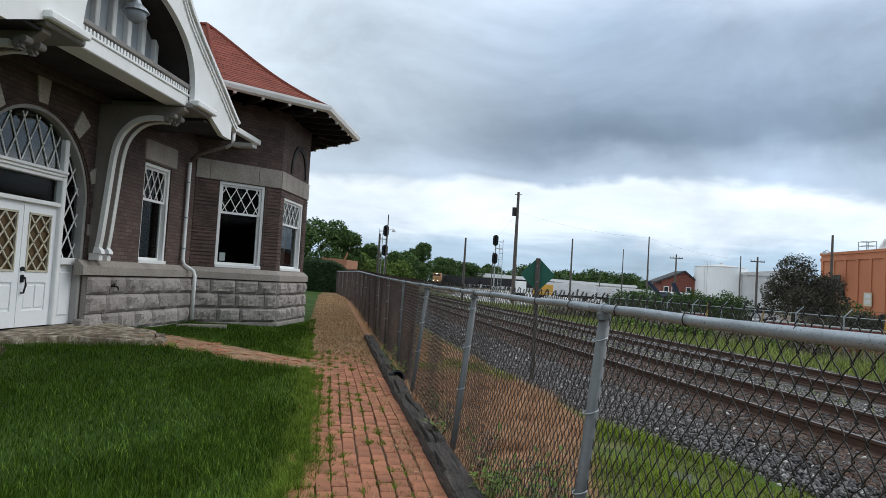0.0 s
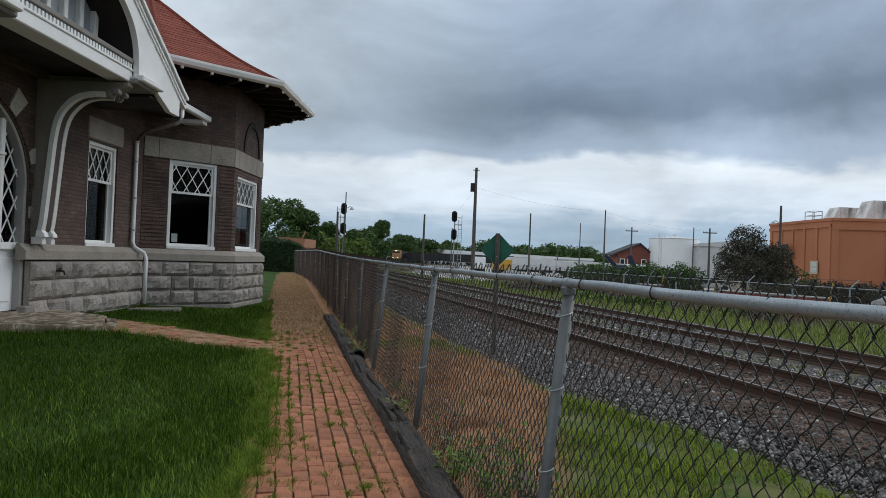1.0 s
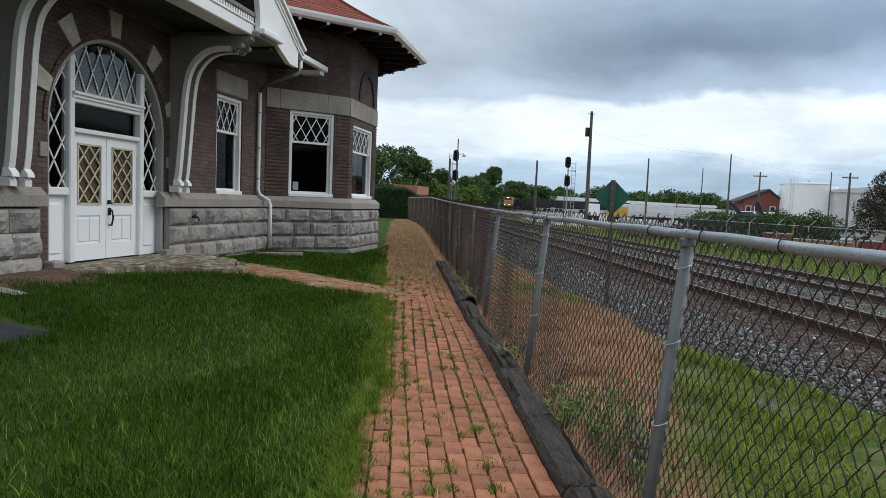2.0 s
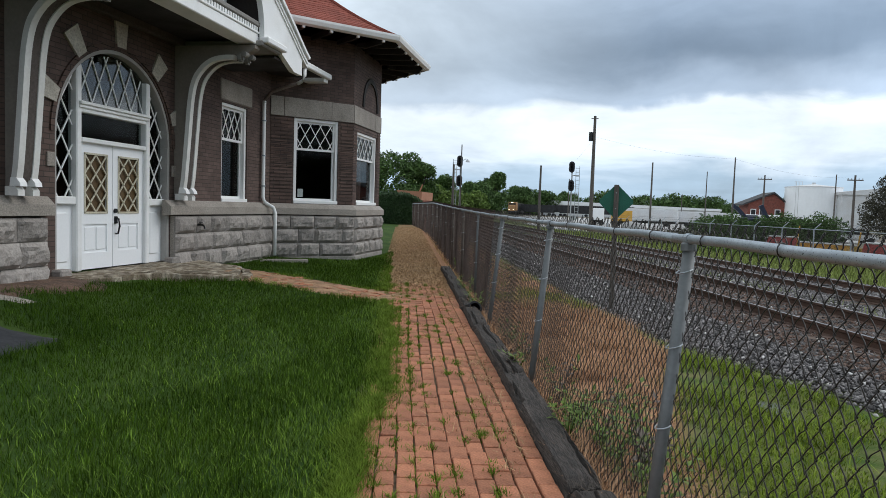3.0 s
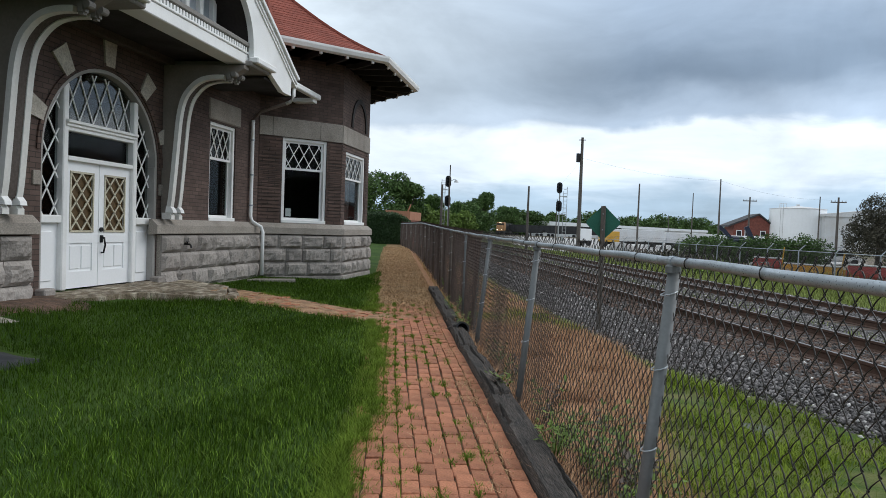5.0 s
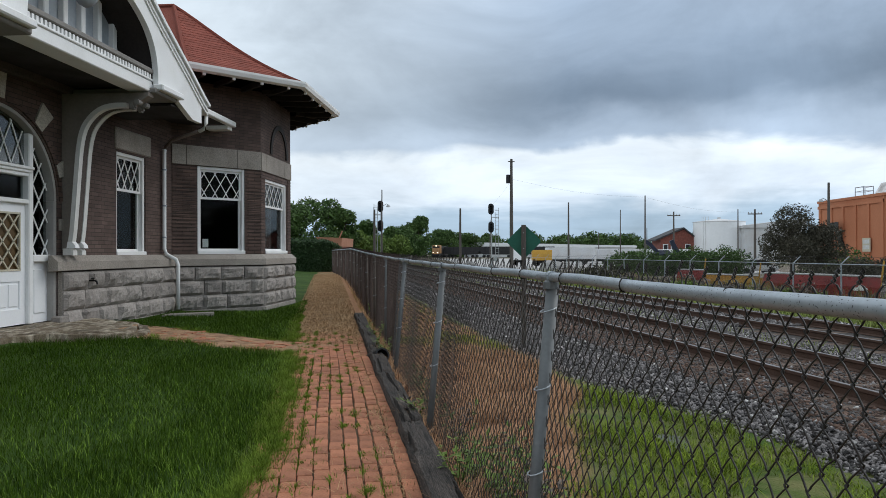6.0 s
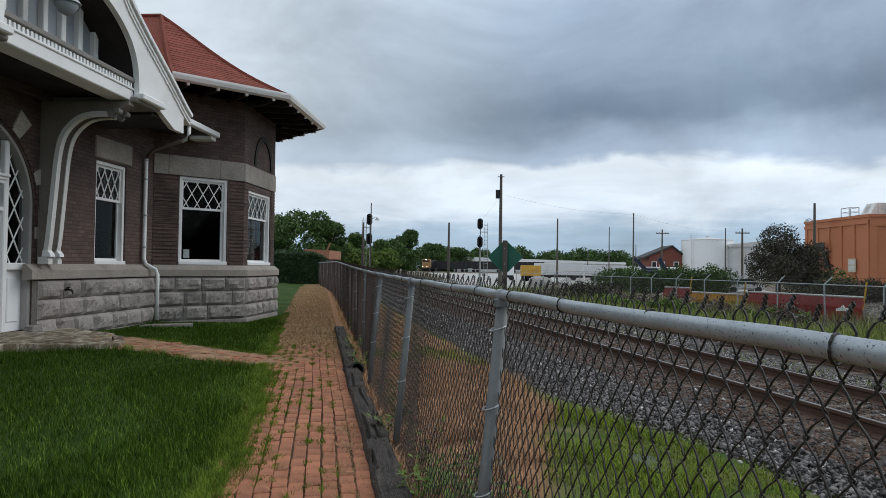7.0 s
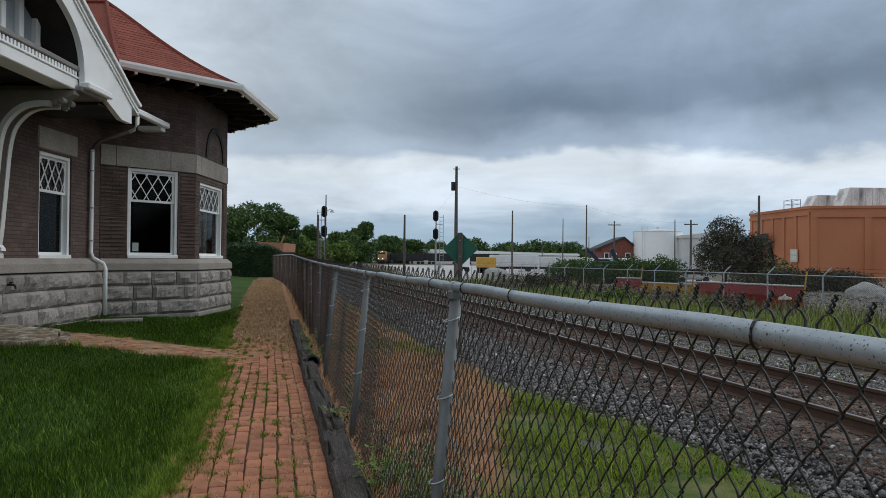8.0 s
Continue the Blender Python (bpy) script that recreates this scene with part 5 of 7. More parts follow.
def chain_link(s0, s1, pitch, drop, r, name, fine=True):
    """Woven wire: each strand zigzags down and hooks round its neighbours; pairs of ends stand up as twisted barbs."""
    vs, fs = [], []
    n = int((s1 - s0) / pitch)
    for k in range(n):
        s = s0 + k * pitch
        zt = fence_top(s) + 0.050 + 0.006 * math.sin(k // 2 * 7.7) + (0.010 if odd_one(k) else 0.0)
        zb = ground_height(0.06, s) + 0.03
        m = int((zt - 0.10 - zb) / drop)
        sway = 0.012 * math.sin(s * 2.7) + 0.02 * noise.noise((s * 0.7, 1.0, 0.0))
        odd = k % 2
        turn = s if odd else s + pitch
        sgn = -1 if odd else 1
        lean = 0.014 * math.sin(k // 2 * 2.9)
        pts = []
        # a tight twist of two ends, which opens into a rounded fork
        for q in range(9):
            a = q * 1.2 + odd * math.pi
            pts.append((0.026 + 0.0036 * math.cos(a) + lean * (1 - q / 8), turn + 0.0034 * math.sin(a) + (lean - 0.012) * (1 - q / 8), zt + 0.002 - q * 0.0037))
        pts.append((0.026, turn - sgn * pitch * 0.34, zt - 0.033))
        pts.append((0.026, turn - sgn * pitch * 0.66, zt - 0.047))
        for j in range(m + 1):
            zz = zt - 0.076 - j * drop
            f = j / m
            bulge = 0.026 + sway * math.sin(math.pi * f) * 1.2
            right = (j + k) % 2 == 1
            side = s + (pitch * 1.02 if right else -pitch * 0.02) + 0.0025 * math.sin(j * 3.3 + k)
            # a short upright hook at every crossing
            d, e = (0.0035, -pitch) if right else (-0.0035, pitch)
            if fine:
                pts.append((bulge + d * 0.5, side + e * 0.30, zz + 0.0165))
                pts.append((bulge + d, side + e * 0.07, zz + 0.0085))
            pts.append((bulge + d, side, zz + 0.003))
            pts.append((bulge - d, side, zz - 0.003))
            if fine:
                pts.append((bulge - d, side + e * 0.07, zz - 0.0085))
                pts.append((bulge - d * 0.5, side + e * 0.30, zz - 0.0165))
        n0 = len(vs)
        tilt, top = fence_tilt(s), fence_top(s)
        for x, y, z in pts:
            x += fence_bend(s) - tilt * (top - z)
            vs += [(x + r, y, z), (x - r * 0.5, y + r * 0.87, z), (x - r * 0.5, y - r * 0.87, z)]
        for j in range(len(pts) - 1):
            a, b = n0 + 3 * j, n0 + 3 * j + 3
            for q in range(3):
                p = (q + 1) % 3
                fs += [(a + q, a + p, b + p), (a + q, b + p, b + q)]
    return fast_mesh(name, vs, fs, WIRE, fence)


near_mesh = chain_link(-5.0, 7.0, 0.0352, 0.049, 0.0029, "wire_mesh")
far_mesh = chain_link(7.0, FENCE_END, 0.0352, 0.049, 0.0043, "wire_mesh", False)
far_mesh.data.materials[0] = RUSTY_WIRE
for w in (near_mesh, far_mesh):
    tagged(w, "dark weathered diamond wire mesh", kind="stuff")

# ---- timber edging: old railway sleepers laid end to end ----
def timber(s0, s1, seed):
    """A split, weathered sleeper: lengthwise furrows, a broken upper arris and ragged ends."""
    n, across = 110, 17
    length = s1 - s0 - 0.04
    skew, worn = 0.018 * math.sin(seed * 1.3), 0.013 + 0.008 * abs(math.sin(seed * 2.1))
    verts, faces = [], []
    for i in range(n + 1):
        u = i / n
        s = s0 + 0.02 + length * u
        g = ground_height(-0.6, s)
        end = min(1.0, min(u, 1 - u) * length / 0.10)
        ring = [(-0.405, -0.14), (-0.412, -0.02), (-0.41, 0.05), (-0.40, 0.082)]
        ring += [(-0.39 + 0.185 * q / (across - 1), 0.10) for q in range(across)]
        ring += [(-0.195, 0.08), (-0.19, 0.03), (-0.19, -0.14)]
        for j, (x, z) in enumerate(ring):
            furrow = noise.noise((x * 46 + seed, s * 0.9, 1.0)) * 0.5 + noise.noise((x * 110 + seed, s * 2.6, 2.0)) * 0.35
            crack = -0.045 * smooth_step(0.25, 0.38, noise.noise((x * 24 + seed * 3, s * 1.1, 5.0)))
            rough = noise.noise((x * 30, s * 14 + seed, 7.0)) * 0.4 + noise.noise((x * 60, s * 38 + seed, 9.0)) * 0.2
            d = worn * (furrow + rough)
            chip = 0.03 * smooth_step(0.25, 0.6, noise.noise((s * 2.3 + seed, 4.0, 0.0))) * smooth_step(-0.34, -0.41, x)
            top = 1 if z > 0.04 else 0
            verts.append((x + skew * (2 * u - 1) + d * 0.8 + chip * 0.5, s + 0.03 * noise.noise((x * 40, seed, u)) * (1 if i in (0, n) else 0),
                          g + z + top * (d + crack - chip - 0.035 * (1 - end) ** 2)))
    k = across + 7
    for i in range(n):
        for j in range(k - 1):
            a = i * k + j
            faces.append((a, a + 1, a + k + 1, a + k))
    faces.append(tuple(range(k))[::-1])
    faces.append(tuple(n * k + j for j in range(k)))
    ob = raw_mesh("timber_edging", verts, faces, SLEEPER, None, "dark weathered split timber edging beside brick path", FENCE)
    return tagged(ob, category="timber edging", group="timber edging along the fence")


for k in range(-3, 5):
    timber(k * 2.5 + 0.45, k * 2.5 + 2.95, k * 3.1)

# a rusted stub of pipe in the timber edge
stub = thing("drain_stub", "rusted black pipe end beside the timber edging", "pipe", FENCE @ pose(-0.24, 6.75, 0.03))
bm = bmesh.new()
outer = [(0.11 * math.cos(a), 0.11 * math.sin(a)) for a in (2 * math.pi * k / 18 for k in range(18))]
inner = [(0.085 * math.cos(a), 0.085 * math.sin(a)) for a in (2 * math.pi * k / 18 for k in range(18))]
r = [[bm.verts.new((x, y, z)) for x, z in ring] for ring, y in ((outer, 0), (outer, 0.4), (inner, 0.4), (inner, 0))]
for a, b in ((0, 1), (2, 3), (3, 0)):
    for k in range(18):
        bm.faces.new((r[a][k], r[a][(k + 1) % 18], r[b][(k + 1) % 18], r[b][k]))
bmesh.ops.recalc_face_normals(bm, faces=bm.faces[:])
part("pipe_shell", bm, BLACK_IRON, stub, matrix=pose(0, 0, 0.07, -18, 0, 20))


# ---- diamond sign on a post beyond the fence, seen from its back ----
sign = thing("diamond_sign", "green diamond sign on a grey wooden post beside the track", "sign", pose(1.24, 12.85, -0.42, 0, 0, -6))
part("post", soft_box(-0.045, 0.045, -0.07, 0.03, -0.4, 2.52, 0.008), POLE_WOOD, sign, "weathered grey wooden post")
d = 0.355
bm = slab_xz([(0, -d), (d, 0), (0, d), (-d, 0)], 0.032, 0.040)
bmesh.ops.recalc_face_normals(bm, faces=bm.faces[:])
bmesh.ops.bevel(bm, geom=[e for e in bm.edges if abs(e.verts[0].co.y - e.verts[1].co.y) > 0.001], offset=0.03, segments=3, affect="EDGES")
part("sign_plate", bm, SIGN_GREEN, sign, "flat green enamelled diamond plate", pose(0, 0, 2.19))
for z in (2.05, 2.36):
    part("bolt", tube([(0, 0.045, z), (0, -0.085, z)], 0.012, 6), GALV, sign)

# ---- railway: two tracks on one bed of ballast ----
bed_o = [2.45, 2.9, 4.25, 4.6, 7.2, 7.7, 8.3, 11.2, 11.8, 12.6]
bed_z = [-0.46, -0.36, -0.235, -0.215, -0.215, -0.26, -0.25, -0.25, -0.28, -0.52]
bed_s = list(np.arange(-8, 60, 0.5)) + [70, 90, 120, 160, 220, 320]


def toe(s):
    """Where the ballast ends towards the fence."""
    return 3.45 - 1.0 * smooth_step(2.5, 8.5, s)


v = []
for s in bed_s:
    for o, z in zip(bed_o, bed_z):
        if o < 3:
            o += toe(s) - 2.45 + 0.16 * noise.noise((s * 0.9, 0.0, 0.0))
        v.append((min(o, 4.2 + 0.001 * o) if o < 4.25 else o, s, z + 0.015 * noise.noise((s * 2, o * 2, 1.0))))
n = len(bed_o)
f = [(j * n + i, j * n + i + 1, (j + 1) * n + i + 1, (j + 1) * n + i) for j in range(len(bed_s) - 1) for i in range(n - 1)]
tagged(raw_mesh("ballast", v, f, BALLAST, matrix=FENCE), "bed of dark grey crushed stone ballast", "ballast", kind="structure")

RAIL_SEC = [(-0.036, 0.16), (0.036, 0.16), (0.036, 0.125), (0.012, 0.11), (0.012, 0.03), (0.07, 0.012), (0.07, 0.0), (-0.07, 0.0), (-0.07, 0.012), (-0.012, 0.03), (-0.012, 0.11), (-0.036, 0.125)]


def rail(track, o, z):
    bm = bmesh.new()
    ss = (-8, 10, 30, 60, 120, 320)
    rings = [[bm.verts.new((o + x, s, z + h)) for x, h in RAIL_SEC] for s in ss]
    k = len(RAIL_SEC)
    for a, b in zip(rings, rings[1:]):
        for i in range(k):
            bm.faces.new((a[i], a[(i + 1) % k], b[(i + 1) % k], b[i]))
    bmesh.ops.recalc_face_normals(bm, faces=bm.faces[:])
    r = part("rail", bm, STEEL_RAIL, track, "rusty brown steel rail")
    part("rail_head", boxes((o - 0.026, o + 0.026, -8, 320, z + 0.1602, z + 0.164)), RAIL_TOP, r, "worn shiny running surface")


tie_bm = soft_box(-1.25, 1.25, -0.11, 0.11, -0.15, 0.0, 0.015)
tie_me = bpy.data.meshes.new("tie")
tie_bm.to_mesh(tie_me)
tie_bm.free()
tie_me.materials.append(TIE)
plate_bm = soft_box(-0.1, 0.1, -0.17, 0.17, 0.0, 0.018, 0.004)
plate_me = bpy.data.meshes.new("tie_plate")
plate_bm.to_mesh(plate_me)
plate_bm.free()
plate_me.materials.append(STEEL_RAIL)
rnd = random.Random(2)
for name, centre, z, rusty in (("railway_track", 5.90, -0.21, False), ("railway_track", 9.65, -0.24, True)):
    track = thing(name, "railway track of rusty rails on brown timber ties", "railway track", FENCE, kind="structure")
    for side in (-0.75, 0.75):
        rail(track, centre + side, z)
    for k in range(130):
        s = -6 + k * 0.55
        ob = new("tie", tie_me)
        ob.parent = track
        ob.matrix_basis = pose(centre + rnd.uniform(-0.04, 0.04), s + rnd.uniform(-0.03, 0.03), z - 0.003 + rnd.uniform(-0.008, 0.006), 0, 0, rnd.uniform(-1, 1))
        if s < 25 and not rusty:
            for side in (-0.75, 0.75):
                pl = new("tie_plate", plate_me)
                pl.parent = ob
                pl.matrix_basis = pose(side, 0, 0.0, 0, 0, 90)


def stones(name, o, s, z, size, mat, seed, label):
    """Crushed stones: squashed, twisted octahedra."""
    g = np.random.RandomState(seed)
    n = len(o)
    base = np.array([(1, 0, 0), (-1, 0, 0), (0, 1, 0), (0, -1, 0), (0, 0, 1), (0, 0, -1)], float)
    pts = base[None] * (size[:, None, None] * g.uniform(0.55, 1.2, (n, 6, 1)))
    pts += g.normal(0, 0.18, (n, 6, 3)) * size[:, None, None]
    a = g.uniform(0, 2 * np.pi, n)
    c, q = np.cos(a)[:, None], np.sin(a)[:, None]
    x, y = pts[..., 0] * c - pts[..., 1] * q, pts[..., 0] * q + pts[..., 1] * c
    tilt = g.uniform(-0.7, 0.7, n)[:, None]
    zz = pts[..., 2] * 0.75 + x * tilt
    v = np.stack([x + o[:, None], y + s[:, None], zz + z[:, None]], -1).reshape(-1, 3)
    tri = np.array([(0, 2, 4), (2, 1, 4), (1, 3, 4), (3, 0, 4), (2, 0, 5), (1, 2, 5), (3, 1, 5), (0, 3, 5)])
    t = (np.arange(n)[:, None, None] * 6 + tri[None]).reshape(-1, 3)
    ob = fast_mesh(name, v, t, mat, matrix=FENCE)
    return tagged(ob, label, "ballast", kind="stuff")


g = np.random.RandomState(11)
n1, n2 = 64000, 30000
o = np.concatenate([g.uniform(2.4, 8.4, n1), g.uniform(2.4, 12.4, n2)])
s = np.concatenate([1.0 + 15 * g.uniform(0, 1, n1) ** 1.3, 12 + 33 * g.uniform(0, 1, n2) ** 1.4])
s[:n1] = np.where(o[:n1] > 3.8, s[:n1] - 3.2, s[:n1])
toes = 3.45 - eased(2.5, 8.5, s)
size = np.where(np.arange(n1 + n2) < n1, g.uniform(0.016, 0.042, n1 + n2), g.uniform(0.03, 0.065, n1 + n2))
z = np.interp(o, bed_o, bed_z) + size * 0.25
z = np.where(o < 4.25, np.interp((o - toes) / (4.25 - toes), [0, 0.25, 1], [-0.46, -0.36, -0.235]) + size * 0.25, z)
between = (np.abs(o - 5.85) < 1.75) & (g.uniform(0, 1, len(o)) < 0.88)
clear = (np.abs(np.abs(o - 5.9) - 0.75) > 0.09) & (o > toes - 0.05 + 0.12 * np.sin(s * 4))
ok = ~between & clear
rusty = between & clear & ((np.abs((s + 6) % 0.55 - 0.275) < 0.2) | (np.abs(o - 5.9) > 1.22))
stones("rusty_stones", o[rusty], s[rusty], z[rusty] - 0.012, size[rusty], BROWN_PEBBLE, 13, "rust-stained ballast between the rails")
pale = ok & (g.uniform(0, 1, len(o)) < 0.022)
ok = ok & ~pale
stones("pale_stones", o[pale], s[pale], z[pale] + 0.004, size[pale], WHITE_STONE, 14, "stray white stones in the ballast")
stones("ballast_stones", o[ok], s[ok], z[ok], size[ok], PEBBLE, 12, "loose grey crushed stones")

# ---- grass, straw and weeds ----
def fence_xy(o, s):
    m = FENCE
    return m[0][0] * o + m[0][1] * s + m[0][3], m[1][0] * o + m[1][1] * s + m[1][3]


def lawn_edge(s):
    """Where the lawn stops against the bricks: it creeps in over the second course further on."""
    return np.interp(s, [-3, 0.4, 1.2, 2.4, 4.8, 6.4, 9.0], [-1.62, -1.60, -1.56, -1.46, -1.44, -1.50, -1.60]) + 0.035 * np.sin(s * 3.1) + 0.03 * np.sin(s * 7.3 + 1)


def on_lawn(o, s):
    """Clear of the building, the doorstep and both brick paths."""
    x, y = fence_xy(o, s)
    wall = np.where(y < 11.2, -6.05 + 0.13 * np.sin(y * 4) * (y < 8) + 0.9 * eased(8.6, 10.3, y), np.minimum(-6.5 + np.maximum(0, y - 14.0), -4.95))
    cross = np.abs((y - 9.95) + (x + 2.7) * 0.30 + 0.08 * np.sin(x * 5)) < 0.62
    slab = (x > -5.4) & (x < -4.25) & (y > 3.82) & (y < 4.78) & (np.abs(x + 4.85) < 0.52) | (np.abs(x + 6.0) < 0.38) & (np.abs(y - 5.6 - 0.4 * (x + 6.0)) < 0.16)
    return ~slab & (x > wall + 0.05) & (o < lawn_edge(s)) & ~(cross & (x > -5.6))


g = np.random.RandomState(21)
n = 330000
s = -0.5 + 26 * g.uniform(0, 1, n) ** 1.7
o = -1.35 - 7.5 * g.uniform(0, 1, n)
s, o = np.concatenate([s, g.uniform(-4.5, -0.5, 30000)]), np.concatenate([o, -1.35 - 6 * g.uniform(0, 1, 30000)])
k = on_lawn(o, s)
o, s = o[k], s[k]
far = np.clip((s + 3) / 12, 0.35, 2)
h = g.uniform(0.035, 0.085, len(o)) * (1 + 0.5 * (np.sin(o * 2.1 + np.sin(s * 1.3)) > 0.4))
blades("lawn_grass", o, s, h, 0.0045 * (0.6 + far), GRASS, 0.9, 22, "short dark green mown grass")
# pale share climbs towards the path: yellower grass, plus the brighter light there as colour
k = g.uniform(0, 1, len(o)) < 0.015 + 0.62 * np.clip((o + 4.4) / 2.8, 0, 1) ** 1.6
blades("lawn_grass", o[k], s[k], g.uniform(0.045, 0.10, k.sum()), 0.0055, PALE_BLADE, 1.1, 29, "paler longer blades, denser towards the path where the lawn is yellower and better lit")
# longer growth along the path's edge, in its joints and beside the timber
n = 17000
s = -0.5 + 14 * g.uniform(0, 1, n) ** 1.3
o = lawn_edge(s) - np.abs(g.normal(0, 0.09, n)) + 0.03
# uneven tufts that creep over the outer bricks
tuft = np.concatenate([np.full(90, c) for c in g.uniform(-0.2, 9.5, 75)])
o = np.concatenate([o, lawn_edge(tuft) + 0.03 * np.sin(tuft * 37.0) + g.normal(0, 0.03, len(tuft))])
s = np.concatenate([s, tuft + g.normal(0, 0.06, len(tuft))])
x, y = fence_xy(o, s)
k = np.abs((y - 9.95) + (x + 2.7) * 0.30) > 0.5
o, s = o[k], s[k]
n = len(o)
blades("path_edge_grass", o, s, g.uniform(0.03, 0.11, n), 0.006, EDGE_GRASS, 1.3, 23, "longer bright grass spilling over path edge")
# thick clumps of grass that lean over the first bricks
cl_o, cl_s = [], []
for q in range(190):
    cs = -0.3 + 10.2 * g.uniform(0, 1) ** 1.15
    m = g.randint(30, 130)
    spread = g.uniform(0.025, 0.07)
    cl_o.append(lawn_edge(cs) + 0.03 + g.normal(0, 0.045) + g.normal(0, spread, m))
    cl_s.append(cs + g.normal(0, spread * 1.3, m))
o, s = np.concatenate(cl_o), np.concatenate(cl_s)
x, y = fence_xy(o, s)
k = np.abs((y - 9.95) + (x + 2.7) * 0.30) > 0.45
o, s = o[k], s[k]
blades("edge_clumps", o, s, g.uniform(0.03, 0.095, len(o)), 0.0055, EDGE_GRASS, 1.5, 31, "ragged clumps of grass at the path edge")
# dead stems and chaff caught between the bricks
n = 2600
s = 0.1 + 9 * g.uniform(0, 1, n) ** 1.2
o = np.where(g.uniform(0, 1, n) < 0.45, -0.62 + g.normal(0, 0.14, n), g.uniform(-1.55, -0.42, n))
clump = np.sin(s * 9.1) + np.sin(s * 3.7 + 1.3) + np.sin(o * 17) > 0.3
blades("joint_straw", o[clump], s[clump], g.uniform(0.012, 0.05, clump.sum()), 0.0055, STRAW, 3.5, 32, "dead grass stems lying on the bricks", 0.022)
tufts_o, tufts_s = [], []
for q in range(340):
    col = g.randint(0, 9)
    cs = 0.2 + 10 * g.uniform(0, 1) ** 1.2
    co = -1.568 + 0.1165 * col
    if g.uniform() < 0.45:
        co = -1.568 + 0.1165 * g.randint(0, 4)
    m = g.randint(14, 90)
    tufts_o.append(co + g.normal(0, 0.021, m))
    tufts_s.append(cs + g.normal(0, 0.034, m))
o, s = np.concatenate(tufts_o), np.concatenate(tufts_s)
blades("joint_weeds", o, s, g.uniform(0.015, 0.055, len(o)), 0.008, EDGE_GRASS, 1.2, 24, "small green weeds in paving joints", 0.0)
# tufts along both ragged edges of the branch path
n = 5200
x = g.uniform(-5.4, -2.0, n)
y = 9.95 - (x + 2.7) * 0.30 + np.where(g.uniform(0, 1, n) < 0.5, -1, 1) * (0.56 + g.normal(0, 0.07, n) + 0.06 * np.sin(x * 9))
inv2 = np.array(FENCE_INV)
o, s = inv2[0, 0] * x + inv2[0, 1] * y + inv2[0, 3], inv2[1, 0] * x + inv2[1, 1] * y + inv2[1, 3]
k = (np.sin(x * 11) + np.sin(x * 4.7 + y) > -0.2) & (o < -1.6)
blades("branch_tufts", o[k], s[k], g.uniform(0.03, 0.09, k.sum()), 0.006, EDGE_GRASS, 1.4, 34, "ragged grass tufts beside the branch path")
# dry straw on the path further on, and along its fence side
n = 42000
s = np.concatenate([8.4 + 28 * g.uniform(0, 1, n) ** 1.3, 1 + 10 * g.uniform(0, 1, 2500)])
o = np.concatenate([g.uniform(-1.75, -0.35, n), -0.46 + np.abs(g.normal(0, 0.07, 2500)) * -1.0])
blades("path_straw", o, s, g.uniform(0.015, 0.045, len(o)), 0.012, STRAW, 3.0, 25, "dry straw lying over the brick path", 0.0)
# straw verge beyond the fence
def straw_edge(s):
    """Where the straw gives way to green grass."""
    return 0.55 + 2.0 * eased(0.5, 7.5, s) + 0.12 * np.sin(s * 2.4)


n = 85000
s = -1.5 + 12 * g.uniform(0, 1, n)
o = g.uniform(-0.22, 2.6, n)
k = (o < straw_edge(s)) & (s < 10.5) & ((np.sin(s * 2.3 + o * 3) + np.sin(s * 5.1 - o * 4)) > -1.2)
o, s = np.concatenate([o[k], g.uniform(-0.2, 1.9, 24000)]), np.concatenate([s[k], 9.5 + 26 * g.uniform(0, 1, 24000) ** 1.2])
blades("verge_straw", o, s, g.uniform(0.04, 0.17, len(o)), 0.006, VERGE_STRAW, 2.4, 26, "matted reddish dry grass behind the fence")
# rank green grass between the verge and the ballast, and everywhere further along
n = 70000
s = np.concatenate([-1.5 + 14 * g.uniform(0, 1, n), 8 + 26 * g.uniform(0, 1, 9000)])
o = np.concatenate([g.uniform(0.1, 3.5, n), g.uniform(-0.15, 2.4, 9000)])
bare = np.sin(o * 3.3 + 1.7 * np.sin(s * 1.9)) + np.sin(s * 2.6 + o) + g.normal(0, 0.35, len(o)) > 0.95
k = ~bare & ((o > straw_edge(s)) | (s > 9.5)) & (o < 3.45 - eased(2.5, 8.5, s) + 0.1 * np.sin(s * 5))
o, s = o[k], s[k]
blades("rank_grass", o, s, g.uniform(0.03, 0.09, len(o)) * (1 + 0.8 * (np.sin(o * 4.1 + s * 1.7) > 0.3)), 0.008, RANK_GRASS, 2.0, 27, "rank bright green grass beside the ballast")
n = 52000
s = 1 + 60 * g.uniform(0, 1, n) ** 1.2
o = np.where(g.uniform(0, 1, n) < 0.05, g.uniform(7.5, 8.2, n), 12.0 + 9 * g.uniform(0, 1, n))
h = g.uniform(0.08, 0.34, n) * (1 + 1.3 * np.clip(np.sin(s * 0.9 + np.sin(o * 1.3)) + np.sin(o * 2.1 + s * 0.35), 0, 2) * np.clip((o - 13) / 4, 0, 1))
blades("field_grass", o, s, h, 0.022, FIELD_BLADE, 1.0, 28, "tall green growth beyond the tracks")
# seeding stalks among the field grass
n = 7000
s = 6 + 46 * g.uniform(0, 1, n)
o = 20.0 - np.abs(g.normal(0, 1.9, n))
k = np.sin(s * 0.8) + np.sin(s * 2.3 + o) + g.normal(0, 0.6, n) > 0.1
blades("seeding_weeds", o[k], s[k], g.uniform(0.3, 0.95, k.sum()), 0.03, DRY_WEED, 0.7, 33, "tall brown seeding weeds before the yard fence")
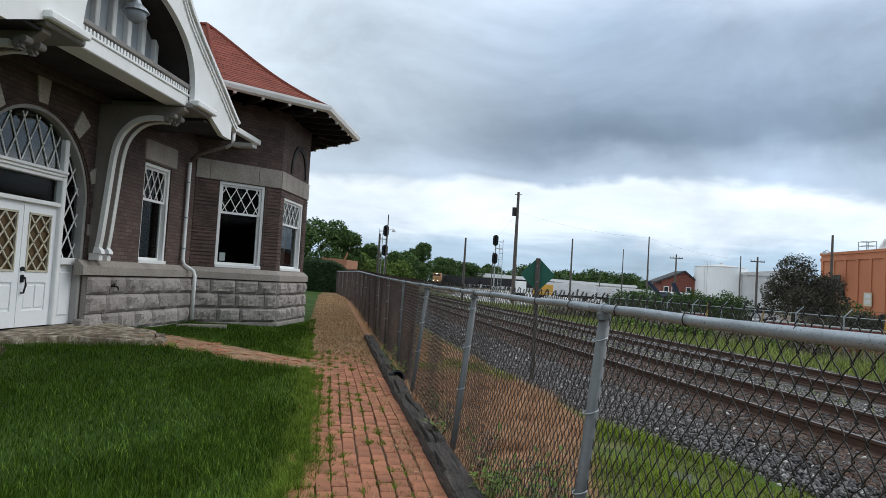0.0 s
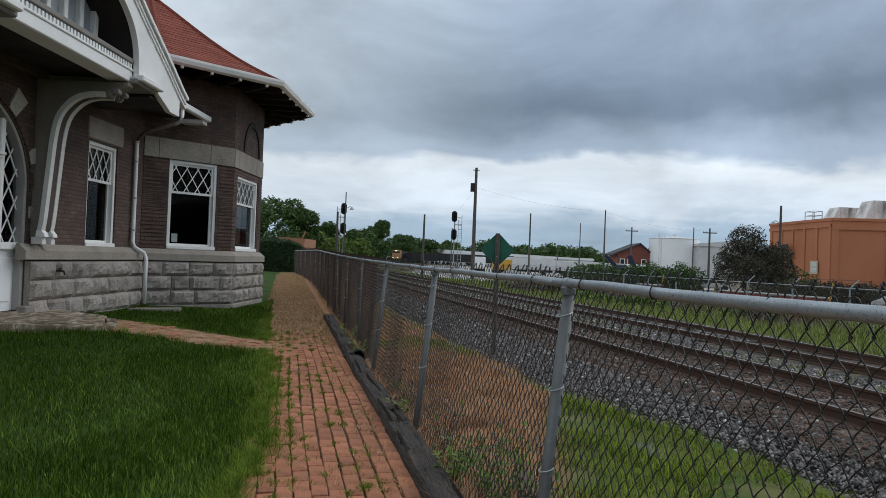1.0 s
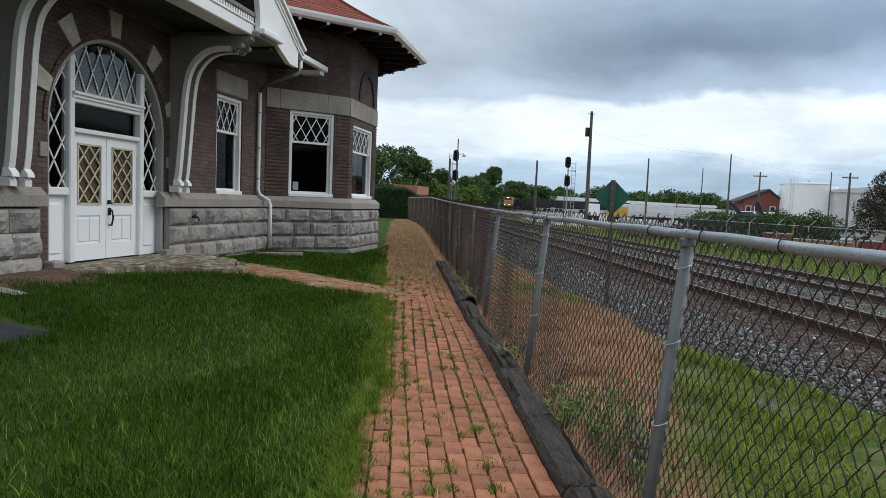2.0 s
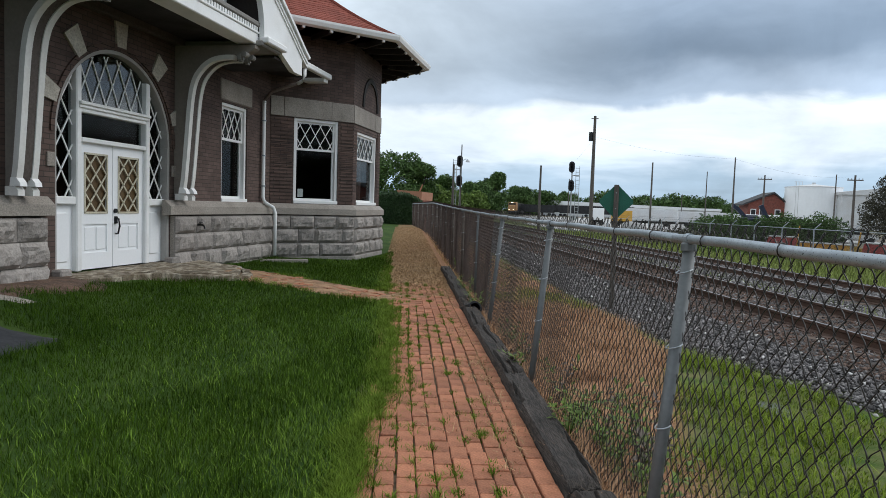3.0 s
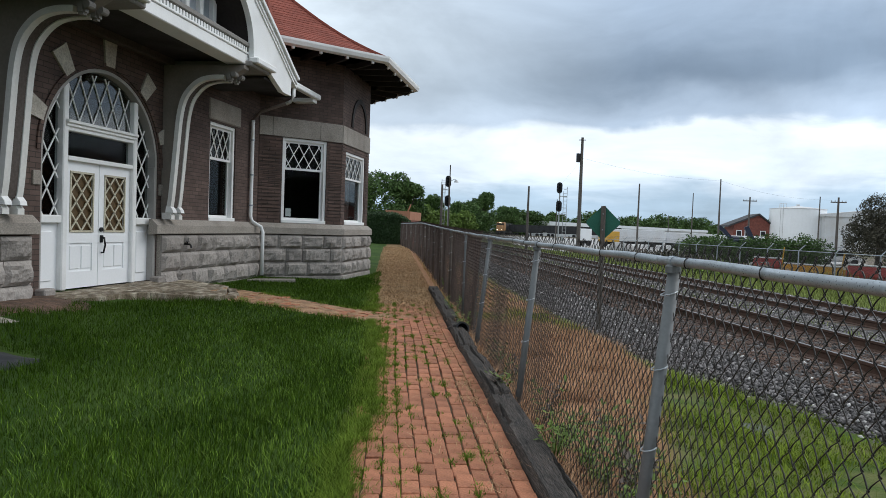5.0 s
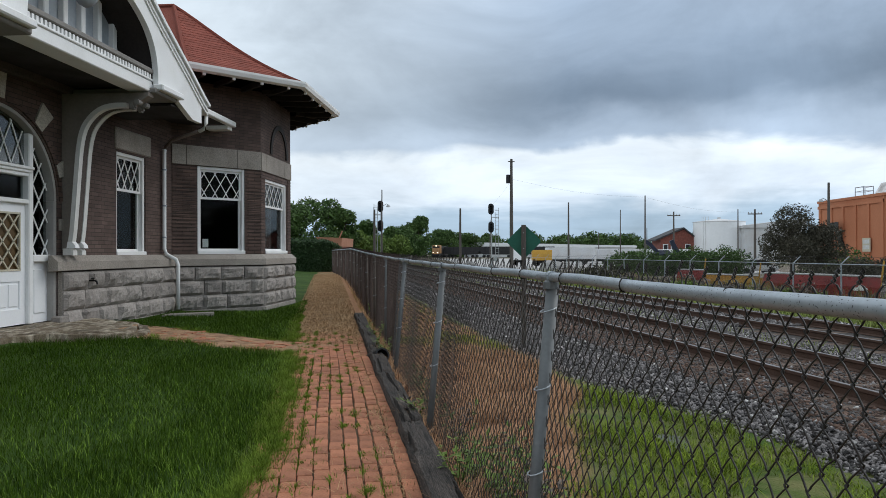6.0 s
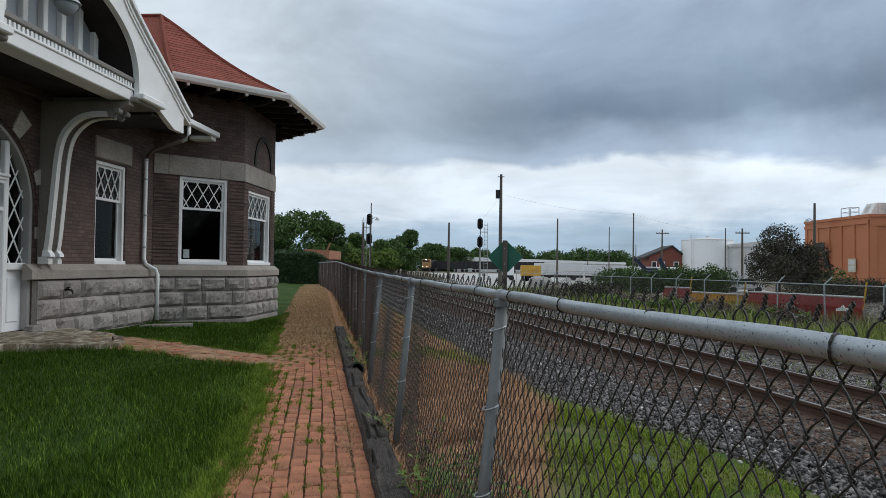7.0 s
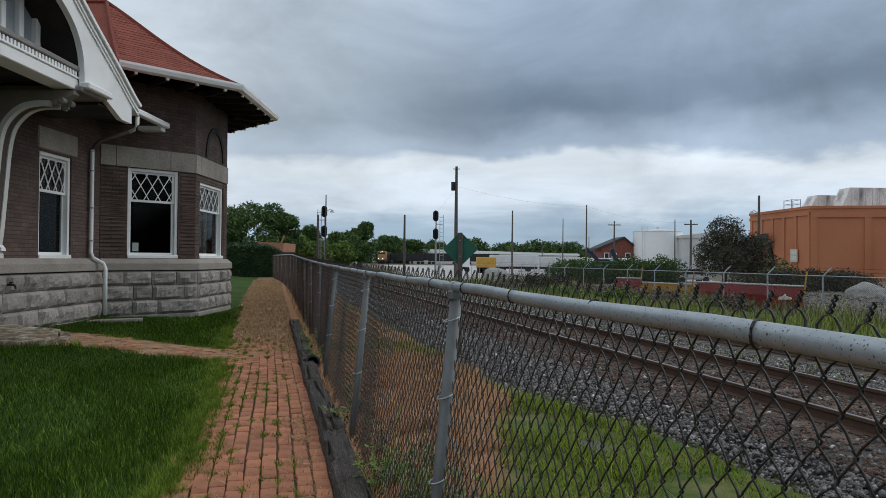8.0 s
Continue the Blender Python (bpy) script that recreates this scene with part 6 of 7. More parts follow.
# leafy weeds at the foot of the fence
def weed(o, s, h, seed, dry):
    r = random.Random(seed)
    base = ground_height(o, s) - 0.02
    w = thing("fence_weed", "straggling weed at the foot of the fence, partly dry", "weed", FENCE @ pose(o, s, base), group="weeds at the fence")
    for q in range(5):
        a, l = r.uniform(0, 6.28), h * r.uniform(0.6, 1.0)
        tip = Vector((0.16 * math.cos(a), 0.22 * math.sin(a), l))
        part("stem", tube([(0, 0, 0), tip * 0.5 + Vector((0, 0, 0.05)), tip], [0.005, 0.004, 0.002], 5), BARK if dry else LEAF_LIGHT, w)
        bm = bmesh.new()
        for i in range(24):
            f = r.uniform(0.1, 1.0)
            p = tip * f + Vector((r.gauss(0, 0.02), r.gauss(0, 0.02), 0.02))
            d = Vector((r.uniform(-1, 1), r.uniform(-1, 1), r.uniform(-0.2, 0.7))).normalized() * r.uniform(0.04, 0.085)
            n_ = d.cross(Vector((0, 0, 1))) * 0.28
            bm.faces.new([bm.verts.new(x) for x in (p, p + d * 0.5 + n_, p + d, p + d * 0.5 - n_)])
        part("leaves", bm, DRY_WEED if dry and q % 2 else LEAF_LIGHT, w)


spots = [(0.16, 1.05, 0.72, True), (0.12, 1.35, 0.55, False), (0.22, 0.75, 0.50, False), (-0.12, 1.6, 0.40, False), (0.2, 1.9, 0.65, True), (0.3, 1.2, 0.75, True),
         (0.1, 2.2, 0.45, False), (0.2, 1.6, 0.6, False), (0.45, 1.5, 0.5, True), (-0.14, 3.4, 0.3, True), (0.1, 4.6, 0.45, True),
         (0.15, 3.0, 0.5, True), (0.1, 5.6, 0.4, False), (-0.15, 7.4, 0.35, False), (-0.14, 9.0, 0.4, False), (0.15, 12.0, 0.6, False), (0.1, 14.0, 0.6, False), (0.2, 10.5, 0.5, True)]
for q, (o, s, h, dry) in enumerate(spots):
    weed(o, s, h, q, dry)

# a shallow puddle in the rank grass
pud = [(2.39 + (0.20 + 0.06 * math.sin(a * 3)) * math.cos(a), 3.45 + (0.42 + 0.1 * math.cos(a * 2)) * math.sin(a)) for a in (2 * math.pi * k / 28 for k in range(28))]
PUDDLE = material("muddy_water", (0.06, 0.058, 0.052), 0.45, second=(0.04, 0.04, 0.036), grainy=0.2)
tagged(mesh_object("puddle", prism(pud, -0.45, -0.375), PUDDLE, None, "shallow grey puddle in the rank grass", FENCE), category="water", kind="structure")

# ---- growth and things beyond ----
def leaf_cloud(clumps, count, size, seed):
    """Leaves scattered through overlapping lumps, denser towards their skins."""
    g = np.random.RandomState(seed)
    weight = np.array([c[3] * c[3] * c[4] for c in clumps])
    pick = g.choice(len(clumps), count, p=weight / weight.sum())
    c = np.array(clumps)[pick]
    d = g.normal(0, 1, (count, 3))
    d /= np.linalg.norm(d, axis=1)[:, None]
    r = g.uniform(0.35, 1.0, count) ** 0.45 * g.uniform(0.85, 1.18, count)
    p = c[:, :3] + d * r[:, None] * np.stack([c[:, 3], c[:, 3], c[:, 4]], 1)
    a = g.normal(0, 1, (count, 3))
    b = g.normal(0, 1, (count, 3))
    a /= np.linalg.norm(a, axis=1)[:, None]
    b /= np.linalg.norm(b, axis=1)[:, None]
    s = (size * g.uniform(0.6, 1.4, count))[:, None]
    v = np.stack([p - a * s, p + b * s * 0.55, p + a * s, p - b * s * 0.55], 1).reshape(-1, 3)
    i = np.arange(count)[:, None, None] * 4
    return v, (i + np.array([[0, 1, 2], [0, 2, 3]])[None]).reshape(-1, 3)


def tree(x, y, h, spread, leaf, label, seed, base=0.0, count=5200, z=-0.5, size=None):
    """A tapered trunk that forks into limbs, and a ragged crown of many leaves."""
    r = random.Random(seed)
    t = thing("tree", label, "tree", pose(x, y, z))
    top = h * 0.62
    part("trunk", tube([(0, 0, -0.3), (0.02 * h, 0.01 * h, top * 0.5), (0.0, 0.03 * h, top)], [h * 0.035, h * 0.026, h * 0.012], 9), BARK, t)
    clumps = []
    for q in range(9):
        a = q * 2.4 + r.uniform(-0.4, 0.4)
        f = r.uniform(0.35, 0.95)
        tip = Vector((math.cos(a) * spread * f * 0.75, math.sin(a) * spread * f * 0.75, base + (h - base) * r.uniform(0.35, 0.85)))
        part("limb", tube([(0, 0, top * r.uniform(0.35, 0.8)), tip * 0.55 + Vector((0, 0, 0.1 * h)), tip], [h * 0.014, h * 0.009, h * 0.004], 6), BARK, t)
        k = spread * r.uniform(0.28, 0.45)
        clumps.append((tip.x, tip.y, tip.z, k, k * r.uniform(0.6, 0.9)))
    for q in range(5):
        clumps.append((r.uniform(-0.35, 0.35) * spread, r.uniform(-0.35, 0.35) * spread, base + (h - base) * r.uniform(0.3, 0.9), spread * 0.36, spread * 0.3))
    v, f = leaf_cloud(clumps, count, size or h * 0.022, seed)
    fast_mesh("crown", v, f, leaf, t)
    return t


# wood on the far side of the line, left of the signals
for q, (x, y, h, w, leaf, lab) in enumerate((
        (-17.4, 60, 7.1, 3.7, LEAF, "dark broad-leaved tree behind the hedge"), (-14.8, 65, 7.9, 2.9, LEAF, "dark broad-leaved tree with a pointed crown"),
        (-20.8, 58, 6.4, 3.8, LEAF, "dark broad-leaved tree behind the hedge"), (-15.5, 82, 5.9, 2.6, LEAF, "dark broad-leaved tree at the wood's edge"),
        (-14.2, 74, 4.4, 3.2, LEAF_LIGHT, "bright green tree with a lumpy crown"), (-17.6, 78, 5.0, 3.4, LEAF_LIGHT, "bright green tree with a lumpy crown"),
        (-14.8, 98, 5.8, 3.0, LEAF, "dark broad-leaved tree at the wood's edge"), (-12.8, 92, 4.2, 2.4, LEAF_LIGHT, "bright green tree with a lumpy crown"),
        (-16.6, 120, 6.9, 3.4, LEAF, "dark broad-leaved tree at the wood's edge"), (-15.6, 125, 5.0, 3.0, LEAF, "dark broad-leaved tree at the wood's edge"),
        (-16.9, 145, 10.8, 3.9, LEAF, "tall dark tree standing over the wood"), (-20.5, 170, 7.6, 4.2, LEAF, "dark broad-leaved tree at the wood's edge"),
        (-22.5, 285, 12.0, 7.5, LEAF, "dark broad-leaved tree behind the train"), (-13.0, 300, 11.5, 7.5, LEAF, "dark broad-leaved tree beside the line"),
        (-3.0, 310, 11.0, 7.5, LEAF, "dark broad-leaved tree beside the line"))):
    tree(x, y, h, w, leaf, lab, 40 + q, count=9000, base=0.2, size=0.10 + y * 0.0009)

# distant woods as ragged masses
def wood(x0, x1, y, h, seed, leaf, count):
    r = random.Random(seed)
    clumps = []
    n = int((x1 - x0) / (h * 0.8))
    for q in range(n):
        k = h * r.uniform(0.45, 0.75)
        clumps.append((x0 + (x1 - x0) * (q + r.uniform(-0.3, 0.3)) / n, y + r.uniform(-6, 6), h * r.uniform(0.1, 0.5), k, k * 0.8))
    v, f = leaf_cloud(clumps, count, h * 0.055, seed)
    tagged(fast_mesh("far_wood", v, f, leaf), "far dark green wood along the horizon", "wood", kind="stuff")


wood(-30, 75, 330, 11.5, 70, LEAF, 24000)
wood(-90, -18, 150, 7, 71, LEAF, 6000)
wood(30, 130, 420, 14, 72, LEAF, 18000)
wood(-24, -12.5, 100, 3.2, 73, LEAF_LIGHT, 12000)
# the wood goes on behind the viewer and beyond the factory yard
wood(-70, 70, -70, 9, 74, LEAF, 5000)
for q in range(9):
    v, f = leaf_cloud([(62 + 4 * math.sin(q), -62 + q * 14 + k * 4.6, 2.5 + 1.5 * math.sin(k * 2 + q), 4.5, 4.2) for k in range(3)], 1500, 0.8, 75 + q)
    tagged(fast_mesh("far_wood", v, f, LEAF), "dark green wood beyond the yard", "wood", kind="stuff")

# clipped hedge that closes the path
hedge = thing("hedge", "dense dark clipped hedge across the end of the path", "hedge", pose(-10.2, 43.6, 0.25, 0, 0, 14))
part("hedge_core", soft_box(-3.9, 0.55, -0.6, 1.8, 0, 1.95, 0.5, 3), HEDGE_LEAF, hedge)
g = np.random.RandomState(5)
n = 24000
face = g.randint(0, 3, n)
hx, hy, hz = g.uniform(-4.0, 0.75, n), g.uniform(-0.75, 1.9, n), g.uniform(0.0, 2.1, n)
hy = np.where(face < 2, -0.72 + g.normal(0, 0.09, n), hy)
hz = np.where(face == 2, 2.05 + g.normal(0, 0.08, n), hz)
round_off = np.clip((hx + 0.7) / 1.45, 0, 1) ** 2
hz = hz * (1 - 0.28 * round_off)
hy = hy + 0.7 * round_off * (face < 2)
c = np.stack([hx, hy, hz], 1)
a, b = g.normal(0, 1, (n, 3)), g.normal(0, 1, (n, 3))
a /= np.linalg.norm(a, axis=1)[:, None]
b /= np.linalg.norm(b, axis=1)[:, None]
s = g.uniform(0.04, 0.085, n)[:, None]
v = np.stack([c - a * s, c + b * s * 0.5, c + a * s, c - b * s * 0.5], 1).reshape(-1, 3)
fast_mesh("hedge_leaves", v, (np.arange(n)[:, None, None] * 4 + np.array([[0, 1, 2], [0, 2, 3]])[None]).reshape(-1, 3), HEDGE_LEAF, hedge)

# small house whose tan roof shows over the hedge
house = thing("house", "small house with a tan roof behind the hedge", "house", pose(-11.9, 50, 0.42))
part("wall", boxes((-0.9, 0.9, 0, 3.5, -1.0, 1.75)), HOUSE_BRICK, house)
part("roof", slab_xz([(-0.6, 1.75), (0.95, 1.62), (0.98, 2.27), (-1.0, 2.35)], -0.3, 3.8), TAN_ROOF, house)
part("vent_pipe", tube([(0.45, 1, 2.2), (0.72, 1, 2.85)], 0.05, 6), TAN_ROOF, house)


# ---- signals ----
def signal(x, y, h, heads, side):
    """A slim mast with two oval heads, and a caged ladder that stands off to one side."""
    m = thing("railway_signal", "silver railway signal mast with two black signal heads", "railway signal", pose(x, y, -0.6), group="railway signals")
    part("mast", tube([(0, 0, 0), (0, 0, h)], 0.075, 10), SILVER, m)
    part("base", soft_box(-0.22, 0.22, -0.22, 0.22, 0, 0.9, 0.03), SILVER, m)
    part("junction_box", soft_box(side * 0.42 - 0.2, side * 0.42 + 0.2, -0.2, 0.15, 1.2, 1.75, 0.03), SILVER, m)
    for z in heads:
        hd = part("signal_head", tube([(-0.04, -0.32, z - 0.22), (-0.04, -0.32, z + 0.22)], 0.01, 4), SIGNAL_BLACK, m)
        bm = bmesh.new()
        pts = [(0.31 * math.cos(a), 0.31 * math.sin(a) + (0.30 if math.sin(a) > 0 else -0.30)) for a in (2 * math.pi * q / 24 + 0.01 for q in range(24))]
        slab_xz(pts, -0.30, -0.22, bm)
        bmesh.ops.recalc_face_normals(bm, faces=bm.faces[:])
        part("backplate", bm, SIGNAL_BLACK, hd, "black oval backplate", pose(-0.04, 0, z))
        for q in (-0.3, 0.0, 0.3):
            part("hood", tube([(-0.04, -0.3, z + q), (-0.04, -0.62, z + q - 0.02)], 0.11, 10, cap=False), SIGNAL_BLACK, hd)
    near, far = side * 0.42, side * 0.80
    for q, top in ((near, h - 0.3), (far, h + 0.2)):
        part("ladder_rail", tube([(q, 0.1, 0.2), (q, 0.1, top)], 0.032, 6), SILVER, m)
    for q in range(int(h / 0.42)):
        part("rung", tube([(near, 0.1, 0.5 + q * 0.42), (far, 0.1, 0.5 + q * 0.42)], 0.02, 5), SILVER, m)
    for z in heads:
        part("platform", boxes((min(0, far), max(0, far), -0.25, 0.35, z - 0.92, z - 0.86)), SILVER, m)
        part("guard_rail", tube([(near * 0.4, -0.2, z - 0.1), (far, -0.2, z - 0.1), (far, -0.2, z - 0.86)], 0.022, 5), SILVER, m)
    return m


signal(0.05, 75, 6.9, (6.95, 4.95), 1)
signal(-11.75, 72, 7.2, (7.15, 5.05), -1)


# ---- poles ----
def pole(x, y, top, r=0.11, arm=0.0, lamp_side=0, label="weathered wooden utility pole", box_at=0.0, base=-0.7):
    p = thing("utility_pole", label, "pole", pose(x, y, base), group="poles")
    part("shaft", tube([(0, 0, -0.3), (0.0, 0, (top - base) * 0.5), (0.02, 0, top - base)], [r * 1.25, r * 1.1, r * 0.8], 9), POLE_WOOD, p)
    if arm:
        part("crossarm", soft_box(-arm, arm, -0.16, -0.06, top - base - 0.75, top - base - 0.6, 0.01), POLE_WOOD, p)
        for q in (-0.9, -0.45, 0.45, 0.9):
            part("insulator", tube([(q * arm, -0.11, top - base - 0.6), (q * arm, -0.11, top - base - 0.42)], 0.05, 6), SILVER, p)
    if lamp_side:
        part("lamp_arm", tube([(0, 0, top - base - 1.8), (lamp_side * 0.5, 0, top - base - 1.5), (lamp_side * 0.7, 0, top - base - 1.6)], 0.035, 6), SILVER, p)
        part("lamp_head", tube([(lamp_side * 0.7, 0, top - base - 1.6), (lamp_side * 0.7, 0, top - base - 1.85)], [0.12, 0.26], 10), SILVER, p)
    if box_at:
        part("transformer", tube([(-0.38, 0, box_at - base), (-0.38, 0, box_at - base + 1.0)], 0.24, 10), SIGNAL_BLACK, p, "black pole transformer")
        for z in (0.2, 0.8):
            part("bracket", boxes((-0.3, 0.0, -0.04, 0.04, box_at - base + z, box_at - base + z + 0.06)), BLACK_IRON, p)
        part("top_arm", soft_box(-0.4, 0.4, -0.2, -0.1, top - base - 0.35, top - base - 0.27, 0.01), POLE_WOOD, p)
    return p


pole(2.35, 80, 12.55, 0.19, box_at=9.7, label="tall wooden utility pole with a black transformer")
pole(-2.6, 60, 5.5, 0.1, label="slender dark pole beside the yard")
pole(10.0, 90, 8.1, 0.11, label="weathered wooden pole with a small cap")
pole(18.8, 85, 8.5, 0.09, label="slender grey metal pole")
pole(20.2, 110, 8.3, 0.08, label="slender grey metal pole")
pole(31.0, 120, 8.5, 0.14, arm=1.1, label="wooden utility pole with a crossarm")
pole(33.6, 96, 7.4, 0.08, label="slender grey metal pole")
pole(37.3, 100, 7.6, 0.15, arm=1.0, label="wooden utility pole with a crossarm")
pole(32.6, 68, 8.2, 0.13, lamp_side=-1, label="wooden pole with a small yard lamp")
pole(-12.15, 70, 6.1, 0.13, label="slender dark pole beside the signal")
pole(-11.6, 71.5, 8.3, 0.07, lamp_side=1, label="dark pole with a small curved lamp")
pole(-0.6, 120, 7.2, 0.08, label="slender grey metal pole")
pole(43.5, 200, 8.5, 0.12, label="slender grey metal pole")
pole(25.5, 170, 6.5, 0.10, label="slender grey metal pole")

# overhead cable from the tall pole
cable = thing("overhead_cable", "thin dark overhead cable slung between the poles", "cable")
for a, b, sag in (((2.35, 80, 10.2), (18.8, 85, 8.3), 0.5), ((18.8, 85, 8.3), (36.6, 100, 7.2), 0.6), ((2.35, 80, 10.0), (-0.35, 75, 6.2), 0.1)):
    pts = [Vector(a).lerp(Vector(b), k / 14) - Vector((0, 0, sag * math.sin(math.pi * k / 14))) for k in range(15)]
    part("wire", tube(pts, 0.006, 4), BLACK_IRON, cable)

# ---- yard surface, train and low sheds ----
tagged(mesh_object("road", prism([(-8, 75), (30, 70), (48, 150), (40, 245), (-22, 252), (-13, 190), (-7, 130)], -0.70, -0.64), YARD_GRAVEL), "pale gravel yard behind the tracks", "yard", kind="structure")

loco = thing("locomotive", "orange and black diesel locomotive with lit headlights", "locomotive", pose(-22.6, 255, -0.3, 0, 0, -8))
part("hood", soft_box(-1.3, 1.3, 4, 16, 1.5, 4.3, 0.15), COAL_BLACK, loco)
part("cab", soft_box(-1.5, 1.5, 1.5, 4.2, 1.5, 4.7, 0.2), ORANGE_LOCO, loco)
part("nose", soft_box(-1.2, 1.2, 0, 1.6, 1.2, 3.4, 0.2), ORANGE_LOCO, loco)
part("windscreen", boxes((-1.3, 1.3, 1.44, 1.5, 3.7, 4.3)), SIGNAL_BLACK, loco)
part("frame", soft_box(-1.5, 1.5, 0, 16, 0.8, 1.5, 0.1), COAL_BLACK, loco)
for z, x in ((4.45, -0.2), (4.45, 0.2), (1.9, -0.8), (1.9, 0.8)):
    part("headlight", tube([(x, -0.1 if z < 3 else 1.4, z), (x, -0.14 if z < 3 else 1.36, z)], 0.13, 10), LAMP_GLOW, loco, "lit headlight")
for y in (1.5, 3.2, 12.5, 14.2):
    part("wheel", tube([(-1.4, y, 0.5), (1.4, y, 0.5)], 0.5, 12), COAL_BLACK, loco)


def wagon(x, y, turn):
    w = thing("hopper_wagon", "black bogie hopper wagon behind the locomotive", "railway wagon", pose(x, y, -0.3, 0, 0, turn), group="coal wagons")
    part("body", slab_xz([(-7.0, 4.0), (7.0, 4.0), (7.0, 2.4), (5.5, 1.1), (-5.5, 1.1), (-7.0, 2.4)][::-1], -1.5, 1.5), COAL_BLACK, w)
    for q in range(9):
        part("rib", boxes((-6.8 + q * 1.7 - 0.08, -6.8 + q * 1.7 + 0.08, -1.6, 1.6, 1.4, 4.05)), COAL_BLACK, w)
    for q in (-5.6, -4.0, 4.0, 5.6):
        part("wheel", tube([(q, -0.9, 0.5), (q, 0.9, 0.5)], 0.48, 12), COAL_BLACK, w)
    return w


for q in range(3):
    wagon(-12.6 + q * 13.6, 262 - q * 3.5, -14)

shed = thing("long_shed", "long low white-roofed shed far along the line", "shed", pose(8, 300, -0.5))
part("wall", boxes((-22, 52, 0, 12, 0, 5.0)), METAL_SHEET, shed)
part("roof", slab_xz([(-22.5, 5.0), (52.5, 4.0), (52.5, 4.8), (-22.5, 6.7)], -0.5, 12.5), TANK_WHITE, shed)


def trailer(x, y, length, h, mat, label, turn=0):
    t = thing("box_trailer", label, "trailer", pose(x, y, -0.65, 0, 0, turn), group="trailers in the yard")
    part("box", soft_box(0, length, -1.2, 1.2, 0.9, 0.9 + h, 0.06), mat, t)
    for q in range(int(length / 1.2)):
        part("rib", boxes((q * 1.2 + 0.4, q * 1.2 + 0.46, -1.23, 1.23, 0.95, 0.85 + h)), mat, t)
    for q in (0.18, 0.28, 0.8):
        part("wheel", tube([(length * q, -1.1, 0.45), (length * q, 1.1, 0.45)], 0.45, 12), COAL_BLACK, t)
    part("chassis", boxes((0.1, length - 0.1, -0.5, 0.5, 0.5, 0.9)), COAL_BLACK, t)


trailer(3.2, 118, 2.2, 2.0, TANK_WHITE, "short white box body parked in the yard")
trailer(6.3, 112, 3.2, 1.7, YELLOW_PAINT, "yellow box trailer parked in the yard")
trailer(9.6, 128, 9.0, 2.2, METAL_SHEET, "grey sheet-sided trailer parked in the yard")
trailer(19.2, 130, 9.0, 1.9, METAL_SHEET, "grey sheet-sided trailer parked in the yard")
trailer(29.0, 140, 10.0, 1.8, TANK_WHITE, "low white trailer parked in the yard")

# ---- tank, buildings ----
tank = thing("storage_tank", "white steel storage tank with a low conical roof", "tank", pose(57.4, 180, -0.7))
part("shell", tube([(0, 0, 0), (0, 0, 9.8)], 6.3, 48), TANK_WHITE, tank)
part("roof", tube([(0, 0, 9.8), (0, 0, 9.95), (0, 0, 10.7)], [6.4, 6.4, 0.4], 48), METAL_SHEET, tank)
part("vent", tube([(0, 0, 10.6), (0, 0, 11.1)], 0.4, 12), METAL_SHEET, tank)
for z in (2.7, 5.4, 8.1):
    part("seam", tube([(0, 0, z), (0, 0, z + 0.03)], 6.31, 48), TANK_WHITE, tank)
for x in (-0.3, 0.3):
    part("ladder_rail", tube([(x - 4.9, -4.3, 0), (x - 4.9, -4.3, 11.0)], 0.06, 6), METAL_SHEET, tank)
for x in (-5.0, -3.4):
    part("rail_post", tube([(x, -2.6, 9.9), (x, -2.6, 11.2)], 0.05, 6), METAL_SHEET, tank)
part("guard_rail", tube([(-5.0, -2.6, 11.1), (-3.4, -2.6, 11.1)], 0.05, 6), METAL_SHEET, tank)

white_shed = thing("white_building", "plain white industrial building with a flat roof", "building", pose(61.0, 172, -0.7))
part("wall", boxes((0, 14, 0, 20, 0, 8.1)), METAL_SHEET, white_shed)
part("roof", slab_xz([(-0.4, 8.1), (14.4, 8.1), (14.4, 10.4), (-0.4, 8.7)], -0.4, 20.4), METAL_SHEET, white_shed)

red_house = thing("brick_house", "red brick gabled house with a dark roof", "house", pose(42.3, 180, -0.2))
part("wall", slab_xz([(0, 0), (9.2, 0), (9.2, 5.2), (6.2, 7.6), (0.5, 5.2)][::-1], 0, 10), HOUSE_BRICK, red_house)
part("roof", slab_xz([(-1.0, 4.6), (6.2, 7.7), (9.6, 5.0), (9.6, 5.35), (6.2, 8.1), (-1.0, 5.0)], -0.5, 10.5), DARK_ROOF, red_house)
for x in (1.0, 3.0, 6.6):
    win = part("window", boxes((x, x + 1.3, -0.08, 0.02, 2.2, 3.8)), TANK_WHITE, red_house)
    part("pane", boxes((x + 0.15, x + 1.15, -0.1, -0.07, 2.35, 3.65)), SIGNAL_BLACK, win)

digger = thing("excavator", "dark blue excavator with its arms folded in the yard", "excavator", pose(20.2, 86, -0.7))
part("body", soft_box(0, 2.6, 0, 2.4, 0.8, 2.2, 0.15), BLUE_PAINT, digger)
part("boom", ribbon([(-1.0, 3.6), (-0.4, 3.2), (0.8, 1.9)], (0.8, 1.2), 0.45), BLUE_PAINT, digger)
part("stick", ribbon([(2.2, 3.7), (2.6, 2.9), (3.4, 1.5)], (0.8, 1.2), 0.5), BLUE_PAINT, digger)
part("counterweight", soft_box(0.4, 2.4, 1.9, 2.9, 1.2, 2.5, 0.2), BLUE_PAINT, digger)
part("tracks", soft_box(-0.2, 2.8, -0.2, 2.6, 0, 0.85, 0.3, 2), COAL_BLACK, digger)

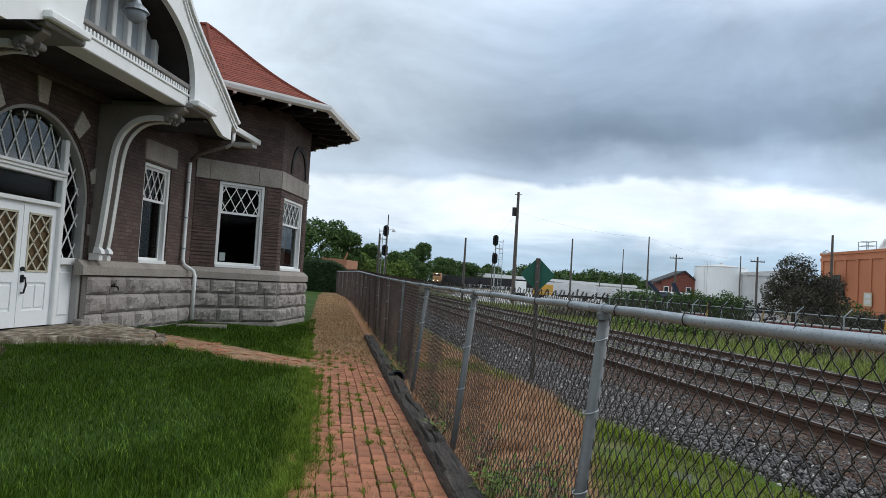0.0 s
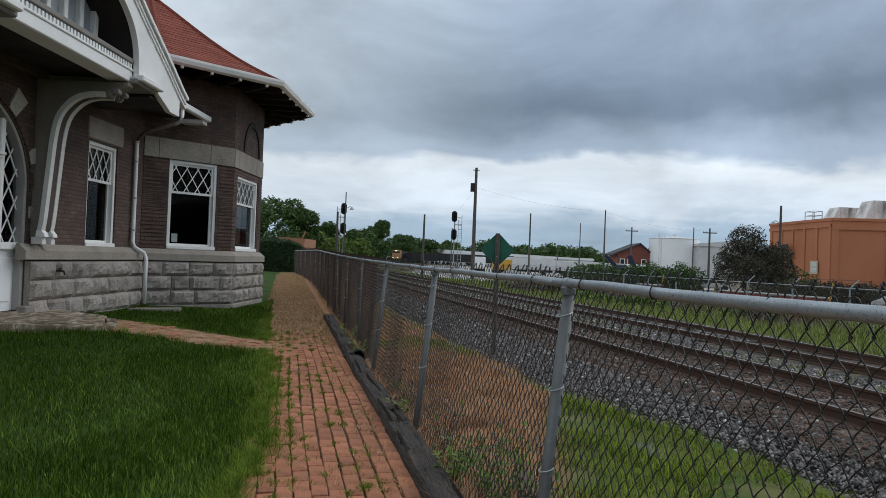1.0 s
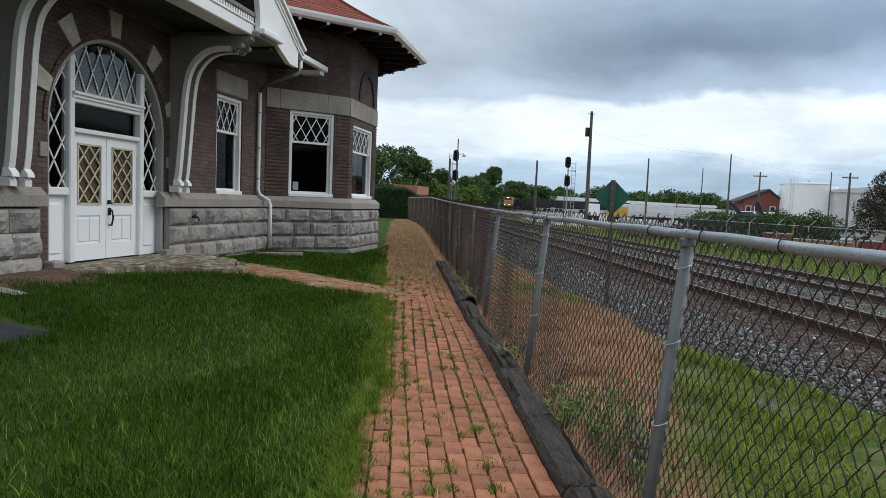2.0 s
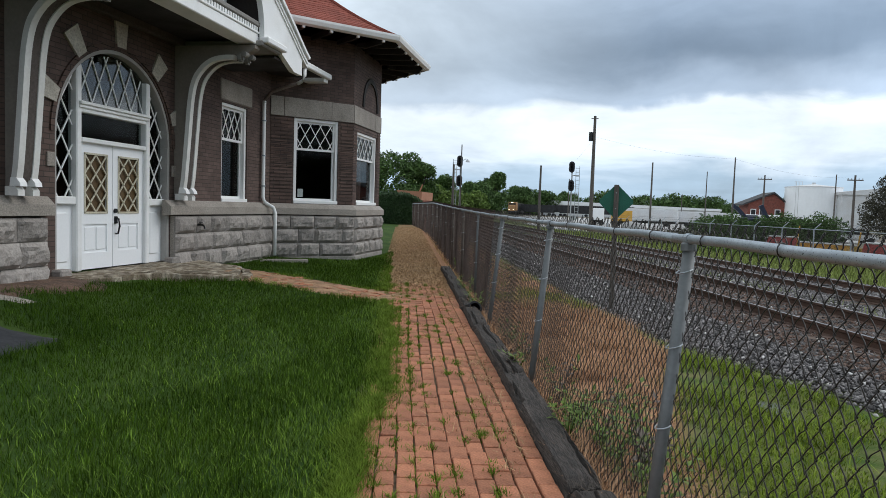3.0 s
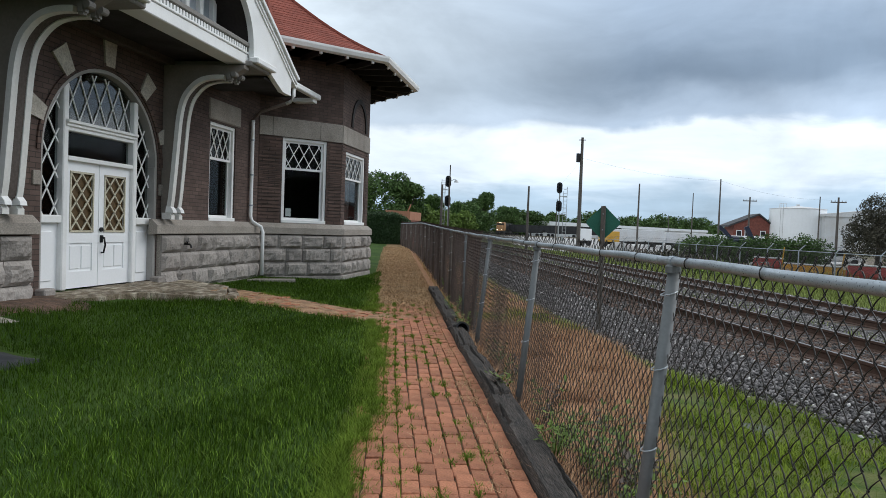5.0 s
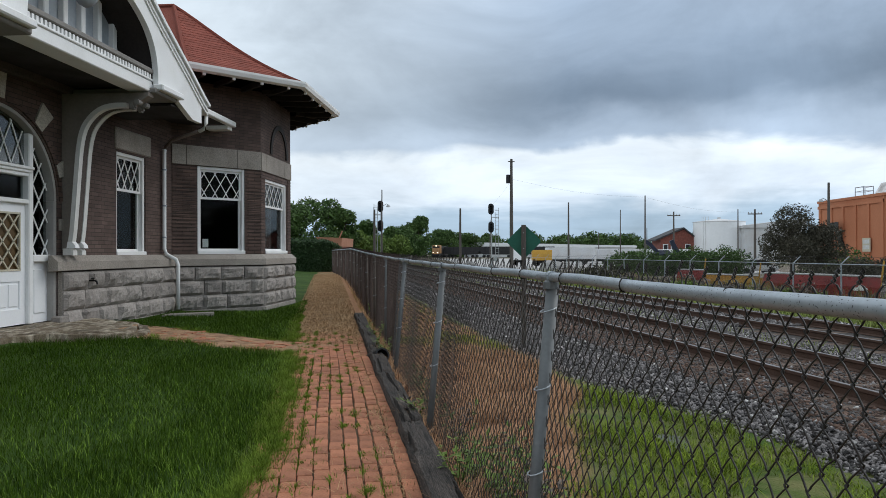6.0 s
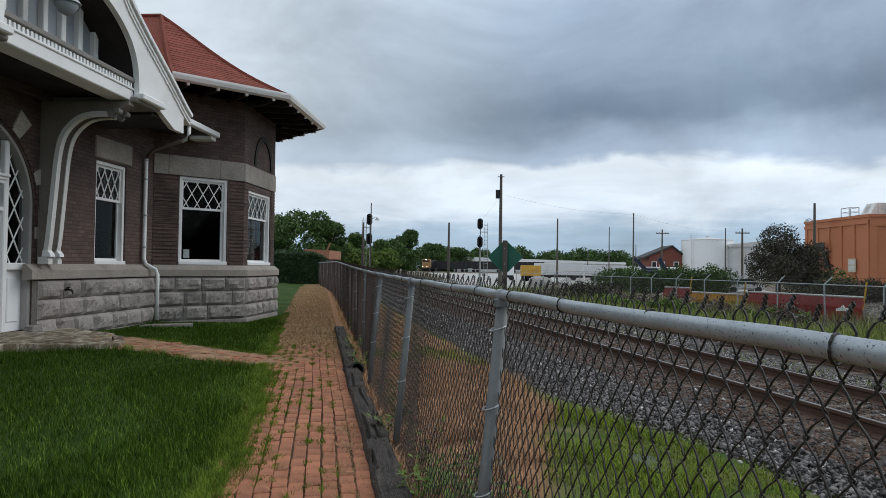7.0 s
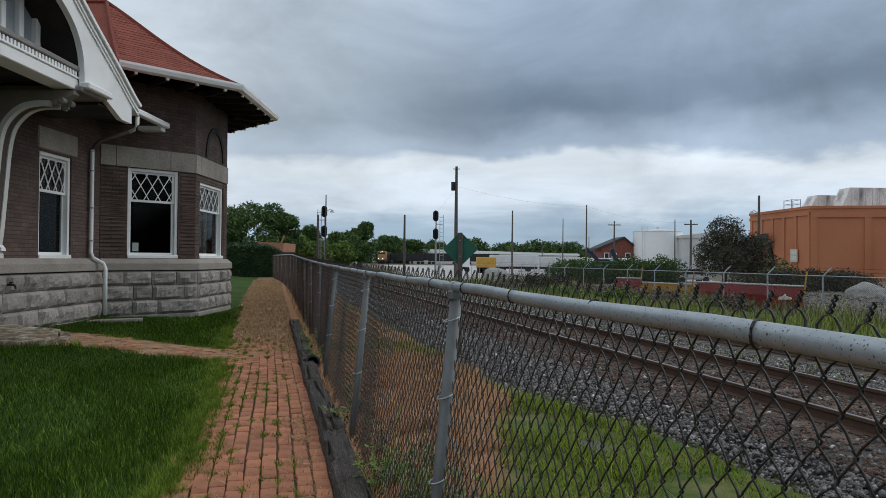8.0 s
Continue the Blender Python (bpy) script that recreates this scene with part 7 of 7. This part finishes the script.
# orange factory
fac = thing("factory_building", "orange painted brick factory with panelled walls", "building", pose(46.6, 84.5, -0.8))
part("wall", prism([(0, 0), (26, -4), (28, 30), (-1.0, 14.5)], 0, 9.0), ORANGE_BRICK, fac)
part("parapet", prism([(-0.12, -0.1), (26.1, -4.1), (28.1, 30), (-1.15, 14.6)], 9.0, 9.35), ORANGE_BRICK, fac)
dx, dy = -1.0 / 14.53, 14.5 / 14.53
for q in range(6):
    a = q * 2.75
    part("pilaster", boxes((-0.14, 0.16, a, a + 0.5, 0, 8.6)), ORANGE_BRICK, fac, matrix=pose(0, 0, 0, 0, 0, 3.95))
part("cornice", boxes((-0.16, 0.1, 0, 14.5, 8.2, 8.6)), ORANGE_BRICK, fac, matrix=pose(0, 0, 0, 0, 0, 3.95))
for q in range(5):
    part("pilaster", boxes((q * 6.2, q * 6.2 + 0.8, -0.16, 0.1, 0, 8.6)), ORANGE_BRICK, fac, matrix=pose(0, 0, 0, 0, 0, -8.75))
part("cornice", boxes((0, 26.2, -0.18, 0.1, 7.9, 8.6)), ORANGE_BRICK, fac, matrix=pose(0, 0, 0, 0, 0, -8.75))
part("notice", boxes((-0.24, -0.16, 2.4, 4.0, 2.3, 4.0)), LATTICE, fac, "pale notice board on the wall", pose(0, 0, 0, 0, 0, 3.95))
for z in (2.6, 3.3):
    part("notice_panel", boxes((-0.27, -0.23, 2.6, 3.8, z, z + 0.5)), METAL_SHEET, fac, matrix=pose(0, 0, 0, 0, 0, 3.95))
stair = part("fire_stair", boxes((-1.5, -0.2, 8.0, 10.5, 5.0, 5.1), (-1.5, -1.42, 8.0, 10.5, 5.1, 6.2)), BLACK_IRON, fac, "dark iron fire stair")
for x in (-1.4, -0.4):
    part("stair_post", tube([(x, 10.3, 0), (x, 10.3, 6.2)], 0.06, 6), BLACK_IRON, stair)
part("flight", ribbon([(-1.2, 5.0), (-0.4, 2.2)], (8.2, 9.2), 0.25), BLACK_IRON, stair)
for x in (0.2, 1.4):
    for y in (5.0, 7.0):
        part("roof_rail_post", tube([(x, y, 9.3), (x, y, 10.6)], 0.05, 6), GALV, fac)
for z in (10.0, 10.55):
    part("roof_rail", tube([(0.2, 5, z), (0.2, 7, z), (1.4, 7, z), (1.4, 5, z), (0.2, 5, z)], 0.04, 6), GALV, fac)
# sawtooth roof lights
for x0, y0, w, h in ((3.0, 6.0, 6.0, 2.1), (5.0, 2.0, 20.0, 2.7)):
    m = part("roof_light", slab_xz([(0, 0), (0.55, h * 0.45), (1.2, h), (w, h * 0.96), (w, 0)][::-1], 0, 2.5), WEATHERED_SHEET, fac, "weathered sheet-metal roof light", pose(x0, y0, 9.2))
    for q in range(int(w / 0.9)):
        part("seam", boxes((1.3 + q * 0.9, 1.36 + q * 0.9, -0.06, 0.0, 0.1, h * 0.95)), METAL_SHEET, m)

# dark spreading tree before the factory, and scrub round it
tree(24.8, 57.5, 6.5, 3.5, LEAF_BROWN, "dark purple-brown spreading tree in front of the factory", 96, base=0.1, count=17000, z=-0.8, size=0.09)
tree(27.2, 58.5, 4.6, 2.4, LEAF_BROWN, "low dark tree beside the spreading tree", 97, base=0.0, count=9000, z=-0.8, size=0.09)


def scrub(x, y, l, w, h, turn, leaf, seed, count, label):
    r = random.Random(seed)
    clumps = []
    for q in range(max(3, int(l / 0.55))):
        k = h * r.uniform(0.4, 0.62)
        clumps.append((l * (q + r.uniform(0, 1)) / max(3, int(l / 0.55)), r.uniform(-w, w), h * r.uniform(0.2, 0.55), k * 1.1, k))
    v, f = leaf_cloud(clumps, count, 0.06 + h * 0.022, seed)
    ob = fast_mesh("scrub", v, f, leaf, matrix=pose(x, y, -0.75, 0, 0, turn))
    tagged(ob, label, "bushes", kind="stuff")


scrub(11.6, 66, 12.2, 1.0, 2.5, 0, LEAF, 91, 26000, "low green bushes behind the far fence")
scrub(5.5, 56, 5, 0.8, 1.1, 0, DRY_WEED, 92, 2500, "grey dry weeds beyond the tracks")
scrub(28.5, 62, 4.2, 1.2, 2.5, -8, LEAF, 93, 4500, "green bushes at the foot of the factory")
scrub(24.0, 53, 9.5, 1.2, 1.7, -14, LEAF_BROWN, 94, 8000, "brown dry brush behind the barriers")
scrub(26.5, 54, 7.0, 0.8, 1.6, -8, LEAF_BROWN, 98, 7000, "dark dry brush at the foot of the factory")
scrub(7.2, 39.5, 9, 0.9, 0.9, -72, LEAF_LIGHT, 95, 6000, "mixed green weeds beyond the tracks")
scrub(8.4, 41.5, 16, 0.8, 1.0, -74, DRY_WEED, 99, 6500, "seeding brown weeds along the yard fence")
scrub(7.0, 48, 6, 1.0, 1.3, -74, LEAF_BROWN, 100, 4500, "dark brush along the yard fence")
scrub(11.9, 30.5, 3.6, 0.6, 0.75, -74, LEAF_LIGHT, 96, 3500, "mixed green weeds beyond the tracks")
scrub(4.2, 50, 6, 1.0, 0.9, -74, DRY_WEED, 97, 4500, "brown dry brush beyond the tracks")

# ---- far fence with cranked barbed-wire arms ----
YARD_O, YARD_Z = 20.6, -0.72
far_fence = thing("yard_fence", "grey chain-link yard fence with angled arms on top", "fence", FENCE @ pose(YARD_O, 0, YARD_Z))
yard_posts = [10.6 + 3.1 * k for k in range(20)]
for k, s in enumerate(yard_posts):
    tip = 0.03 * math.sin(k * 2.7)
    pst = part("post", tube([(0, s, -0.2), (tip, s, 1.75)], 0.035, 8), GALV, far_fence)
    part("arm", tube([(tip, s, 1.72), (tip + 0.30, s - 0.12, 2.06)], 0.025, 6), GALV, pst)
for k, (a, b) in enumerate(zip(yard_posts, yard_posts[1:])):
    part("top_rail", tube([(0.03 * math.sin(k * 2.7), a, 1.72), (0.03 * math.sin(k * 2.7 + 2.7), b, 1.72)], 0.021, 6), GALV, far_fence)
for o, z in ((0.14, 1.88), (0.27, 2.02)):
    part("barbed_wire", tube([(o, s, z + 0.02 * math.sin(s)) for s in yard_posts], 0.006, 4), WIRE, far_fence)
vs, fs = [], []
for s in np.arange(yard_posts[0], 56, 0.075):
    for sgn in (1, -1):
        n0 = len(vs)
        for b, c in ((s, 0.05), (s + sgn * 1.66, 1.70)):
            vs += [(0, b - 0.003, c), (0, b + 0.003, c), (0.005, b, c)]
        for k in range(3):
            p = (k + 1) % 3
            fs += [(n0 + k, n0 + p, n0 + 3 + p), (n0 + k, n0 + 3 + p, n0 + 3 + k)]
tagged(fast_mesh("wire_mesh", vs, fs, WIRE, far_fence), "thin dark diamond wire", kind="stuff")


# ---- painted barrier blades stored behind the far fence ----
def blade(x0, y0, x1, y1, h, mat, label):
    d = Vector((x1 - x0, y1 - y0, 0))
    l = d.length
    b = thing("plough_blade", label, "plough blade", pose(x0, y0, -0.75, 0, 0, math.degrees(math.atan2(d.y, d.x))), group="plough blades")
    sec = [(0.0, 0.0), (-0.18, 0.25 * h), (-0.22, 0.6 * h), (-0.05, h)]
    bm = bmesh.new()
    ra = [bm.verts.new((0.0, y, z)) for y, z in sec]
    rb = [bm.verts.new((l, y, z + 0.04 * math.sin(q))) for q, (y, z) in enumerate(sec)]
    for i in range(3):
        bm.faces.new((ra[i], rb[i], rb[i + 1], ra[i + 1]))
    bmesh.ops.solidify(bm, geom=bm.faces[:], thickness=0.05)
    part("mouldboard", bm, mat, b)
    for q in range(int(l / 0.9) + 1):
        part("rib", boxes((q * 0.9, q * 0.9 + 0.05, 0.0, 0.26, 0.05, h * 0.9)), mat, b)
    part("top_edge", tube([(0, -0.05, h), (l, -0.05, h + 0.03)], 0.05, 6), METAL_SHEET, b, "worn pale upper edge")
    part("marker", ribbon([(l - 0.1, h * 0.6), (l + 0.1, h + 0.7)], (-0.1, -0.06), 0.06), YELLOW_PAINT, b, "yellow marker stick")


blade(14.7, 36.2, 16.95, 29.4, 1.2, RED_PAINT, "long faded red curved plough blade behind the yard fence")
blade(13.1, 40.9, 14.6, 36.6, 1.0, YELLOW_PAINT, "faded yellow curved plough blade behind the yard fence")
blade(12.2, 43.6, 13.1, 41.1, 1.2, RED_PAINT, "short faded red curved plough blade behind the yard fence")
part("white_mark", slab_xz([(0, 0), (0.75, 0.04), (0.72, 0.14), (0.45, 0.17), (0.36, 0.27), (0.25, 0.16), (0.02, 0.12)], -0.34, -0.29), TANK_WHITE, bpy.data.objects["plough_blade"], "worn white marking", pose(5.9, 0, 0.58))

# heaps of rubble and gravel
def heap(x, y, r, h, mat, label, seed):
    bm = bmesh.new()
    bmesh.ops.create_icosphere(bm, subdivisions=4, radius=1.0)
    for v in bm.verts:
        k = 1 + 0.16 * noise.noise(v.co * 1.6 + Vector((seed, 0, 0))) + 0.05 * noise.noise(v.co * 7)
        v.co = Vector((v.co.x * r * k, v.co.y * r * k, max(-0.1, v.co.z) * h * k))
    tagged(mesh_object("mound", bm, mat, None, label, pose(x, y, -0.78)), category="mound", group="mounds")


heap(29.3, 45.1, 1.3, 0.95, HEAP_GRAVEL, "small grey gravel heap behind the far fence", 1)
heap(6.3, 69, 1.6, 1.6, HEAP_GRAVEL, "grey rubble heap beyond the tracks", 2)
heap(9.6, 47.5, 1.3, 0.9, BARE_SOIL, "reddish earth heap behind the yard fence", 3)
heap(12.6, 45.2, 0.7, 0.8, HEAP_GRAVEL, "pale rubble heap behind the ploughs", 4)
heap(14.0, 40.2, 0.8, 0.95, HEAP_GRAVEL, "pale rubble heap behind the ploughs", 5)


def lump(x, y, r, seed):
    """A broken, angular lump of concrete."""
    rr = random.Random(seed)
    bm = bmesh.new()
    for q in range(16):
        bm.verts.new((rr.uniform(-1, 1) * r, rr.uniform(-0.7, 0.7) * r, rr.uniform(-0.2, 0.9) * r))
    bmesh.ops.convex_hull(bm, input=bm.verts[:])
    for v in [v for v in bm.verts if not v.link_faces]:
        bm.verts.remove(v)
    tagged(mesh_object("concrete_lump", bm, HEAP_GRAVEL if seed % 3 else DOORSTEP, None, "broken pale concrete lump behind the yard fence", pose(x, y, -0.72, 0, 0, rr.uniform(0, 180))), category="rubble", group="concrete lumps")


for q in range(14):
    lump(8.7 + 0.30 * q + 0.5 * math.sin(q * 3.1), 50.2 - 0.95 * q + 0.8 * math.cos(q * 2.3), 0.35 + 0.28 * abs(math.sin(q * 1.9)), q)
g = np.random.RandomState(33)
n = 8000
xx, yy = g.uniform(13, 31, n), g.uniform(24, 52, n)
pp = [FENCE_INV @ Vector((a, b, 0)) for a, b in zip(xx, yy)]
oo, ss = np.array([p.x for p in pp]), np.array([p.y for p in pp])
stones("yard_stones", oo, ss, ground_heights(oo, ss), g.uniform(0.03, 0.12, n), PEBBLE, 34, "scattered grey rubble in the yard")

# parked cars glimpsed behind the bushes
def car(x, y, turn, mat, label):
    c = thing("car", label, "car", pose(x, y, -0.75, 0, 0, turn), group="parked cars")
    part("body", soft_box(-2.1, 2.1, -0.85, 0.85, 0.35, 0.95, 0.15, 2), mat, c)
    part("cabin", slab_xz([(-1.3, 0.93), (1.2, 0.93), (0.7, 1.45), (-0.9, 1.45)], -0.75, 0.75), SIGNAL_BLACK, c, "dark glazed cabin")
    part("roof_panel", soft_box(-0.9, 0.7, -0.74, 0.74, 1.42, 1.49, 0.03), mat, c)
    for q in (-1.3, 1.3):
        for s in (-0.8, 0.8):
            part("wheel", tube([(q, s - 0.09, 0.33), (q, s + 0.09, 0.33)], 0.33, 14), COAL_BLACK, c)


car(22.6, 71, 5, TANK_WHITE, "white parked car half hidden by bushes")
car(27.2, 72, 5, METAL_SHEET, "silver parked car half hidden by bushes")

# ---- brick path: pavers in running bond, single pieces where the camera passes ----
path = thing("pavement", "worn red clay brick path with weedy joints", "path", FENCE, kind="structure")
rnd = random.Random(9)


def paver_mesh(seed):
    r = random.Random(seed)
    l, w, h, b = 0.198, 0.104, 0.07, 0.005
    j = lambda: r.uniform(-0.003, 0.003)
    top = [(-w / 2 + b + j(), -l / 2 + b + j(), 0), (w / 2 - b + j(), -l / 2 + b + j(), 0), (w / 2 - b + j(), l / 2 - b + j(), 0), (-w / 2 + b + j(), l / 2 - b + j(), 0)]
    mid = [(-w / 2, -l / 2, -b), (w / 2, -l / 2, -b), (w / 2, l / 2, -b), (-w / 2, l / 2, -b)]
    low = [(x, y, -h) for x, y, _ in mid]
    f = [(0, 1, 2, 3)]
    for i in range(4):
        k = (i + 1) % 4
        f += [(4 + i, 4 + k, k, i), (8 + i, 8 + k, 4 + k, 4 + i)]
    return top + mid + low, f


kinds = []
for q in range(6):
    v, f = paver_mesh(q)
    me = bpy.data.meshes.new("brick")
    me.from_pydata(v, [], f)
    me.materials.append(PAVER)
    kinds.append((me, v, f))
far_v, far_f, single = [], [], 0


def lay(m, near):
    global single
    me, v, f = kinds[rnd.randrange(6)]
    if near and single < 300:
        ob = new("brick", me)
        ob.parent = path
        ob.matrix_basis = m
        single += 1
    else:
        n0 = len(far_v)
        far_v.extend(m @ Vector(p) for p in v)
        far_f.extend(tuple(n0 + i for i in q) for q in f)


for row in range(-45, 205):
    for col in range(10):
        s = row * 0.2015 + (0.10 if col % 2 else 0.0) + rnd.uniform(-0.006, 0.006)
        o = -1.51 + col * 0.1165 + 0.012 * math.sin(s * 0.9 + col * 0.5) + rnd.uniform(-0.004, 0.004)
        if col == 0 and rnd.random() < 0.15:
            continue
        dip = 0.012 * noise.noise((o * 1.5, s * 0.8, 5.0))
        z = ground_height(o, s) * 0 + rise(s) + 0.022 - 0.034 * smooth_step(8, 12, s) + dip + rnd.uniform(-0.004, 0.004)
        lay(pose(o, s, z, rnd.uniform(-1.6, 1.6), rnd.uniform(-1.6, 1.6), rnd.uniform(-1.5, 1.5)), 0.3 < s < 7.4)
# the branch that leads to the doorstep, half sunk in dirt
inv = FENCE_INV
for i in range(16):
    for j in range(9):
        t = i * 0.2 + (0.1 if j % 2 else 0)
        x, y = -2.45 - t * 0.957 + (j - 4) * 0.117 * 0.29, 9.87 + t * 0.29 + (j - 4) * 0.117 * 0.957
        p = inv @ Vector((x, y, 0))
        if rnd.random() < 0.55:
            continue
        z = ground_height(p.x, p.y) + rnd.uniform(0.008, 0.034)
        lay(pose(p.x, p.y, z, rnd.uniform(-7, 7), rnd.uniform(-7, 7), 59 + rnd.uniform(-14, 14)), False)
tagged(raw_mesh("bricks", far_v, far_f, PAVER_FAR, path), kind="stuff")
